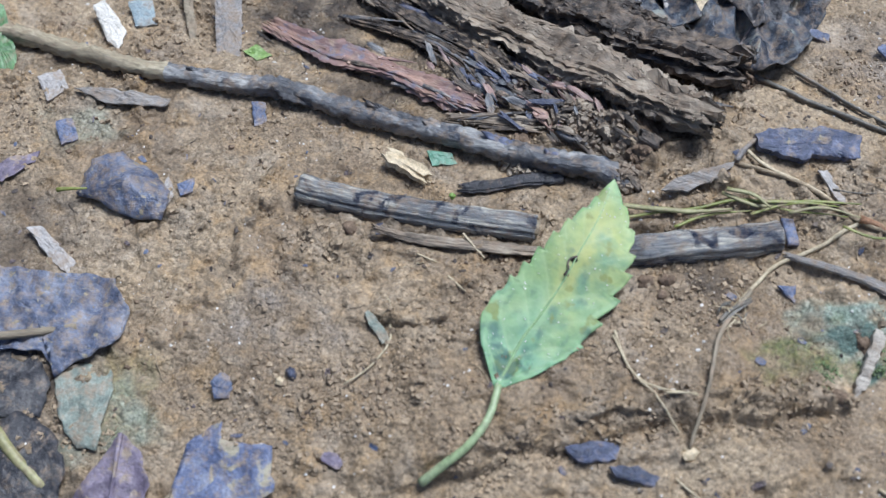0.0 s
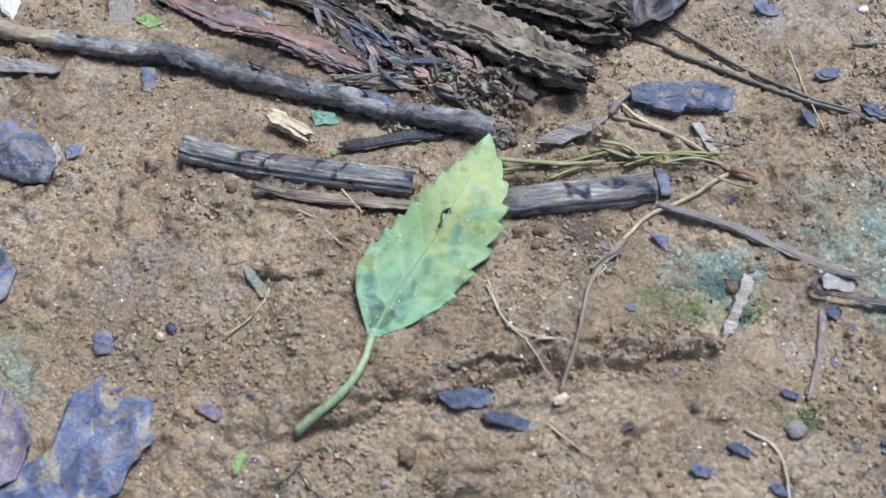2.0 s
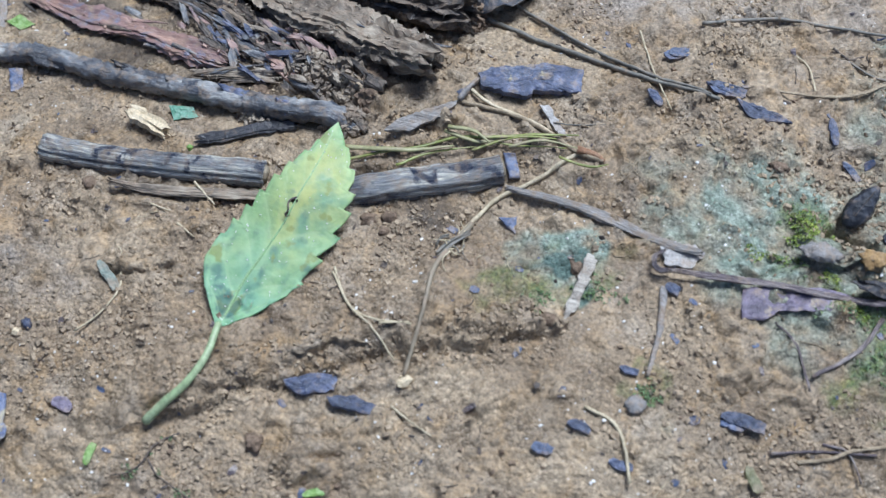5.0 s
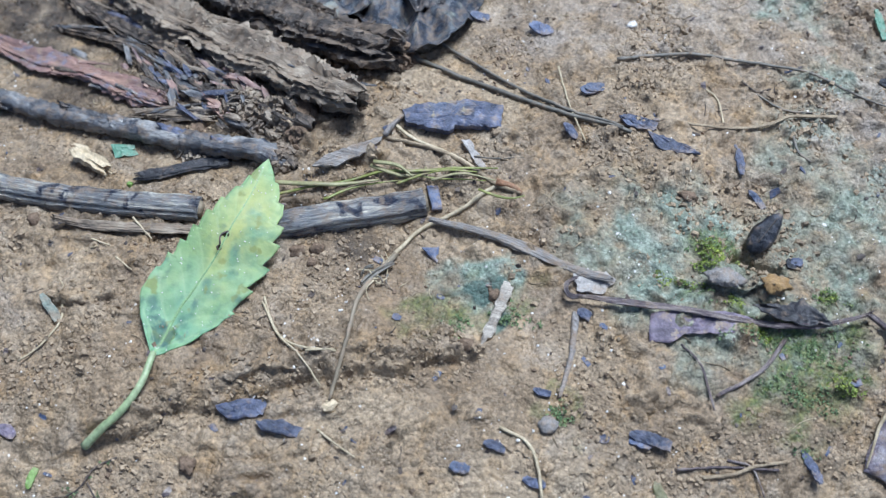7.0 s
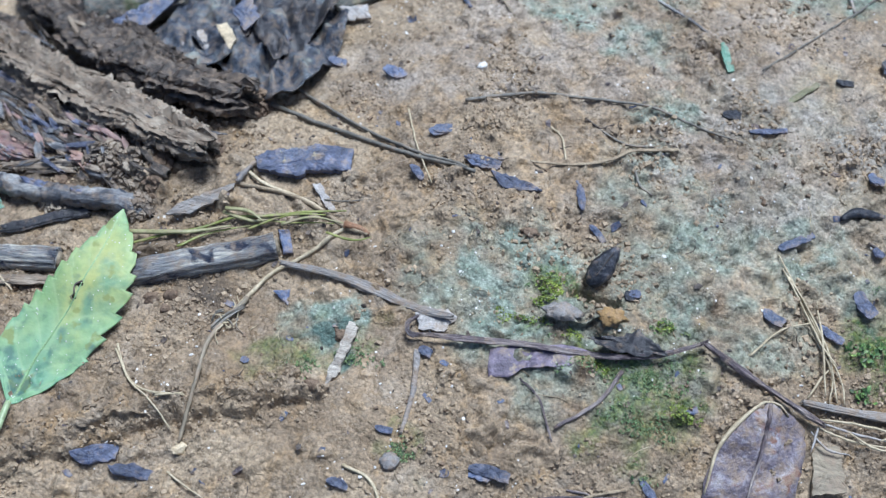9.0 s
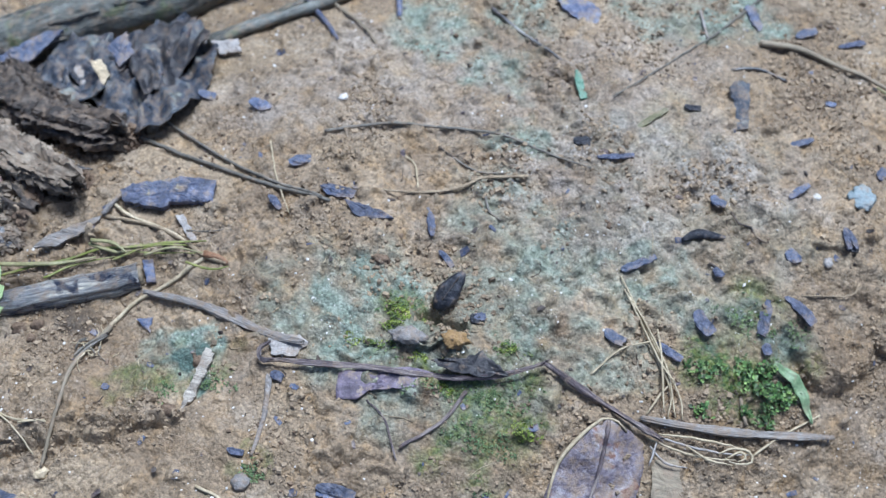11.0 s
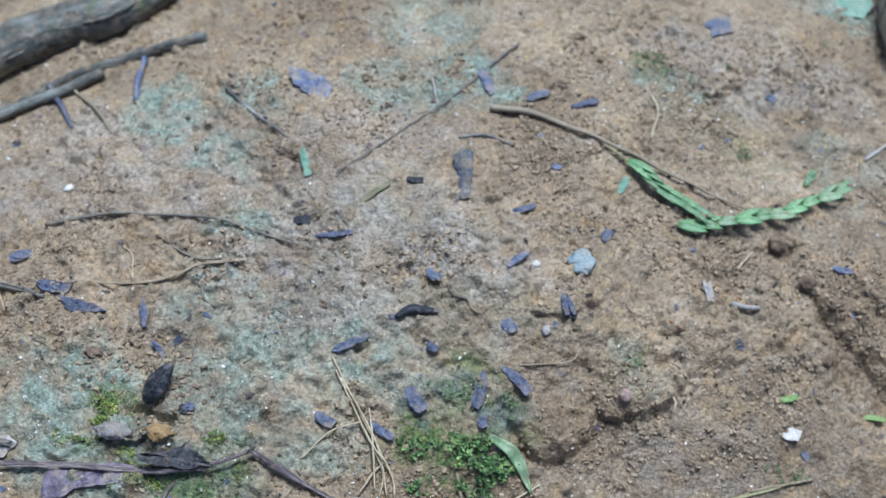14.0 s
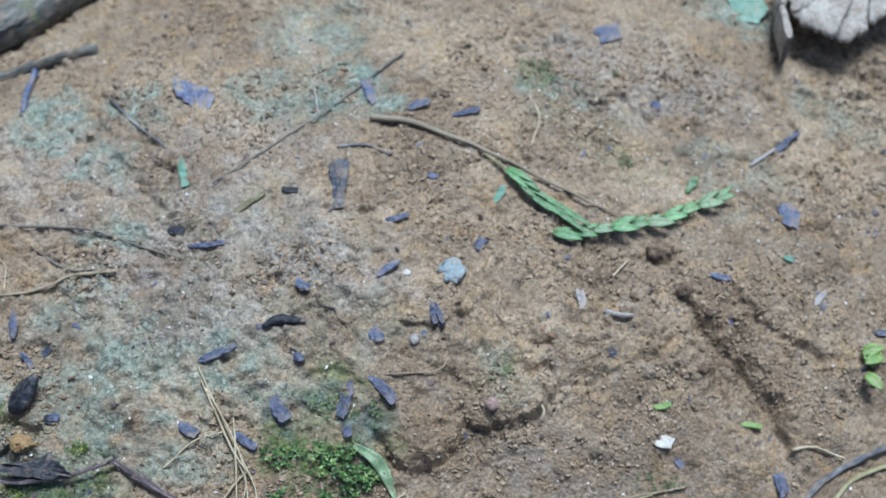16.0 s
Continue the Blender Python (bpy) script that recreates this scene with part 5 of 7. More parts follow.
dead_leaf("dead_leaf", [(-50.5, -12.0), (-47.8, -9.1), (-44.5, -8.8), (-42.7, -12.1), (-42.5, -16.1), (-41.6, -19.1), (-44.1, -19.5), (-47.7, -16.6)], M_LICHEN, "pale green-grey lichened leaf on clay", 0.6, 0.8, 0.6, 15)
dead_leaf("dead_leaf", [(-60.3, -19.2), (-50.8, -17.1), (-47.3, -18.6), (-44.0, -22.6), (-43.7, -28.0), (-54.2, -31.8)], M_DEAD_DARK, "black rotting leaf sunk in a hollow", 0.3, 0.8, 0.7, 16)
dead_leaf("dead_leaf", [(-22.0, -13.1), (-25.7, -13.6), (-27.9, -14.0), (-28.5, -11.9), (-29.8, -12.7), (-31.6, -15.6), (-31.4, -19.1), (-31.3, -21.5), (-32.7, -23.3), (-39.4, -28.1), (-43.0, -36.5), (-35.6, -41.8), (-26.8, -34.2), (-25.7, -30.8), (-26.8, -29.1), (-24.6, -26.5), (-21.6, -24.2), (-21.8, -21.6), (-20.1, -18.0), (-21.3, -15.3)], M_DEADBLUE, "wet blue dead leaf mottled with tan mud", 0.7, 0.6, 0.5, 8, folds=0.7)
dead_leaf("dead_leaf", [(-39.6, -16.4), (-36.5, -17.8), (-34.0, -21.2), (-33.8, -25.9), (-38.7, -29.3), (-42.1, -26.3), (-41.5, -22.7), (-40.5, -19.3)], M_PURPLE, "purple-brown dead leaf tip", 1.1, 0.6, 0.5, 9, folds=0.6, rib=[(-39.5, -16.6), (-38.1, -22.5), (-37.3, -27.6)], rib_mat=M_PURPLE)
dead_leaf("dead_leaf", [(-72.3, 11.0), (-69.5, 14.4), (-66.0, 17.0), (-65.9, 15.1), (-68.5, 10.8)], M_PURPLE, "narrow purple dead leaf", 0.6, 0.5, 0.4, 10)
dead_leaf("dead_leaf", [(-65.6, 27.0), (-60.9, 28.7), (-52.4, 29.2), (-52.6, 27.8), (-60.6, 26.1)], M_GREYWOOD, "thin grey-brown leaf strip", 1.5, 0.3, 0.2, 11, step=0.6, amount=0.1)
dead_leaf("dead_leaf", [(88.3, 9.4), (88.3, 12.3), (88.9, 15.6), (91.5, 20.1), (94.0, 22.8), (97.0, 22.2), (99.7, 21.0), (100.3, 16.7), (100.1, 12.3), (95.6, 8.2)], M_MOTTLE, "purple-grey dead leaf with pale curled edge", 0.9, 0.9, 0.7, 12, [(94.5, 22.5), (94.5, 16.5), (93.8, 9.0)], rib_mat=M_BROWNSTEM, rim=[(88.4, 9.7), (88.9, 15.5), (91.4, 20.0), (94.2, 22.8), (97.2, 21.9)])
dead_leaf("dead_leaf", [(58.3, 20.2), (61.9, 21.8), (67.0, 22.9), (70.4, 22.6), (68.6, 20.4), (66.5, 19.8), (62.7, 18.6), (61.4, 17.2), (58.8, 16.7)], M_PURPLE, "small purple leaf scrap under a stem", 0.6, 0.5, 0.4, 13)
dead_leaf("curled_leaf", [(69.9, 24.0), (74.2, 25.5), (76.3, 27.4), (78.2, 25.7), (80.4, 24.6), (75.7, 23.5), (71.7, 23.1)], M_DEAD_DARK, "curled dark leaf on a stem", 1.6, 2.0, 1.4, 14, step=0.6)
stick("leaf_stalk", [(-60.4, -10.5), (-54.9, -7.9), (-50.3, -5.5)], 0.55, 0.45, M_PALETWIG, "pale stalk lying on a dead leaf", lift=1.6)
stick("pale_twig", [(-55.8, -19.0), (-51.4, -22.1), (-46.1, -24.8)], 0.75, 0.6, M_GRASSDRY, "pale green-brown plant stem")
LEFT_FLAKES = [
    ([(-69.9, 41.9), (-68.7, 43.4), (-63.8, 39.6), (-63.6, 36.4), (-65.7, 37.2)], M_WHITE, "white curled flake on clay", 1.2),
    ([(-65.7, 44.6), (-62.8, 46.1), (-60.5, 42.5), (-63.2, 41.1)], M_PEBBLE, "pale blue-grey stone flake", 0.8),
    ([(-59.7, 49.5), (-58.3, 50.0), (-52.7, 39.2), (-53.9, 39.2)], M_PALETWIG, "pale flat splinter", 0.6),
    ([(-53.8, 48.1), (-50.2, 49.5), (-46.6, 39.9), (-49.7, 38.6)], M_GREYSTEM, "flat grey piece of bark", 0.7),
    ([(-46.7, 40.6), (-45.2, 42.1), (-42.6, 41.3), (-44.3, 39.8)], M_BRIGHT, "yellow-green leaf scrap", 0.3),
    ([(-84.8, 37.9), (-81.6, 37.8), (-76.8, 31.3), (-74.3, 25.6), (-77.4, 24.1)], M_FERN, "pale green leaf edge", 0.3),
    ([(-65.7, 21.4), (-63.9, 22.6), (-61.9, 20.0), (-63.6, 18.4)], M_BLUE, "dark blue-grey flake", 0.6),
]
LEFT_FLAKES += [
    ([(-42.0, 31.9), (-40.2, 32.4), (-38.8, 29.3), (-40.3, 28.6)], M_BLUE, "dark blue flake under a twig", 0.5),
    ([(-31.8, -7.8), (-31.0, -6.3), (-29.4, -6.6), (-29.0, -8.9), (-30.6, -9.5)], M_BLUE, "blue-grey wet flake", 0.6),
    ([(-71.4, 27.5), (-69.1, 29.8), (-66.6, 27.3), (-68.7, 24.6)], M_PALEGREY, "grey flake on clay", 0.5),
    ([(-47.6, 17.2), (-45.9, 15.4), (-46.3, 13.3), (-47.7, 14.9)], M_PALEGREY, "pale leaf scrap", 0.3),
    ([(-46.0, 16.3), (-44.3, 17.9), (-43.8, 16.0), (-45.1, 15.0)], M_BLUE, "blue leaf scrap", 0.3),
    ([(-62.1, 5.2), (-60.5, 6.1), (-54.3, 2.9), (-54.7, 1.1), (-57.5, 2.3)], M_PALEGREY, "pale brown leaf scrap", 0.4),
    ([(-17.1, 29.3), (-14.0, 30.1), (-12.9, 28.9), (-15.8, 27.5)], M_TEAL, "teal leaf scrap", 0.3),
]
for pts, mat, label, th in LEFT_FLAKES:
    solo("debris_flake", flake_shape(pts, th * 0.7, 0.1, seed=int(pts[0][0] * 7) % 97), mat, label, "flake", "flakes on the clay", smooth=False)


# ---- stems, roots and grass in the middle of the bank ----
STEMS = [
    ("dark_stem", [(16.7, 52.5), (28.8, 49.2), (40.7, 46.2), (50.8, 44.5)], 0.38, 0.3, M_DARKSTEM, "thin dark grey plant stem on clay"),
    ("dark_stem", [(22.5, 55.4), (32.6, 50.2), (41.3, 46.8), (49.6, 44.8)], 0.28, 0.25, M_DARKSTEM, "thin dark grey plant stem on clay"),
    ("rootlet", [(39.4, 53.6), (42.0, 47.6), (45.4, 42.0)], 0.14, 0.12, M_STRAW, "thin pale rootlet across stems"),
    ("root", [(19.4, 36.8), (25.8, 37.1), (31.3, 35.6), (35.4, 33.7), (38.9, 33.0)], 0.30, 0.34, M_ROOT, "brown root with an orange end"),
    ("root", [(20.3, 39.0), (23.2, 37.7), (29.1, 36.6), (33.9, 34.6)], 0.24, 0.24, M_STRAW, "brown branching root"),
    ("root", [(19.5, 36.8), (20.3, 38.9), (21.2, 40.5)], 0.4, 0.3, M_GREYSTEM, "grey root stub"),
    ("hair_root", [(31.7, 37.0), (35.1, 37.5), (38.1, 38.5)], 0.10, 0.08, M_DARKSTEM, "hair-thin dark rootlet"),
    ("long_root", [(35.8, 33.7), (33.6, 31.4), (31.8, 29.3), (27.7, 25.9), (25.9, 22.7), (24.0, 18.7)], 0.30, 0.34, M_STRAW, "pale crooked root running down the bank"),
]
STEMS += [
    ("old_stem", [(25.5, 21.5), (24.1, 18.1), (22.7, 13.6), (22.9, 7.4), (22.9, 0.3)], 0.42, 0.26, M_PALETWIG, "weathered grey-brown stem lying down the bank"),
    ("thin_stick", [(49.3, 18.2), (50.0, 12.5), (49.8, 7.2)], 0.5, 0.28, M_GREYSTEM, "small grey stick on clay"),
    ("thin_stalk", [(114.8, 23.9), (118.7, 27.9), (123.5, 32.1)], 0.2, 0.15, M_STRAW, "thin straw-coloured stalk"),
    ("thin_stalk", [(111.8, 31.4), (113.2, 27.5)], 0.32, 0.3, M_PALETWIG, "short upright-cut stalk in the moss"),
    ("curved_twig", [(46.8, 56.3), (53.2, 58.6), (59.8, 59.9), (69.7, 61.0), (77.6, 60.0), (85.6, 58.9)], 0.28, 0.14, M_DARKSTEM, "thin curved dark twig"),
    ("rhizome", [(57.6, 47.8), (64.0, 48.9), (69.0, 51.7), (71.0, 53.3), (77.0, 55.2)], 0.18, 0.30, M_ROOT, "pale brown rhizome with a dark end"),
]
STEMS += [
    ("rootlet", [(65.4, 56.0), (69.9, 54.4), (73.6, 54.8)], 0.15, 0.2, M_DARKSTEM, "thin dark rootlet"),
    ("rootlet", [(58.9, 54.7), (61.0, 53.2), (62.3, 49.2)], 0.12, 0.1, M_STRAW, "thin pale rootlet"),
    ("rootlet", [(71.8, 50.6), (72.8, 48.5), (74.7, 47.5)], 0.2, 0.15, M_DARKSTEM, "short dark rootlet"),
    ("small_twig", [(65.8, 86.3), (72.0, 81.4), (78.3, 77.3)], 0.35, 0.2, M_TWIG, "small dark twig on clay"),
    ("straight_twig", [(86.8, 72.1), (92.2, 78.3), (100.6, 88.7), (109.9, 102.7)], 0.12, 0.25, M_DARKSTEM, "long straight thin twig"),
    ("small_twig", [(97.6, 92.5), (99.4, 87.7)], 0.3, 0.2, M_PALEGREY, "pale grass scrap"),
    ("small_twig", [(103.6, 82.0), (107.7, 83.2), (112.2, 82.1)], 0.25, 0.2, M_TWIG, "dark brown crooked twig"),
    ("small_twig", [(138.4, 58.5), (140.7, 57.4)], 0.3, 0.25, M_ROOTRED, "brown twig bit"),
]
STEMS += [
    ("pale_twig", [(147.1, 63.5), (149.4, 63.3), (151.4, 63.6)], 0.42, 0.35, M_PALEGREY, "short pale twig"),
    ("rootlet", [(-13.8, 4.5), (-13.3, 2.2), (-14.4, -1.1), (-16.6, -4.1)], 0.2, 0.15, M_STRAW, "thin straw-coloured rootlet"),
    ("rootlet", [(11.1, 11.1), (13.8, 7.2), (17.0, 5.6), (22.0, 6.0)], 0.16, 0.14, M_STRAW, "thin pale rootlet"),
    ("rootlet", [(-13.7, 14.2), (-11.0, 13.9)], 0.15, 0.1, M_STRAW, "thin pale rootlet"),
    ("rootlet", [(-9.3, 12.0), (-6.7, 10.9)], 0.15, 0.1, M_STRAW, "thin pale rootlet"),
    ("straw", [(-9.2, 18.1), (-5.8, 15.8)], 0.16, 0.12, M_STRAW, "short straw on a bark strip"),
    ("pale_root", [(43.7, 2.0), (47.3, 1.0), (49.3, -1.5), (50.8, -5.2)], 0.25, 0.2, M_STRAW, "curved pale orange root"),
    ("small_twig", [(75.2, 21.8), (72.9, 17.0), (68.3, 12.5)], 0.3, 0.25, M_BROWNSTEM, "dark purple-brown twig"),
]
STEMS += [
    ("small_twig", [(65.8, 3.0), (71.7, 5.0), (77.9, 6.4)], 0.22, 0.2, M_BROWNSTEM, "thin dark twig"),
    ("small_twig", [(62.7, 17.5), (65.6, 15.5), (68.3, 10.6)], 0.15, 0.15, M_BROWNSTEM, "thin dark rootlet"),
    ("rootlet", [(91.0, 28.3), (94.2, 32.4), (97.9, 34.5)], 0.16, 0.12, M_STRAW, "thin pale side fibre"),
]
STEMS += [
    ("rootlet", [(11.1, 10.4), (14.3, 6.6), (18.0, 4.4), (21.3, 1.8)], 0.15, 0.12, M_STRAW, "thin pale rootlet"),
    ("rootlet", [(18.4, 5.1), (21.8, 6.2)], 0.18, 0.12, M_STRAW, "thin pale rootlet"),
    ("rootlet", [(22.4, -3.4), (25.8, -4.9), (27.9, -5.6)], 0.15, 0.12, M_STRAW, "thin pale rootlet"),
    ("rootlet", [(106.2, 56.4), (107.5, 54.9), (109.2, 54.7), (110.0, 53.5), (111.7, 52.8)], 0.2, 0.12, M_SPECK, "short crooked black rootlet"),
    ("rootlet", [(-0.3, -12.4), (-1.8, -13.6), (-2.9, -14.8), (-3.4, -16.8), (-4.6, -18.2), (-6.5, -19.1)], 0.15, 0.08, M_SPECK, "thin mossy dark rootlet on clay"),
    ("rootlet", [(-2.9, -16.2), (-1.2, -17.7), (2.6, -19.0), (6.9, -19.8)], 0.14, 0.08, M_SPECK, "thin mossy dark rootlet on clay"),
    ("rootlet", [(104.3, 48.1), (105.9, 47.3), (105.7, 46.2)], 0.25, 0.15, M_SPECK, "tiny curled black rootlet"),
    ("rootlet", [(63.6, 56.9), (65.9, 55.9), (67.7, 57.0)], 0.15, 0.12, M_SPECK, "tiny curled black rootlet"),
    ("rootlet", [(71.5, 5.9), (74.4, 6.0), (75.8, 4.6), (76.8, 2.8)], 0.22, 0.15, M_BROWNSTEM, "thin brown rootlet"),
    ("rootlet", [(69.0, 2.9), (72.6, 4.4), (75.1, 6.1), (78.7, 7.6)], 0.3, 0.22, M_ROOT, "knotted brown rootlet"),
]
STEMS += [
    ("rootlet", [(132.0, 61.9), (132.0, 59.3), (133.6, 58.0)], 0.14, 0.1, M_ROOT, "fine brown rootlet"),
    ("rootlet", [(117.9, 47.0), (124.9, 49.2), (126.1, 51.6)], 0.15, 0.15, M_ROOT, "thin brown rootlet"),
    ("rootlet", [(139.5, 48.3), (140.7, 47.0), (140.4, 45.3)], 0.2, 0.15, M_STRAW, "short pale rootlet"),
    ("rootlet", [(147.5, 69.2), (148.9, 71.4), (149.8, 72.9)], 0.18, 0.12, M_STRAW, "short pale rootlet"),
    ("pale_root", [(177.4, 50.3), (180.9, 51.4), (185.4, 50.8)], 0.28, 0.2, M_STRAW, "pale thin root"),
    ("twig", [(197.4, 57.6), (191.4, 53.8), (185.5, 49.7), (181.6, 46.0), (179.5, 42.0)], 0.62, 0.5, M_TWIG, "dark crooked twig at the gully"),
    ("twig", [(197.6, 54.3), (191.6, 51.2), (186.9, 48.1), (183.9, 43.7)], 0.5, 0.45, M_GRASSDRY, "greenish bent stem"),
    ("small_twig", [(153.5, 38.2), (158.2, 40.1), (162.6, 41.9)], 0.25, 0.2, M_ROOT, "thin brown twig"),
]
STEMS += [
    ("small_twig", [(140.3, 30.0), (147.5, 34.7), (157.8, 39.7)], 0.3, 0.25, M_GRASSDRY, "long thin dry stem"),
    ("small_twig", [(135.2, 28.1), (142.9, 32.0), (150.9, 34.8), (158.2, 36.9)], 0.3, 0.25, M_GRASSDRY, "long thin dry stem"),
    ("far_twig", [(22.3, 74.2), (31.7, 80.7), (39.9, 87.9), (49.1, 93.0), (59.3, 97.7)], 0.7, 0.9, M_LOG, "dark grey forked twig"),
    ("twig_stub", [(36.1, 84.8), (40.1, 80.2), (43.6, 75.8)], 0.6, 0.4, M_BLUE, "grey side stub of a twig"),
    ("twig_stub", [(50.3, 91.9), (50.8, 87.1), (51.9, 82.5)], 0.6, 0.5, M_BLUE, "grey side stub of a twig"),
    ("small_twig", [(41.1, 83.7), (46.2, 79.9), (50.4, 75.3)], 0.25, 0.2, M_PALETWIG, "thin pale twig"),
    ("small_twig", [(132.0, 96.5), (133.2, 93.9), (132.6, 88.7)], 0.2, 0.15, M_STRAW, "thin straw"),
    ("small_twig", [(166.8, 94.3), (170.7, 98.3)], 0.3, 0.3, M_PALEGREY, "thin pale twig"),
]
for k, (name, pts, r0, r1, mat, label) in enumerate(STEMS):
    stick(name, pts, r0 * 0.9, r1 * 0.9, mat, label, "root" if "root" in name or name == "rhizome" else "twig", lift=(0.45 if r0 < 0.5 else 0.4) * (r0 + r1) / 2, sides=12, rough=0.12, ridges=0.2, seed=100 + k, step=0.7, wobble=0.04, settle=0.85 if r0 < 0.3 else 0.6)
def big_branch(pts):
    line = lay(pts, 3.0, 0.8, 0.05, 7, 0.3)
    t = thing("branch", (*line[len(line) // 2][:2], line[len(line) // 2][2] - 4.2), "thick grey fallen branch with rough bark", "branch")
    radii = [r * (1 + 0.10 * noise.noise(Vector((k * 0.2, 1, 1)))) for k, r in enumerate(taper(len(line), 4.4, 3.6))]
    part("wood", Shape().tube(line, radii, 40, 0.035, 0.05, 7), M_LOG, t)
    rnd = random.Random(5)
    for k in range(14):
        i = rnd.randrange(2, len(line) - 12)
        a = rnd.uniform(0.2, 2.9)
        seg = [Vector(q) + Vector((0.35 * math.cos(a), -math.cos(a), math.sin(a))) * radii[i] * 1.0 for q in line[i:i + rnd.randint(5, 11)]]
        part("bark_ridge", Shape().tube(seg, taper(len(seg), 0.2, 0.2, 0.55), 6, 0.2, 0.2, k, 0.6), M_LOG, t)


big_branch([(-15.7, 67.4), (-9.4, 70.6), (0.8, 75.6), (13.6, 81.8)] + [(26.6, 93.5), (35.1, 98.5), (43.0, 102.7), (49.9, 112.2), (59.9, 123.3)])
stick("branch", [(23.8, 72.0), (29.5, 77.4), (38.2, 82.9), (44.3, 88.2)], 1.0, 0.9, M_LOG, "dark grey fallen branch", "branch", lift=1.0, sides=12, seed=8)
stick("root_fork", [(35.4, 33.7), (37.6, 33.7), (39.0, 33.0)], 0.5, 0.25, M_ROOTRED, "orange-brown forked root end", "root")
solo("grey_stick", wood_slab([(28.0, 27.4), (34.8, 26.9), (41.4, 25.4), (47.6, 23.7), (53.0, 23.2)], 1.35, 0.8, 90, 0.45, 0.35, 1.5, lift=0.05, cols=18), M_GREYWOOD, "grey half-buried stick", "twig", smooth=False)
solo("dry_twig", wood_slab([(48.7, 22.6), (47.5, 21.2), (47.9, 19.8), (50.6, 20.1), (55.6, 20.7), (62.6, 21.7), (68.4, 22.1), (74.1, 22.9), (79.7, 24.8), (84.6, 27.5)], 0.95, 0.7, 88, 0.45, 0.45, 1.5, lift=0.75, cols=18), M_BROWNSTEM, "purple-brown leaf stem with a hooked tip", "twig", smooth=False)
solo("broken_stem", wood_slab([(84.0, 27.9), (91.0, 25.3), (97.6, 23.3), (102.5, 22.0)], 1.1, 0.9, 91, 0.45, 0.4, 1.5, lift=0.5, cols=18), M_BROWNSTEM, "dark broken plant stem", "twig", smooth=False)
solo("wood_sliver", flake_shape([(39.7, 20.3), (41.2, 19.8), (40.9, 17.8), (40.5, 15.7), (40.2, 12.9), (39.5, 12.0), (39.0, 11.1), (38.8, 13.0), (39.2, 15.2), (39.5, 17.6)], 0.7, 0.2, (0, 0.02), 71, 0.35, 0.16), M_BLEACHED, "pale bleached wood sliver on clay", "wood chip", smooth=False)
solo("flat_stick", wood_slab([(98.3, 24.2), (106.5, 25.2), (114.9, 26.8), (126.2, 29.7)], 1.3, 0.8, 70, 0.5, 0.14, 1.0, lift=0.2, cols=24), M_GREYWOOD, "straight flat grey-brown stick across the moss", "stick", smooth=False)
solo("cream_lump", Shape().rock((*[(23.2, -0.4)][0], surf(*[(23.2, -0.4)][0]) + 0.5), (0.95, 0.85, 0.8), 5, 0.9, 0.6, 7), M_CREAM, "cream knob at the end of a root", "root", smooth=False)

# green and dry grass by the cane
GRASS = [
    ([(8.0, 25.1), (15.6, 28.8), (20.9, 31.9), (27.0, 32.7), (34.1, 33.7)], 0.22, M_GRASS), ([(14.5, 25.8), (18.0, 28.9), (23.1, 31.3)], 0.2, M_GRASS), ([(18.9, 32.2), (23.3, 31.8), (25.7, 33.1), (26.0, 34.0)], 0.28, M_GRASSDRY),
    ([(23.2, 32.3), (29.7, 34.3), (35.2, 35.7)], 0.24, M_GRASS), ([(22.9, 30.6), (26.8, 33.2), (32.7, 34.6)], 0.2, M_GRASS), ([(7.5, 26.5), (14.3, 27.8), (20.6, 30.4)], 0.35, M_GRASSDRY),
    ([(19.2, 32.5), (22.3, 32.7), (24.9, 31.6)], 0.3, M_GRASSDRY), ([(27.2, 32.0), (30.6, 33.6), (35.3, 33.6)], 0.2, M_GRASSDRY), ([(33.5, 31.7), (37.4, 31.3), (39.5, 32.2)], 0.2, M_GRASS),
]
gt = thing("grass_tuft", (*GRASS[0][0][2][:2], surf(*GRASS[0][0][2][:2])), "limp yellow-green grass blades behind the cane", "grass")
for k, (pts, r, mat) in enumerate(GRASS):
    line = lay(pts, 0.5 + 0.12 * k, 0.7, 0.03, k)
    part("blade", Shape().tube(line, taper(len(line), r, r * 0.4, r), 6, 0.03, flat=0.6), mat, gt)

# frayed knot where a root meets the old stem
kx, ky = (23.7, 17.8)
knot = thing("stem_knot", (kx, ky, surf(kx, ky)), "frayed olive-brown knot of a stem with root hairs", "stem")
part("knob", wood_slab([(kx - 1.3, ky - 2.4), (kx, ky), (kx + 2.0, ky + 2.4)], 1.1, 0.9, 95, 0.35, 0.7, 1.0, lift=0.2, cols=16), M_DARKSTEM, knot, smooth=False)
rnd = random.Random(95)
for k in range(13):
    a, reach = rnd.uniform(0, 6.283), rnd.uniform(1.0, 3.2)
    x0, y0 = kx + rnd.uniform(-0.9, 1.6), ky + rnd.uniform(-1.6, 1.8)
    line = lay([(x0, y0, 0.5), (x0 + 0.5 * reach * math.cos(a), y0 + 0.5 * reach * math.sin(a), 0.5), (x0 + reach * math.cos(a + 0.5), y0 + reach * math.sin(a + 0.5), 0.0)], 0.15, 0.4, 0.05, k)
    part("root_hair", Shape().tube(line, taper(len(line), 0.13, 0.05), 5, 0.1), M_STRAW if k % 3 else M_DARKSTEM, knot)

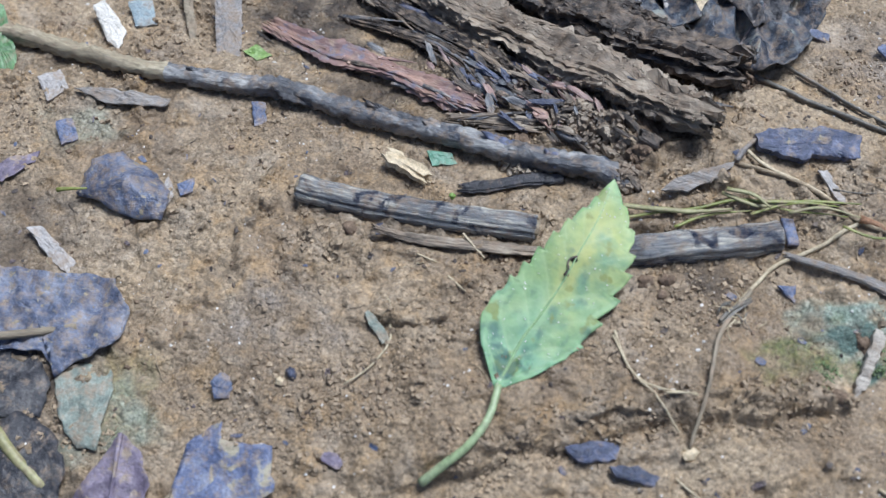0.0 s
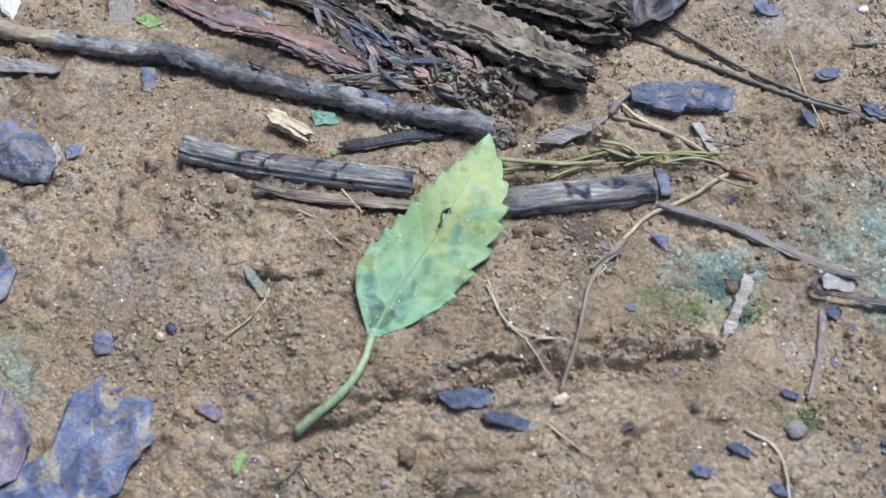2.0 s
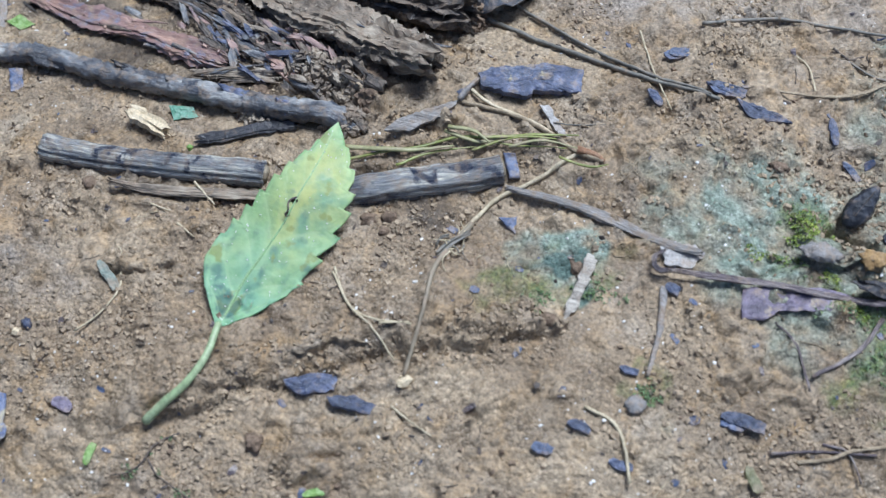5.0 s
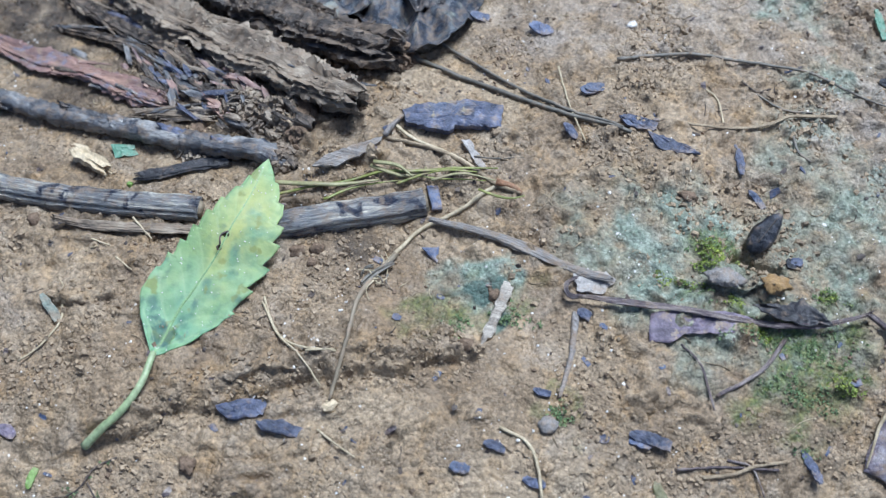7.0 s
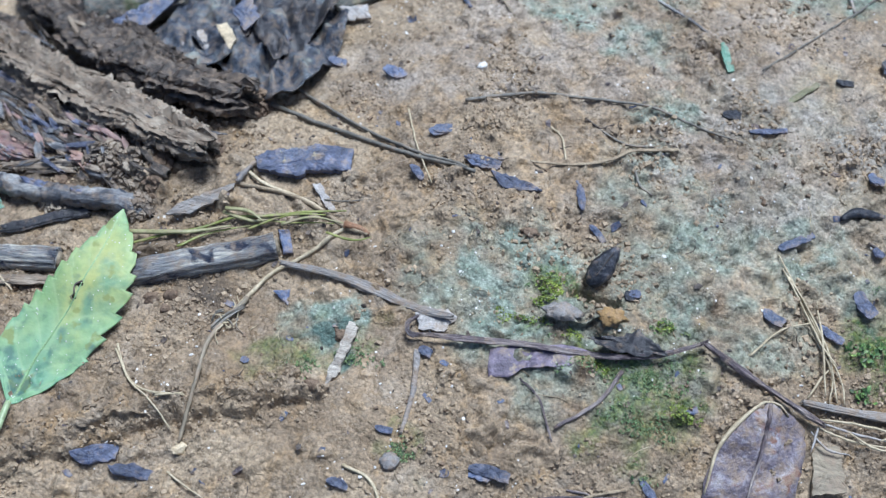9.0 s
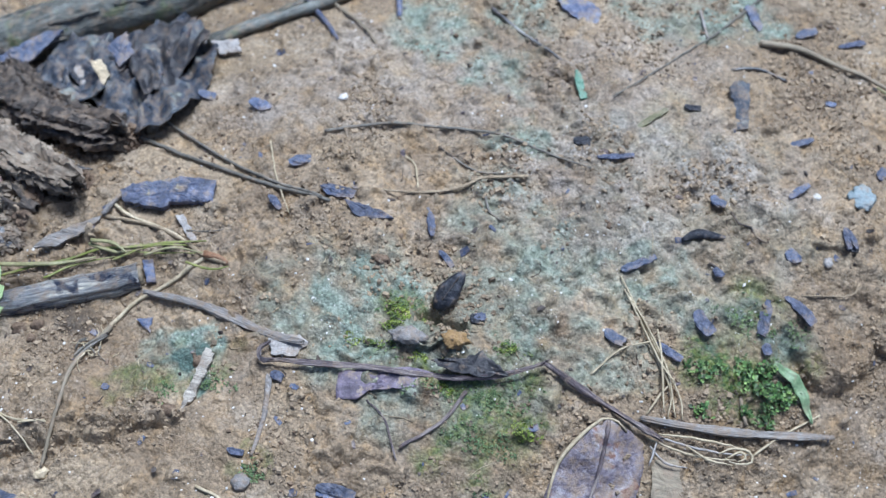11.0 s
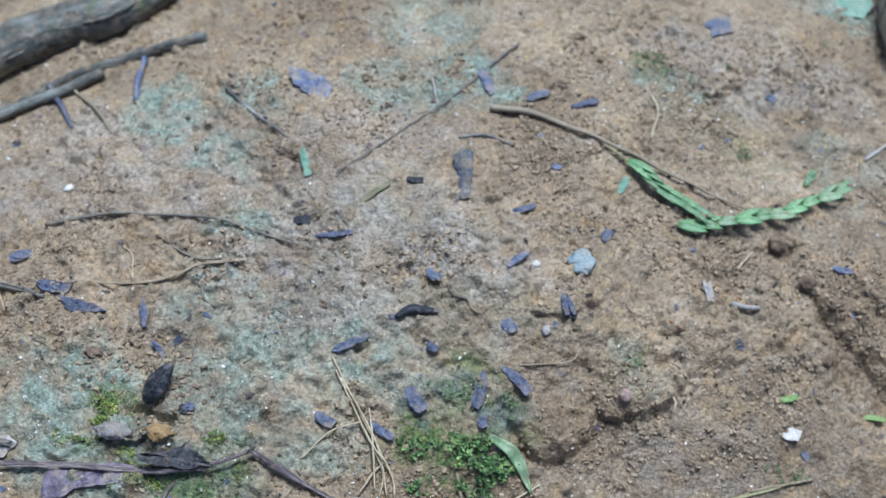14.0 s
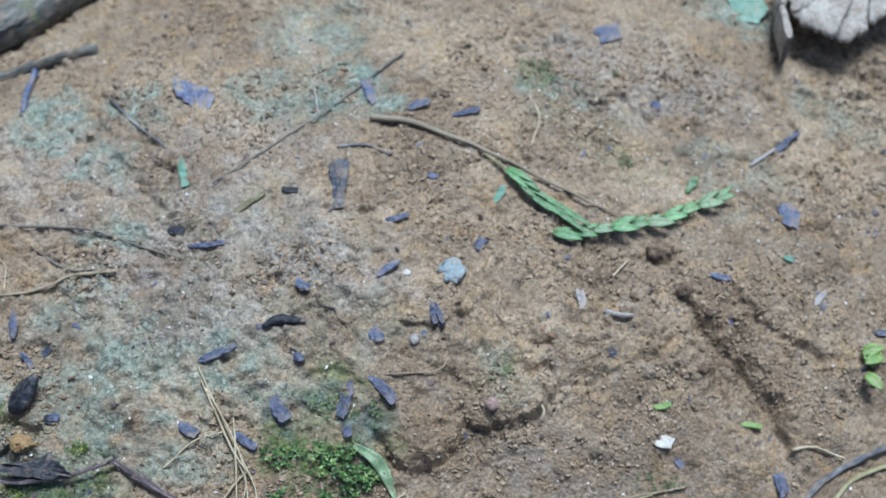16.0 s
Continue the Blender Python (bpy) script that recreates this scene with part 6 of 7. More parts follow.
# bundle of straw fibres
ft = thing("fibre_bundle", (101.0, 29.8, float(ground(101.0, 29.8))), "straw-coloured dry fibre bundle on clay", "fibres")
for k, pts in enumerate((
    [(92.5, 42.8), (97.3, 36.4), (100.7, 32.1), (103.6, 28.2), (104.3, 25.6)], [(93.3, 41.1), (99.2, 33.0), (102.1, 28.9), (102.3, 25.2)], [(94.2, 40.1), (98.3, 35.4), (101.3, 31.1), (103.3, 25.5)],
    [(99.4, 25.0), (101.0, 28.6), (102.1, 30.2)], [(98.8, 36.8), (100.1, 32.4), (101.6, 25.9)], [(96.7, 36.4), (99.7, 32.4), (102.4, 29.8)],
)):
    line = lay(pts, 0.35 + 0.1 * k, 0.8, 0.03, k)
    part("fibre", Shape().tube(line, taper(len(line), 0.12, 0.09, 0.19), 6), M_STRAW, ft)
# frayed stalk end
fr = thing("frayed_stalk", (107.0, 23.0, float(ground(107.0, 23.0))), "frayed straw stalk with curled fibres", "stalk")
for k, pts in enumerate((
    [(99.4, 22.7), (105.5, 22.5), (110.1, 22.9), (114.8, 23.8)], [(100.1, 22.1), (104.9, 21.5), (108.7, 21.8), (112.5, 22.5)], [(101.5, 23.0), (107.6, 23.8), (113.0, 24.2), (114.8, 23.2)], [(100.7, 21.2), (103.0, 19.5), (106.1, 19.5)],
    [(110.1, 22.7), (111.9, 23.9), (114.2, 24.1), (114.7, 22.7), (112.6, 22.0), (111.1, 22.5)], [(111.4, 22.5), (113.1, 23.8), (113.8, 23.1), (112.9, 22.4)], [(101.4, 21.7), (101.2, 19.9), (100.9, 18.3)], [(105.5, 22.4), (108.8, 21.3), (112.0, 21.5)],
)):
    line = lay(pts, 0.6 + 0.12 * k, 0.6, 0.05, k)
    part("fibre", Shape().tube(line, taper(len(line), 0.12, 0.08, 0.2), 6, 0.08), M_STRAW if k % 3 else M_PALEGREY, fr)

# grass blade by the moss
gl = smooth_line([(115.5, 36.4), (117.7, 35.9), (119.8, 34.5), (121.3, 32.4), (122.5, 30.5)], 0.6)
rows_ = []
for k, p in enumerate(gl):
    a, b = gl[max(0, k - 1)], gl[min(len(gl) - 1, k + 1)]
    d = np.array([b[0] - a[0], b[1] - a[1]])
    d = np.array([-d[1], d[0]]) / max(1e-6, np.hypot(*d))
    w = 0.75 * math.sin(math.pi * min(1, 0.12 + 0.88 * k / (len(gl) - 1))) + 0.12
    z = surf(p[0], p[1]) + 1.3 - 0.9 * k / len(gl)
    rows_.append([(p[0] + d[0] * w * f, p[1] + d[1] * w * f, z + 0.25 * f * f) for f in (-1, -0.5, 0, 0.5, 1)])
solo("fallen_grass", Shape().sheet(rows_, 0.12), M_GRASSPALE, "pale green grass blade beside moss", "grass")


# ---- the green sprig with paired leaflets ----
def leaflet(a, d, length, wide, rise, seed):
    """A small pointed leaf from a along d, slightly folded."""
    rnd = random.Random(seed)
    d = Vector((d[0], d[1], 0)).normalized()
    n = Vector((-d.y, d.x, 0))
    rows = []
    for k in range(7):
        s = k / 6
        w = wide * (math.sin(math.pi * (0.06 + 0.94 * s) ** 0.8) * 0.5 + 0.02)
        c = Vector(a) + d * length * s + Vector((0, 0, rise * s + 0.25 * math.sin(math.pi * s)))
        rows.append([c + n * w * f + Vector((0, 0, 0.35 * abs(f) * w)) for f in (-1, -0.5, 0, 0.5, 1)])
    return Shape().sheet(rows, 0.1)


sprig = thing("green_sprig", (135.7, 82.3, surf(135.7, 82.3)), "wilted green sprig with paired leaflets on a brown stem", "sprig")
main = lay([(107.4, 88.7), (114.7, 88.7), (121.9, 87.2), (127.3, 85.6), (134.6, 83.5), (141.9, 81.1), (148.4, 79.5)], 0.45, 0.7, 0, 1)
part("stem", Shape().tube(main, taper(len(main), 0.55, 0.16, 0.30), 8, 0.06, 0.05, 2), M_PALETWIG, sprig)
fold = lay([(126.0, 85.3), (130.2, 83.1), (134.0, 80.3), (137.5, 78.5), (140.0, 77.1)], 0.7, 0.7, 0, 2)
f_stem = part("side_stem", Shape().tube(fold, 0.2, 6), M_GRASSDRY, sprig)
for k in range(len(fold) // 4, len(fold) - 2, 2):
    a, b = Vector(fold[k]), Vector(fold[min(k + 2, len(fold) - 1)])
    d = (b - a).normalized()
    n = Vector((-d.y, d.x, 0))
    for side in (-1, 1):
        q = d * 1.0 + n * side * 0.10
        part("leaflet", leaflet(a + n * side * 0.25 + Vector((0, 0, 0.1)), q, 5.0, 0.95, 0.5, k + side), M_FERN, f_stem)
tip = lay([(137.3, 74.1), (145.0, 76.2), (150.9, 78.9), (157.7, 83.2), (162.2, 86.5)], 0.6, 0.7, 0, 3)
t_stem = part("side_stem", Shape().tube(tip, 0.2, 6), M_GRASSDRY, sprig)
for k in range(1, len(tip) - 1, 4):
    a, b = Vector(tip[k]), Vector(tip[min(k + 2, len(tip) - 1)])
    d = (b - a).normalized()
    n = Vector((-d.y, d.x, 0))
    for side, spread_, wide in ((-1, 0.30, 1.45), (1, 0.12, 0.9)):
        vary = ((k * 7 + side * 3) % 5) / 5
        q = d * 1.0 + n * side * (spread_ * (0.6 + 0.8 * vary))
        part("leaflet", leaflet(a + n * side * 0.15 + Vector((0, 0, -0.15 * side)), q, 3.2 + 1.7 * vary, wide * (0.8 + 0.4 * vary), 0.1 + 0.5 * vary * (side > 0), k + side), (M_FERN, M_GRASSPALE)[(k // 4) % 3 == 2], t_stem)

# ---- stones, seeds, lumps ----
STONES = [
    ([(72.3, 27.6)][0], (1.7, 1.2, 0.7), M_OCHRE, "orange-brown clay lump beside a husk", "clod"), ([(66.0, 26.9)][0], (2.1, 1.2, 0.8), M_GREYSTEM, "grey clay lump among moss", "clod"),
    ([(124.6, 64.0)][0], (2.1, 1.6, 0.45), M_PEBBLE, "rounded blue-grey pebble in clay", "pebble"), ([(118.2, 62.4)][0], (0.6, 0.6, 0.45), M_WHITE, "tiny white stone", "pebble"),
    ([(133.4, 45.7)][0], (1.0, 0.9, 0.8), M_PINK, "small pink stone in the ledge", "pebble"), ([(154.1, 75.8)][0], (2.0, 1.6, 1.5), M_CLOD, "rust-brown crumbly lump", "clod"),
    ([(47.8, 63.4)][0], (0.8, 0.6, 0.5), M_QUARTZ, "small white stone", "pebble"), ([(-12.1, 23.7)][0], (0.45, 0.4, 0.4), M_BRIGHT, "tiny yellow seed", "seed"),
    ([(-22.5, 15.7)][0], (1.1, 1.0, 0.9), M_CLOD, "small brown lump by the cane", "clod"),
    ([(37.5, 10.9)][0], (1.0, 0.9, 0.8), M_CLOD, "small brown clay lump", "clod"),
]
STONES += [
    ([(15.6, 19.5)][0], (1.0, 0.9, 1.0), M_CLOD, "dark clay lump under a cane", "clod"), ([(13.1, 18.5)][0], (1.3, 0.9, 0.8), M_CLOD, "dark clay lump under a cane", "clod"), ([(15.4, 17.4)][0], (0.7, 0.8, 0.6), M_CLOD, "small dark clay lump", "clod"),
    ([(121.0, 52.9)][0], (0.8, 0.7, 0.4), M_PALEGREY, "small pale stone", "pebble"), ([(49.3, 3.7)][0], (1.2, 1.1, 0.5), M_GREYSTEM, "grey stone with moss", "pebble"),
    ([(-23.0, -4.2)][0], (0.75, 0.6, 0.6), M_SLATE, "small dark stone", "pebble"), ([(-24.0, -5.4)][0], (0.6, 0.5, 0.4), M_CREAM, "tiny cream chip", "wood chip"),
    ([(59.8, 37.8)][0], (1.2, 0.9, 0.5), M_CLOD, "dark brown crumb of humus", "clod"),
    ([(158.8, 70.8)][0], (1.7, 1.2, 0.8), M_CLOD, "rust-brown crumbly lump in the gully", "clod"), ([(163.0, 67.7)][0], (1.5, 1.1, 0.7), M_CLOD, "rust-brown crumbly lump in the gully", "clod"),
]
STONES += [
    ([(166.7, 61.3)][0], (1.6, 1.0, 0.7), M_CLOD, "rust-brown crumbly lump in the gully", "clod"), ([(39.4, 18.7)][0], (1.6, 1.1, 0.6), M_CLOD, "brown crumbly lump on the bank", "clod"),
    ([(8.3, -11.2)][0], (1.2, 1.0, 0.7), M_CLOD, "brown crumbly lump below the ledge", "clod"), ([(162.7, 59.4)][0], (1.1, 1.0, 0.8), M_CLOD, "brown clay lump", "clod"),
]
for (x, y), r, mat, label, cat in STONES:
    solo("stone" if cat == "pebble" else cat.replace(" ", "_"), Shape().rock((x, y, surf(x, y) + r[2] * (-0.25 if cat == "clod" else 0.45)), r, int(x * 13) % 89, 0.55 if cat == "clod" else 0.45, x, 26 if r[0] > 1.4 else 18), mat, label, cat)

sx, sy = 70.2, 35.3
d1 = [(68.9, 32.0), (71.4, 37.4)]
line = [(d1[0][0] + (d1[1][0] - d1[0][0]) * s, d1[0][1] + (d1[1][1] - d1[0][1]) * s, surf(sx, sy) + 0.3 + 2.0 * s) for s in np.linspace(0, 1, 12)]
pod = thing("seed_husk", (sx, sy, surf(sx, sy)), "glossy black split seed husk by a hole", "seed husk")
shell = part("shell", Shape().tube(line, [0.6, 1.05, 1.3, 1.5, 1.6, 1.6, 1.5, 1.4, 1.2, 1.0, 0.75, 0.35], 8, 0.08, 0.14, 3, 0.6), M_SEED, pod)
part("seam", Shape().tube([(p[0], p[1], p[2] + 0.95) for p in line[2:10]], 0.07, 6), M_SPECK, shell)
q1 = [(100.0, 50.2), (102.0, 51.7), (105.8, 52.1)]
line = lay(q1, 0.45, 0.45, 0, 4)
solo("seed_husk", Shape().tube(line, [0.22 + 0.5 * math.sin(math.pi * min(1, 0.08 + 1.0 * k / len(line))) for k in range(len(line))], 12, 0.05, 0.06, 5, 0.7), M_SEED, "dark pointed seed husk on clay", "seed husk")

# ---- scattered flakes and splinters ----
OUTLINES = [
    ([(20.9, 40.9), (22.3, 42.2), (26.0, 43.6), (28.3, 44.9), (33.6, 45.4), (34.2, 42.2), (31.0, 41.4), (28.6, 40.9), (27.7, 39.6), (22.0, 39.2)], M_SLATE, "dark purple-grey layered bark flake on clay", 1.3, 0.9),
    ([(22.6, 41.6), (25.6, 43.5), (28.5, 44.6), (30.8, 44.4), (29.8, 42.6), (26.6, 41.6), (24.4, 40.4)], M_DEAD, "grey upper layer of a bark flake", 0.5, 3.0),
    ([(11.7, 29.7), (12.9, 31.6), (15.6, 33.9), (19.6, 36.9), (18.3, 34.0), (15.1, 30.8)], M_GREYWOOD, "curled narrow grey-brown leaf strip", 0.4, 0.9),
    ([(29.5, 39.0), (30.5, 39.4), (34.0, 35.7), (32.9, 35.4)], M_PALEGREY, "pale flat strip of grass", 0.3, 0.3),
    ([(47.8, 23.1), (51.8, 24.5), (53.2, 23.7), (52.0, 21.3), (48.7, 20.9)], M_PALEGREY, "pale papery flake on a stick", 0.3, 0.5),
    ([(28.4, 23.4), (30.6, 24.2), (30.8, 21.9)], M_BLUE, "dark blue triangular chip", 0.4, 0.1),
    ([(9.6, -3.7), (13.0, -1.8), (15.3, -1.3), (15.5, -3.2), (12.2, -4.8), (10.5, -4.5)], M_SLATE, "dark slaty chip below the ledge", 0.9, 0.1),
]
OUTLINES += [
    ([(14.9, -4.3), (18.0, -3.2), (21.2, -3.8), (20.7, -5.0), (17.9, -5.1), (16.0, -5.3)], M_SLATE, "dark slaty chip on clay", 0.7, 0.1),
    ([(52.8, 45.0), (55.8, 44.8), (58.0, 44.7), (60.1, 43.7), (57.6, 43.2), (54.9, 43.0)], M_SLATE, "dark wet leaf scrap", 0.4, 0.2),
    ([(48.7, 46.8), (54.0, 47.1), (53.6, 45.7), (50.0, 45.6)], M_BLUE, "blue-grey wet leaf scrap", 0.4, 0.2),
    ([(103.4, 77.6), (104.2, 79.1), (106.4, 79.0), (106.7, 75.6), (107.0, 71.2), (105.5, 70.8), (104.6, 74.4)], M_CRUMPLE, "dark blue-grey bent flake", 0.5, 0.2),
    ([(74.9, 90.8), (81.2, 89.7), (82.7, 88.1), (82.0, 84.6), (79.0, 86.5), (76.6, 87.7)], M_DEADBLUE, "flat blue-purple leaf scrap", 0.3, 0.3),
    ([(156.6, 46.8), (158.5, 48.1), (160.0, 47.8), (159.5, 46.2), (157.3, 46.2)], M_WHITE, "white shell-like flake", 0.4, 0.2),
]
OUTLINES += [
    ([(102.3, 13.3), (101.4, 20.1), (104.8, 20.6), (106.5, 14.8)], M_PALETWIG, "flat brown bark chip by a stem", 0.6, 0.3),
    ([(171.5, 88.1), (173.2, 88.9), (175.5, 87.2), (175.0, 84.5), (172.9, 85.0)], M_BLUE, "dark blue-grey flake", 0.5, 0.2),
    ([(170.2, 98.8), (174.2, 103.3), (174.7, 102.5), (171.6, 98.3)], M_SLATE, "dark narrow flake", 0.4, 0.2),
    ([(175.0, 46.4), (176.6, 47.1), (177.7, 44.3), (176.4, 43.2)], M_SLATE, "dark wet flake by a twig", 0.5, 0.2),
    ([(139.6, 115.3), (142.9, 116.9), (144.2, 114.0), (140.8, 112.4)], M_BLUE, "blue-grey flake", 0.4, 0.2),
    ([(104.3, 95.1), (106.0, 95.8), (107.4, 92.9), (106.0, 92.2)], M_BLUE, "small blue-grey flake", 0.4, 0.2),
]
OUTLINES += [
    ([(160.3, 131.6), (165.8, 132.5), (168.3, 127.8), (166.7, 124.7), (162.7, 124.9)], M_TEAL, "teal leaf piece", 0.3, 0.4),
    ([(59.1, 5.8), (63.4, 5.8), (61.7, 3.9), (59.2, 4.1)], M_BLUE, "dark blue wet flake", 0.4, 0.1),
]
for k, (pts, mat, label, th, lift) in enumerate(OUTLINES):
    solo("debris_flake", flake_shape(pts, th * 0.7, lift * 0.6, seed=200 + k, step=0.5, amount=0.16), mat, label, "flake", "flakes on the clay", smooth=False)
DASH_A = [
    ([(113.4, 45.2), (113.0, 39.7)], 1.7, M_SLATE), ([(114.0, 39.1), (114.6, 37.5)], 1.3, M_SLATE), ([(115.8, 46.5), (120.1, 43.2)], 1.5, M_SLATE), ([(103.5, 40.7), (106.2, 37.8)], 2.0, M_SLATE),
    ([(99.0, 35.1), (102.8, 33.4)], 1.2, M_SLATE), ([(91.7, 34.8), (94.6, 33.6)], 1.6, M_BLUE), ([(92.4, 43.8), (96.7, 47.0)], 1.2, M_BLUE), ([(114.2, 61.0), (116.7, 63.8)], 1.1, M_BLUE),
    ([(115.2, 53.2), (116.8, 51.4)], 1.4, M_BLUE), ([(105.0, 47.4), (106.6, 46.7)], 1.2, M_SLATE), ([(64.8, 46.0), (65.9, 42.4)], 1.1, M_SLATE), ([(67.3, 40.8), (69.6, 38.8)], 0.9, M_BLUE),
    ([(74.0, 32.1), (75.5, 32.4)], 1.2, M_SLATE), ([(103.1, 58.2), (104.6, 56.9)], 1.3, M_BLUE), ([(113.3, 70.1), (116.8, 71.9)], 1.0, M_BLUE), ([(43.6, 50.8), (46.1, 51.7)], 1.4, M_BLUE),
]
DASH_B = [
    ([(34.2, 60.9), (37.4, 60.3)], 1.7, M_BLUE), ([(82.3, 63.3), (84.8, 63.4)], 1.3, M_SEED), ([(122.9, 58.5), (124.7, 55.6)], 0.8, M_SLATE), ([(143.6, 65.9), (144.2, 62.7)], 0.9, M_PALEGREY),
    ([(80.7, 76.0), (82.6, 71.4)], 1.2, M_TEAL), ([(128.7, 77.5), (129.6, 80.5)], 1.2, M_TEAL), ([(-9.7, -18.8), (-9.6, -16.1)], 0.9, M_BRIGHT), ([(15.6, -15.7), (17.9, -14.7)], 0.9, M_BRIGHT),
    ([(-17.0, 5.1), (-13.6, 2.3)], 1.2, M_LICHEN), ([(39.1, -3.9), (41.6, -3.7)], 1.4, M_BLUE), ([(156.2, 51.6), (158.7, 52.6)], 0.9, M_BRIGHT), ([(169.7, 52.9), (172.8, 53.1)], 0.9, M_BRIGHT),
    ([(157.4, 86.5), (158.7, 89.7)], 1.2, M_FERN), ([(142.7, 65.9), (144.0, 62.7)], 0.9, M_PALEGREY), ([(127.5, 68.7), (128.3, 70.8)], 1.4, M_BLUE), ([(91.1, 67.6), (94.9, 71.7)], 0.9, M_OLIVE),
]
DASH_C = [
    ([(97.3, 72.8), (99.8, 72.9)], 0.9, M_SEED), ([(112.8, 91.4), (115.8, 93.3)], 1.4, M_BLUE), ([(119.7, 91.9), (123.8, 93.7)], 0.9, M_SLATE), ([(139.4, 114.5), (143.3, 115.4)], 1.8, M_BLUE),
    ([(122.6, 58.5), (123.7, 55.4)], 0.8, M_SLATE), ([(123.1, 55.7), (125.0, 55.7)], 0.7, M_SEED), ([(114.7, 52.6), (116.9, 51.8)], 1.5, M_BLUE), ([(86.2, 60.9), (91.4, 62.4)], 0.8, M_SLATE),
    ([(83.3, 63.8), (84.7, 63.5)], 1.2, M_SEED), ([(103.1, 57.4), (105.2, 57.2)], 1.2, M_BLUE), ([(118.2, 79.4), (119.7, 79.4)], 0.8, M_BLUE), ([(43.1, 50.4), (45.9, 51.8)], 1.5, M_BLUE),
    ([(33.9, 60.6), (37.2, 60.6)], 1.3, M_BLUE), ([(42.0, 44.0), (44.1, 42.3)], 1.2, M_SLATE), ([(49.2, 46.7), (53.9, 46.5)], 1.3, M_SLATE), ([(25.4, 61.9), (28.2, 61.6)], 1.4, M_BLUE),
]
DASH_D = [
    ([(-16.3, -12.5), (-13.7, -13.0)], 1.6, M_PURPLE), ([(-31.6, -7.0), (-29.2, -8.1)], 1.5, M_BLUE), ([(42.3, -0.3), (45.1, -0.7)], 1.2, M_SLATE), ([(58.9, 5.2), (64.2, 5.0)], 1.6, M_SLATE),
    ([(80.1, 9.6), (83.2, 6.2)], 1.2, M_SLATE), ([(63.5, 1.0), (65.6, -1.7)], 1.3, M_OLIVE), ([(48.0, -3.2), (50.8, -3.3)], 1.2, M_SLATE), ([(46.5, 7.4), (48.7, 7.3)], 0.9, M_SLATE),
    ([(49.4, 18.4), (51.2, 17.9)], 1.3, M_SLATE), ([(73.5, 32.1), (75.0, 32.0)], 1.3, M_SEED), ([(173.3, 79.3), (174.9, 79.1)], 1.0, M_TEAL), ([(162.3, 73.5), (165.4, 73.4)], 1.0, M_BLUE),
    ([(150.1, 101.5), (151.6, 100.7)], 1.2, M_SLATE), ([(104.6, 95.6), (107.3, 91.5)], 1.3, M_BLUE), ([(188.3, 70.8), (190.3, 70.8)], 1.0, M_BLUE), ([(178.8, 72.7), (180.3, 75.4)], 1.0, M_PALEGREY),
]
NAMES = {M_SLATE.name: "dark wet leaf splinter on clay", M_BLUE.name: "blue-grey wet leaf splinter on clay", M_SEED.name: "tiny black husk bit", M_PALEGREY.name: "pale grey grass bit",
         M_TEAL.name: "teal leaf scrap on clay", M_BRIGHT.name: "bright green leaf scrap on clay", M_FERN.name: "small loose green leaflet", M_OLIVE.name: "olive-brown leaf scrap", M_PURPLE.name: "purple leaf scrap on clay", M_LICHEN.name: "grey-green leaf strip on clay"}
for k, (pts, w, mat) in enumerate(DASH_A + DASH_B + DASH_C + DASH_D):
    solo("leaf_splinter", flake_shape(dash_outline(pts[0], pts[1], w, 300 + k), 0.2, 0.25, seed=300 + k, step=0.35, amount=0.10), mat, NAMES[mat.name], "leaf scrap", "scraps on the clay", smooth=False)

# ---- pale bark shelf over a hollow, at the far edge ----
shelf = thing("bark_shelf", (180.4, 126.5, float(ground(180.4, 126.5))), "pale peeling bark arched over a dark hollow", "bark")
top = ragged([(169.0, 132.2), (171.2, 123.9), (173.2, 121.4), (176.4, 120.6), (180.2, 119.4), (183.0, 121.6), (186.7, 126.2), (195.3, 133.5), (199.7, 150.8), (171.8, 146.4)], 0.5, 0.45, 3)
zs = float(ground(180.4, 126.5)) + 9.0
part("roof", Shape().plate(top, lambda x, y, r: zs + 0.4 * noise.noise(Vector((x * 0.25, y * 0.25, 1))) + 0.25 * noise.noise(Vector((x * 0.9, y * 0.9, 1))) - 0.4 * r ** 3, 0.9, 12), M_SHELF, shelf)
foot = [(171.2, 116.7), (169.5, 123.8), (169.6, 130.5)]
for a in (0, 1):
    p, q = foot[a], foot[a + 1]
    part("foot", wood_slab([(p[0], p[1]), ((p[0] + q[0]) / 2, (p[1] + q[1]) / 2), (q[0], q[1])], 2.0, 8.0, 60 + a, 0.6, 0.12, 0.5, lift=0.6), M_SHELF, shelf, "pale bark edge standing on the clay")

# ---- small plant at the gully ----
pl = [(186.4, 66.7), (188.3, 64.9), (189.4, 66.8), (187.1, 63.4)]
plant = thing("seedling", (*pl[1], surf(*pl[1])), "small bright green seedling at the gully", "seedling")
for k, (x, y) in enumerate(pl):
    a = k * 1.7 + 0.4
    part("stem", Shape().tube([(pl[1][0], pl[1][1], surf(*pl[1]) - 0.1), (x, y, surf(x, y) + 1.2)], 0.15, 5), M_GRASS, plant)
    part("leaf", leaflet((x, y, surf(x, y) + 1.2), (math.cos(a), math.sin(a)), 3.4, 1.9, 0.5, k), M_BRIGHT, plant)


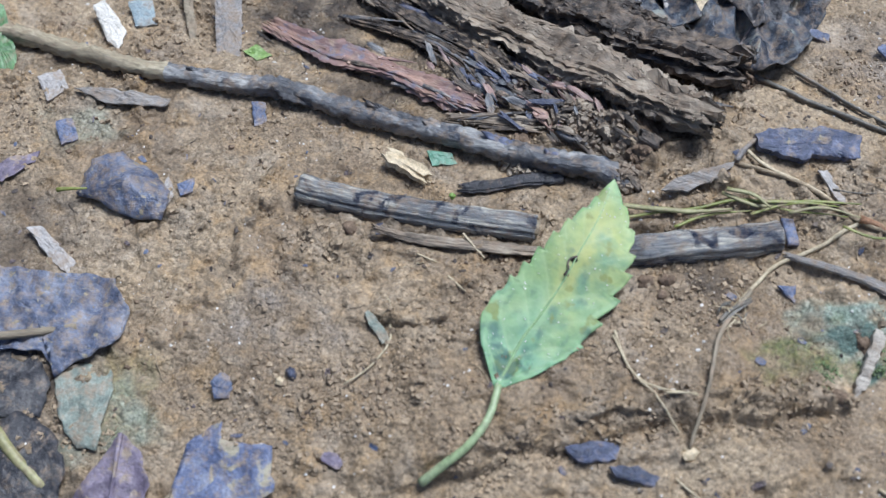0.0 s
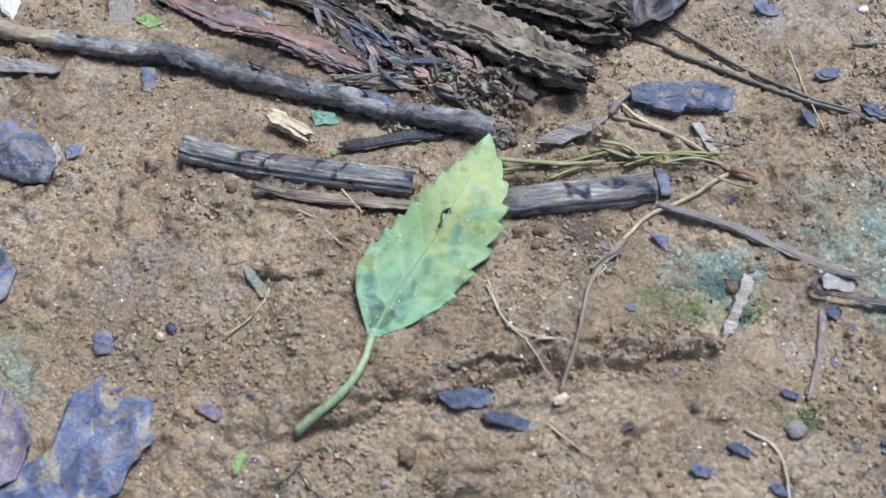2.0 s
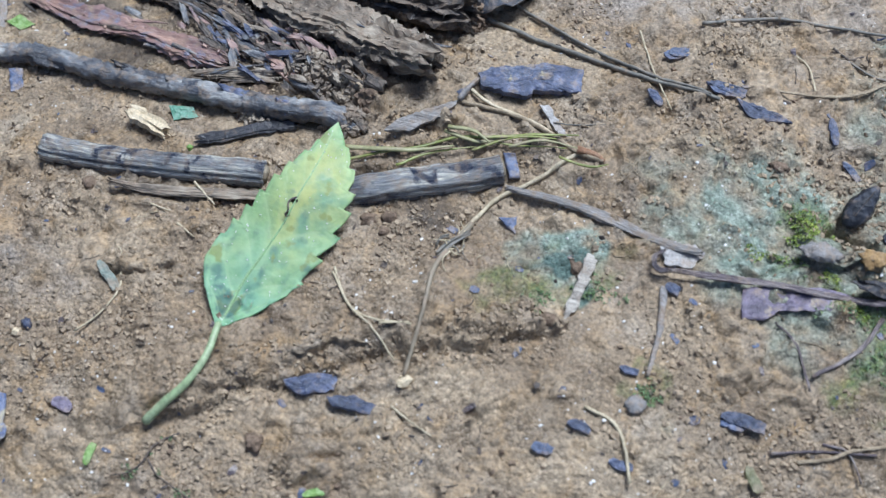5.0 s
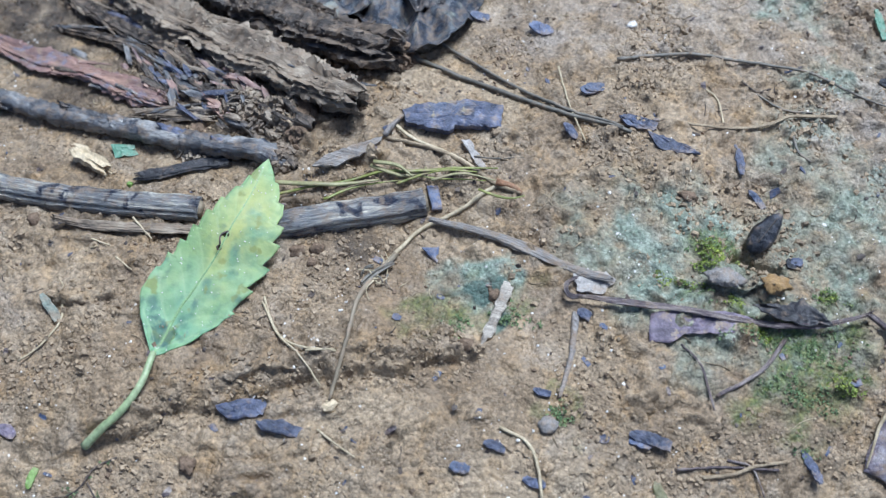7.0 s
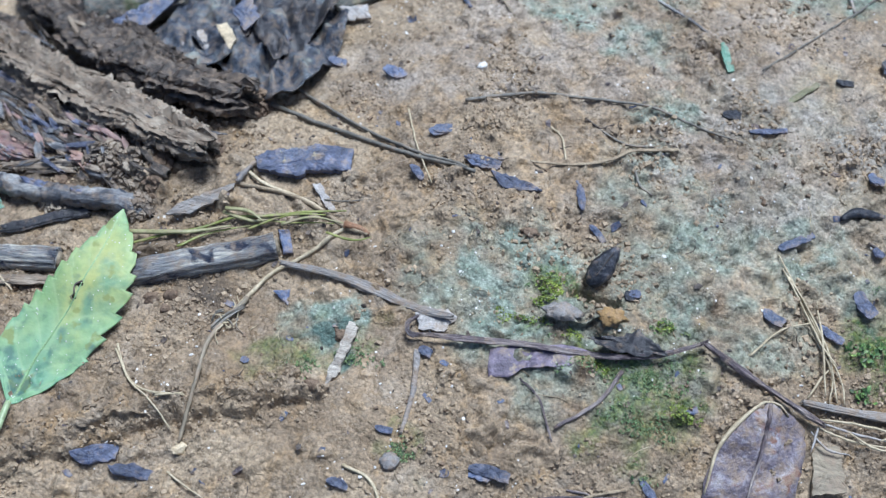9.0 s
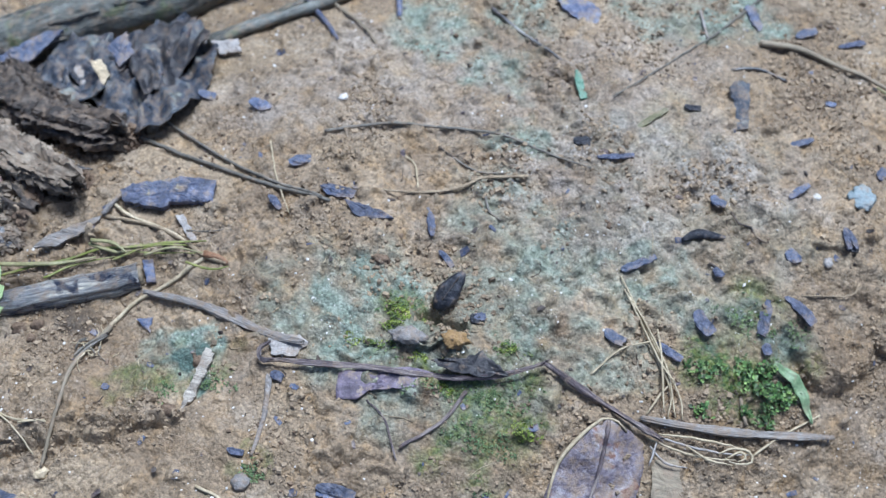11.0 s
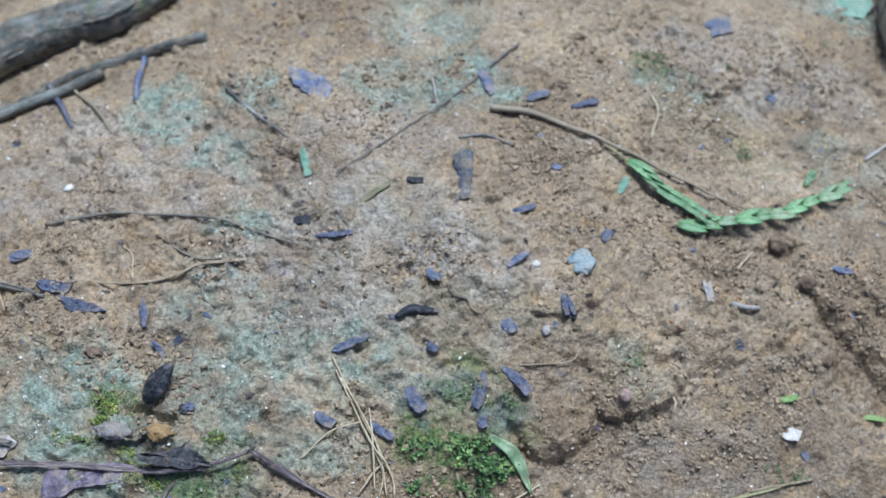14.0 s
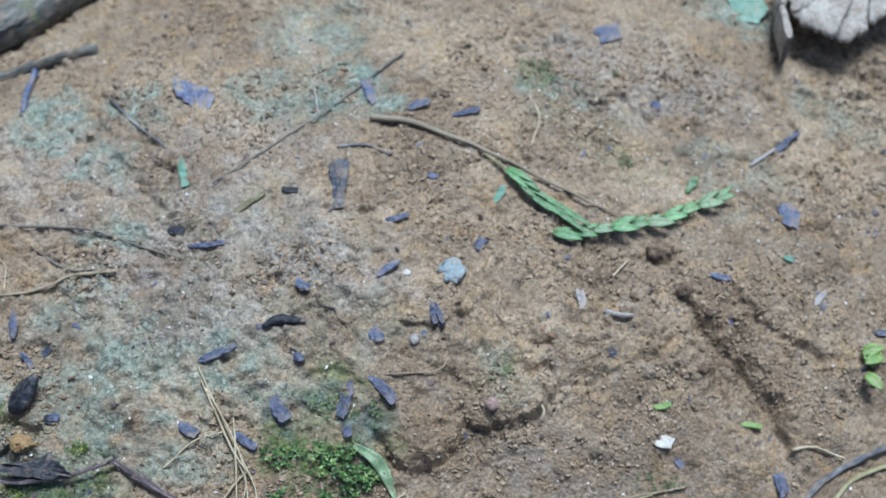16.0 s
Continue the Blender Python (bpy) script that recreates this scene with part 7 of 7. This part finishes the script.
# ---- moss: cushions of tiny leaves ----
def moss(name, spots, mat, label, seed, size, density):
    rnd = random.Random(seed)
    s = Shape()
    for x, y, rx, ry, h in spots:
        for _ in range(int(density * rx * ry)):
            a, r = rnd.uniform(0, 6.283), rnd.random() ** 0.65
            px, py = x + 1.5 * rx * r * math.cos(a), y + 1.5 * ry * r * math.sin(a)
            if noise.noise(Vector((px * 0.35, py * 0.35, seed))) + 0.7 * noise.noise(Vector((px * 1.1, py * 1.1, seed))) < 0.9 * r - 0.42:
                continue
            c = Vector((px, py, surf(px, py) + rnd.uniform(0.1, h) * (1 - 0.6 * r)))
            for k in range(rnd.choice((3, 4, 5))):
                b = rnd.uniform(0, 6.283)
                tilt = rnd.uniform(-0.1, 1.6)
                d = Vector((math.cos(b), math.sin(b), tilt)).normalized()
                n = d.cross(Vector((0, 0, 1))).normalized()
                L = size * rnd.uniform(0.45, 1.3)
                i = len(s.v)
                s.v += [c, c + d * L * 0.5 + n * L * 0.28, c + d * L + Vector((0, 0, -L * 0.15)), c + d * L * 0.5 - n * L * 0.28]
                s.f.append((i, i + 1, i + 2, i + 3))
    return solo(name, s, mat, label, "moss", kind="stuff", smooth=False)


MOSSY = [(114.6, 35.6, 1.9, 1.6, 1.3), (117.6, 33.4, 1.8, 1.6, 1.5), (105.8, 32.7, 2.6, 1.5, 1.2), (109.8, 33.3, 2.6, 1.7, 1.6), (112.9, 33.4, 3.2, 2.0, 1.8), (116.6, 31.8, 2.6, 2.0, 1.7), (113.8, 29.2, 2.2, 1.6, 1.4), (118.8, 34.2, 2.0, 1.5, 1.0), (106.5, 27.8, 1.4, 1.0, 0.8)]
moss("moss_cushion", MOSSY, M_MOSS, "bright green leafy moss cushion on the bank", 1, 0.8, 19)
LOWMOSS = [(130.8, 105.2, 1.8, 1.2, 0.9), (134.0, 102.5, 1.4, 1.0, 0.8), (137.8, 102.2, 1.2, 1.0, 0.7), (149.7, 110.0, 1.8, 0.9, 0.7), (143.8, 106.4, 1.0, 0.8, 0.6), (147.8, 89.4, 1.8, 1.0, 0.5), (160.8, 116.9, 1.6, 1.0, 0.6), (-1.4, -13.2, 0.9, 0.6, 0.3), (-2.9, -15.2, 0.7, 0.9, 0.3), (-4.6, -18.1, 1.3, 0.8, 0.3), (-1.6, -17.3, 1.0, 0.6, 0.3), (2.0, -18.9, 1.4, 0.5, 0.3), (112.5, 39.0, 2.0, 2.0, 0.6), (115.2, 37.3, 1.6, 1.6, 0.6), (158.5, 41.6, 2.6, 1.3, 0.5), (41.1, 15.6, 3.0, 2.0, 0.4), (110.7, 41.7, 3.5, 2.4, 0.7), (117.2, 41.8, 2.2, 1.8, 0.5), (64.6, 31.1, 2.8, 1.6, 0.5), (78.5, 22.1, 5.5, 2.6, 0.35), (77.9, 15.7, 4.0, 3.0, 0.35), (80.6, 28.9, 3.0, 1.2, 0.35), (62.8, 24.8, 3.0, 1.2, 0.35), (50.3, 5.2, 1.8, 1.2, 0.5),
           (35.4, 13.6, 3.0, 1.4, 0.3), (131.7, 104.4, 2.2, 1.6, 0.6), (134.4, 51.4, 1.4, 1.0, 0.4), (69.9, 20.8, 3.0, 1.2, 0.3), (50.9, 6.4, 1.6, 1.4, 0.5), (80.7, 9.5, 1.6, 1.2, 0.4)]
LIMEMOSS = [(63.4, 31.0, 2.6, 1.5, 0.6), (65.6, 30.0, 2.2, 1.1, 0.6), (62.8, 28.4, 1.8, 0.8, 0.5), (61.6, 25.4, 3.0, 1.0, 0.4), (69.0, 25.0, 2.2, 0.8, 0.4), (79.9, 28.7, 1.6, 0.8, 0.4), (73.3, 21.4, 2.4, 0.8, 0.3), (83.4, 18.0, 2.2, 1.6, 0.4)]
moss("lime_moss", LIMEMOSS, M_LIME, "patches of lime green moss beside a husk", 3, 0.34, 62)
moss("low_moss", LOWMOSS, M_MOSSDARK, "thin green moss film on clay", 2, 0.32, 34)


# ---- crumbs and grains ----
def scatter(name, count, mat, label, seed, sizes, lump, box, segs=5, clump=0.0, category="grit"):
    rnd = random.Random(seed)
    s = Shape()
    made = 0
    while made < count:
        x, y = rnd.uniform(box[0], box[1]), rnd.uniform(box[2], box[3])
        if clump and noise.noise(Vector((x * 0.09, y * 0.09, seed * 1.3))) < clump * rnd.random():
            continue
        r = sizes[0] + (sizes[1] - sizes[0]) * rnd.random() ** 3
        size = (r * rnd.uniform(0.6, 1.5), r * rnd.uniform(0.6, 1.2), r * rnd.uniform(0.4, 0.8))
        if segs == 4:
            chip(s, (x, y, surf(x, y) + r * 0.12), size, rnd)
        else:
            s.rock((x, y, surf(x, y) + r * 0.05), size, made, lump, rnd.uniform(0, 6), segs)
        made += 1
    return solo(name, s, mat, label, category, kind="stuff", smooth=False)


VIEW = (-85, 215, -42, 160)
scatter("clay_crumbs", 52000, M_CRUMB, "small brown clay crumbs all over the bank", 11, (0.12, 0.50), 0.9, VIEW, 4, 0.45)
scatter("quartz_grains", 4200, M_QUARTZ, "tiny white quartz grains in the clay", 12, (0.08, 0.27), 0.5, VIEW, 5, 0.25)
scatter("humus_crumbs", 2300, M_SPECK, "tiny black humus crumbs in the clay", 13, (0.08, 0.42), 0.9, VIEW, 5, 0.25)
scatter("humus_crumbs", 5000, M_CLOD, "tiny dark brown crumbs in the clay", 16, (0.10, 0.42), 0.9, VIEW, 4, 0.30)
hx, hy = 2.2, 36.6
scatter("wood_litter", 900, M_CLOD, "crumbled rotten wood beside the heap", 14, (0.2, 0.8), 0.6, (hx - 9, hx + 7, hy - 7, hy + 8), 6, 0.3)
scatter("soil_litter", 1500, M_CRUMB, "crumbled brown soil at the end of the heap", 15, (0.2, 0.75), 0.9, (hx - 10, hx + 9, hy - 6, hy + 9), 7, 0.4)


def crumble(name, spots, mat, label, seed, sizes, count):
    """Crumbs piled where the wood falls apart."""
    rnd = random.Random(seed)
    s = Shape()
    for x, y, r, h in spots:
        for k in range(count):
            a, q = rnd.uniform(0, 6.283), math.sqrt(rnd.random())
            px, py = x + r * q * math.cos(a) * 1.4, y + r * q * math.sin(a)
            z = rnd.uniform(sizes[0], sizes[1])
            chip(s, (px, py, surf(px, py) + rnd.random() * h * (1 - q * q)), (z * rnd.uniform(0.6, 1.8), z * rnd.uniform(0.5, 1), z * rnd.uniform(0.4, 1)), rnd)
    return solo(name, s, mat, label, "debris", kind="stuff", smooth=False)


crumble("wood_dust", [(12.3, 41.7, 2.6, 3.4), (7.5, 43.7, 2.6, 3.0), (16.3, 51.3, 2.8, 3.2), (-4.5, 43.8, 3.0, 2.2), (-15.3, 48.0, 3.2, 2.2)], M_CLOD, "dark crumbs of rotten wood at the slab ends", 21, (0.12, 0.6), 420)
crumble("wood_dust", [(2.7, 37.3, 3.4, 2.4), (-2.0, 39.2, 3.0, 2.2), (-4.8, 30.5, 2.0, 1.2), (6.2, 31.0, 2.0, 1.8)], M_ROTPALE, "brown crumbs of rotten wood beside the slabs", 22, (0.15, 0.7), 330)

crumble("clay_litter", [(126.0, 39.0, 4.2, 0.1), (136.0, 45.6, 3.6, 0.1), (0.7, -7.2, 3.4, 0.1), (7.4, -3.0, 3.6, 0.1), (14.4, 0.6, 3.6, 0.1),
                        (22.0, 4.4, 3.6, 0.1), (29.9, 7.2, 3.6, 0.1), (35.3, 9.4, 3.4, 0.1), (166.6, 63.5, 3.6, 0.1), (160.4, 70.5, 3.6, 0.1), (173.4, 58.3, 3.6, 0.1)], M_CRUMB, "brown clay crumbs along small ledges", 23, (0.06, 0.40), 130)


def hairs(name, count, mat, label, seed, length, r):
    """Hair-fine rootlets strewn on the clay."""
    rnd = random.Random(seed)
    s = Shape()
    for _ in range(count):
        x, y, a = rnd.uniform(-70, 205), rnd.uniform(-35, 140), rnd.uniform(0, 6.283)
        if noise.noise(Vector((x * 0.05, y * 0.05, seed))) < -0.05:
            continue
        n, bend = rnd.randint(4, 8), rnd.gauss(0, 0.35)
        step, pts = rnd.uniform(*length) / n, []
        for k in range(n):
            pts.append((x, y, surf(x, y) + r * 1.2))
            a += bend + rnd.gauss(0, 0.25)
            x, y = x + step * math.cos(a), y + step * math.sin(a)
        s.tube(pts, taper(n, r, r * 0.5, r), 4)
    return solo(name, s, mat, label, "rootlets", kind="stuff")


hairs("fine_rootlets", 420, M_ROOT, "hair-fine brown rootlets strewn on clay", 31, (1.5, 6.0), 0.075)
hairs("fine_rootlets", 260, M_SPECK, "hair-fine black rootlets strewn on clay", 32, (1.0, 4.0), 0.07)
hairs("fine_rootlets", 160, M_STRAW, "hair-fine pale rootlets strewn on clay", 33, (1.5, 6.0), 0.06)


def shards(name, count, mat, label, seed, size):
    """Tiny torn leaf bits, too many to count."""
    rnd = random.Random(seed)
    s = Shape()
    for _ in range(count):
        x, y = rnd.uniform(-70, 205), rnd.uniform(-35, 145)
        a, L = rnd.uniform(0, 6.283), size[0] + (size[1] - size[0]) * rnd.random() ** 2
        w = L * rnd.uniform(0.25, 0.8)
        ca, sa = math.cos(a), math.sin(a)
        i = len(s.v)
        for u, v in ((-1, -0.8), (0.1, -1), (1, -0.5), (0.9, 0.6), (-0.2, 1), (-1, 0.7)):
            px, py = x + (u * L * ca - v * w * sa) / 2 * rnd.uniform(0.8, 1.15), y + (u * L * sa + v * w * ca) / 2 * rnd.uniform(0.8, 1.15)
            s.v.append(Vector((px, py, surf(px, py) + 0.12)))
        for k in range(6):
            s.v.append(s.v[i + k] + Vector((0, 0, -0.2)))
        s.f.append(tuple(range(i, i + 6)))
        for k in range(6):
            m = (k + 1) % 6
            s.f.append((i + k, i + 6 + k, i + 6 + m, i + m))
    return solo(name, s, mat, label, "leaf scraps", kind="stuff", smooth=False)


shards("leaf_bits", 420, M_BLUE, "tiny blue-grey wet leaf bits strewn on clay", 41, (0.4, 1.5))
shards("leaf_bits", 360, M_SPECK, "tiny black leaf bits strewn on clay", 42, (0.3, 1.2))
shards("leaf_bits", 260, M_BROWNSTEM, "tiny brown leaf bits strewn on clay", 43, (0.4, 1.6))
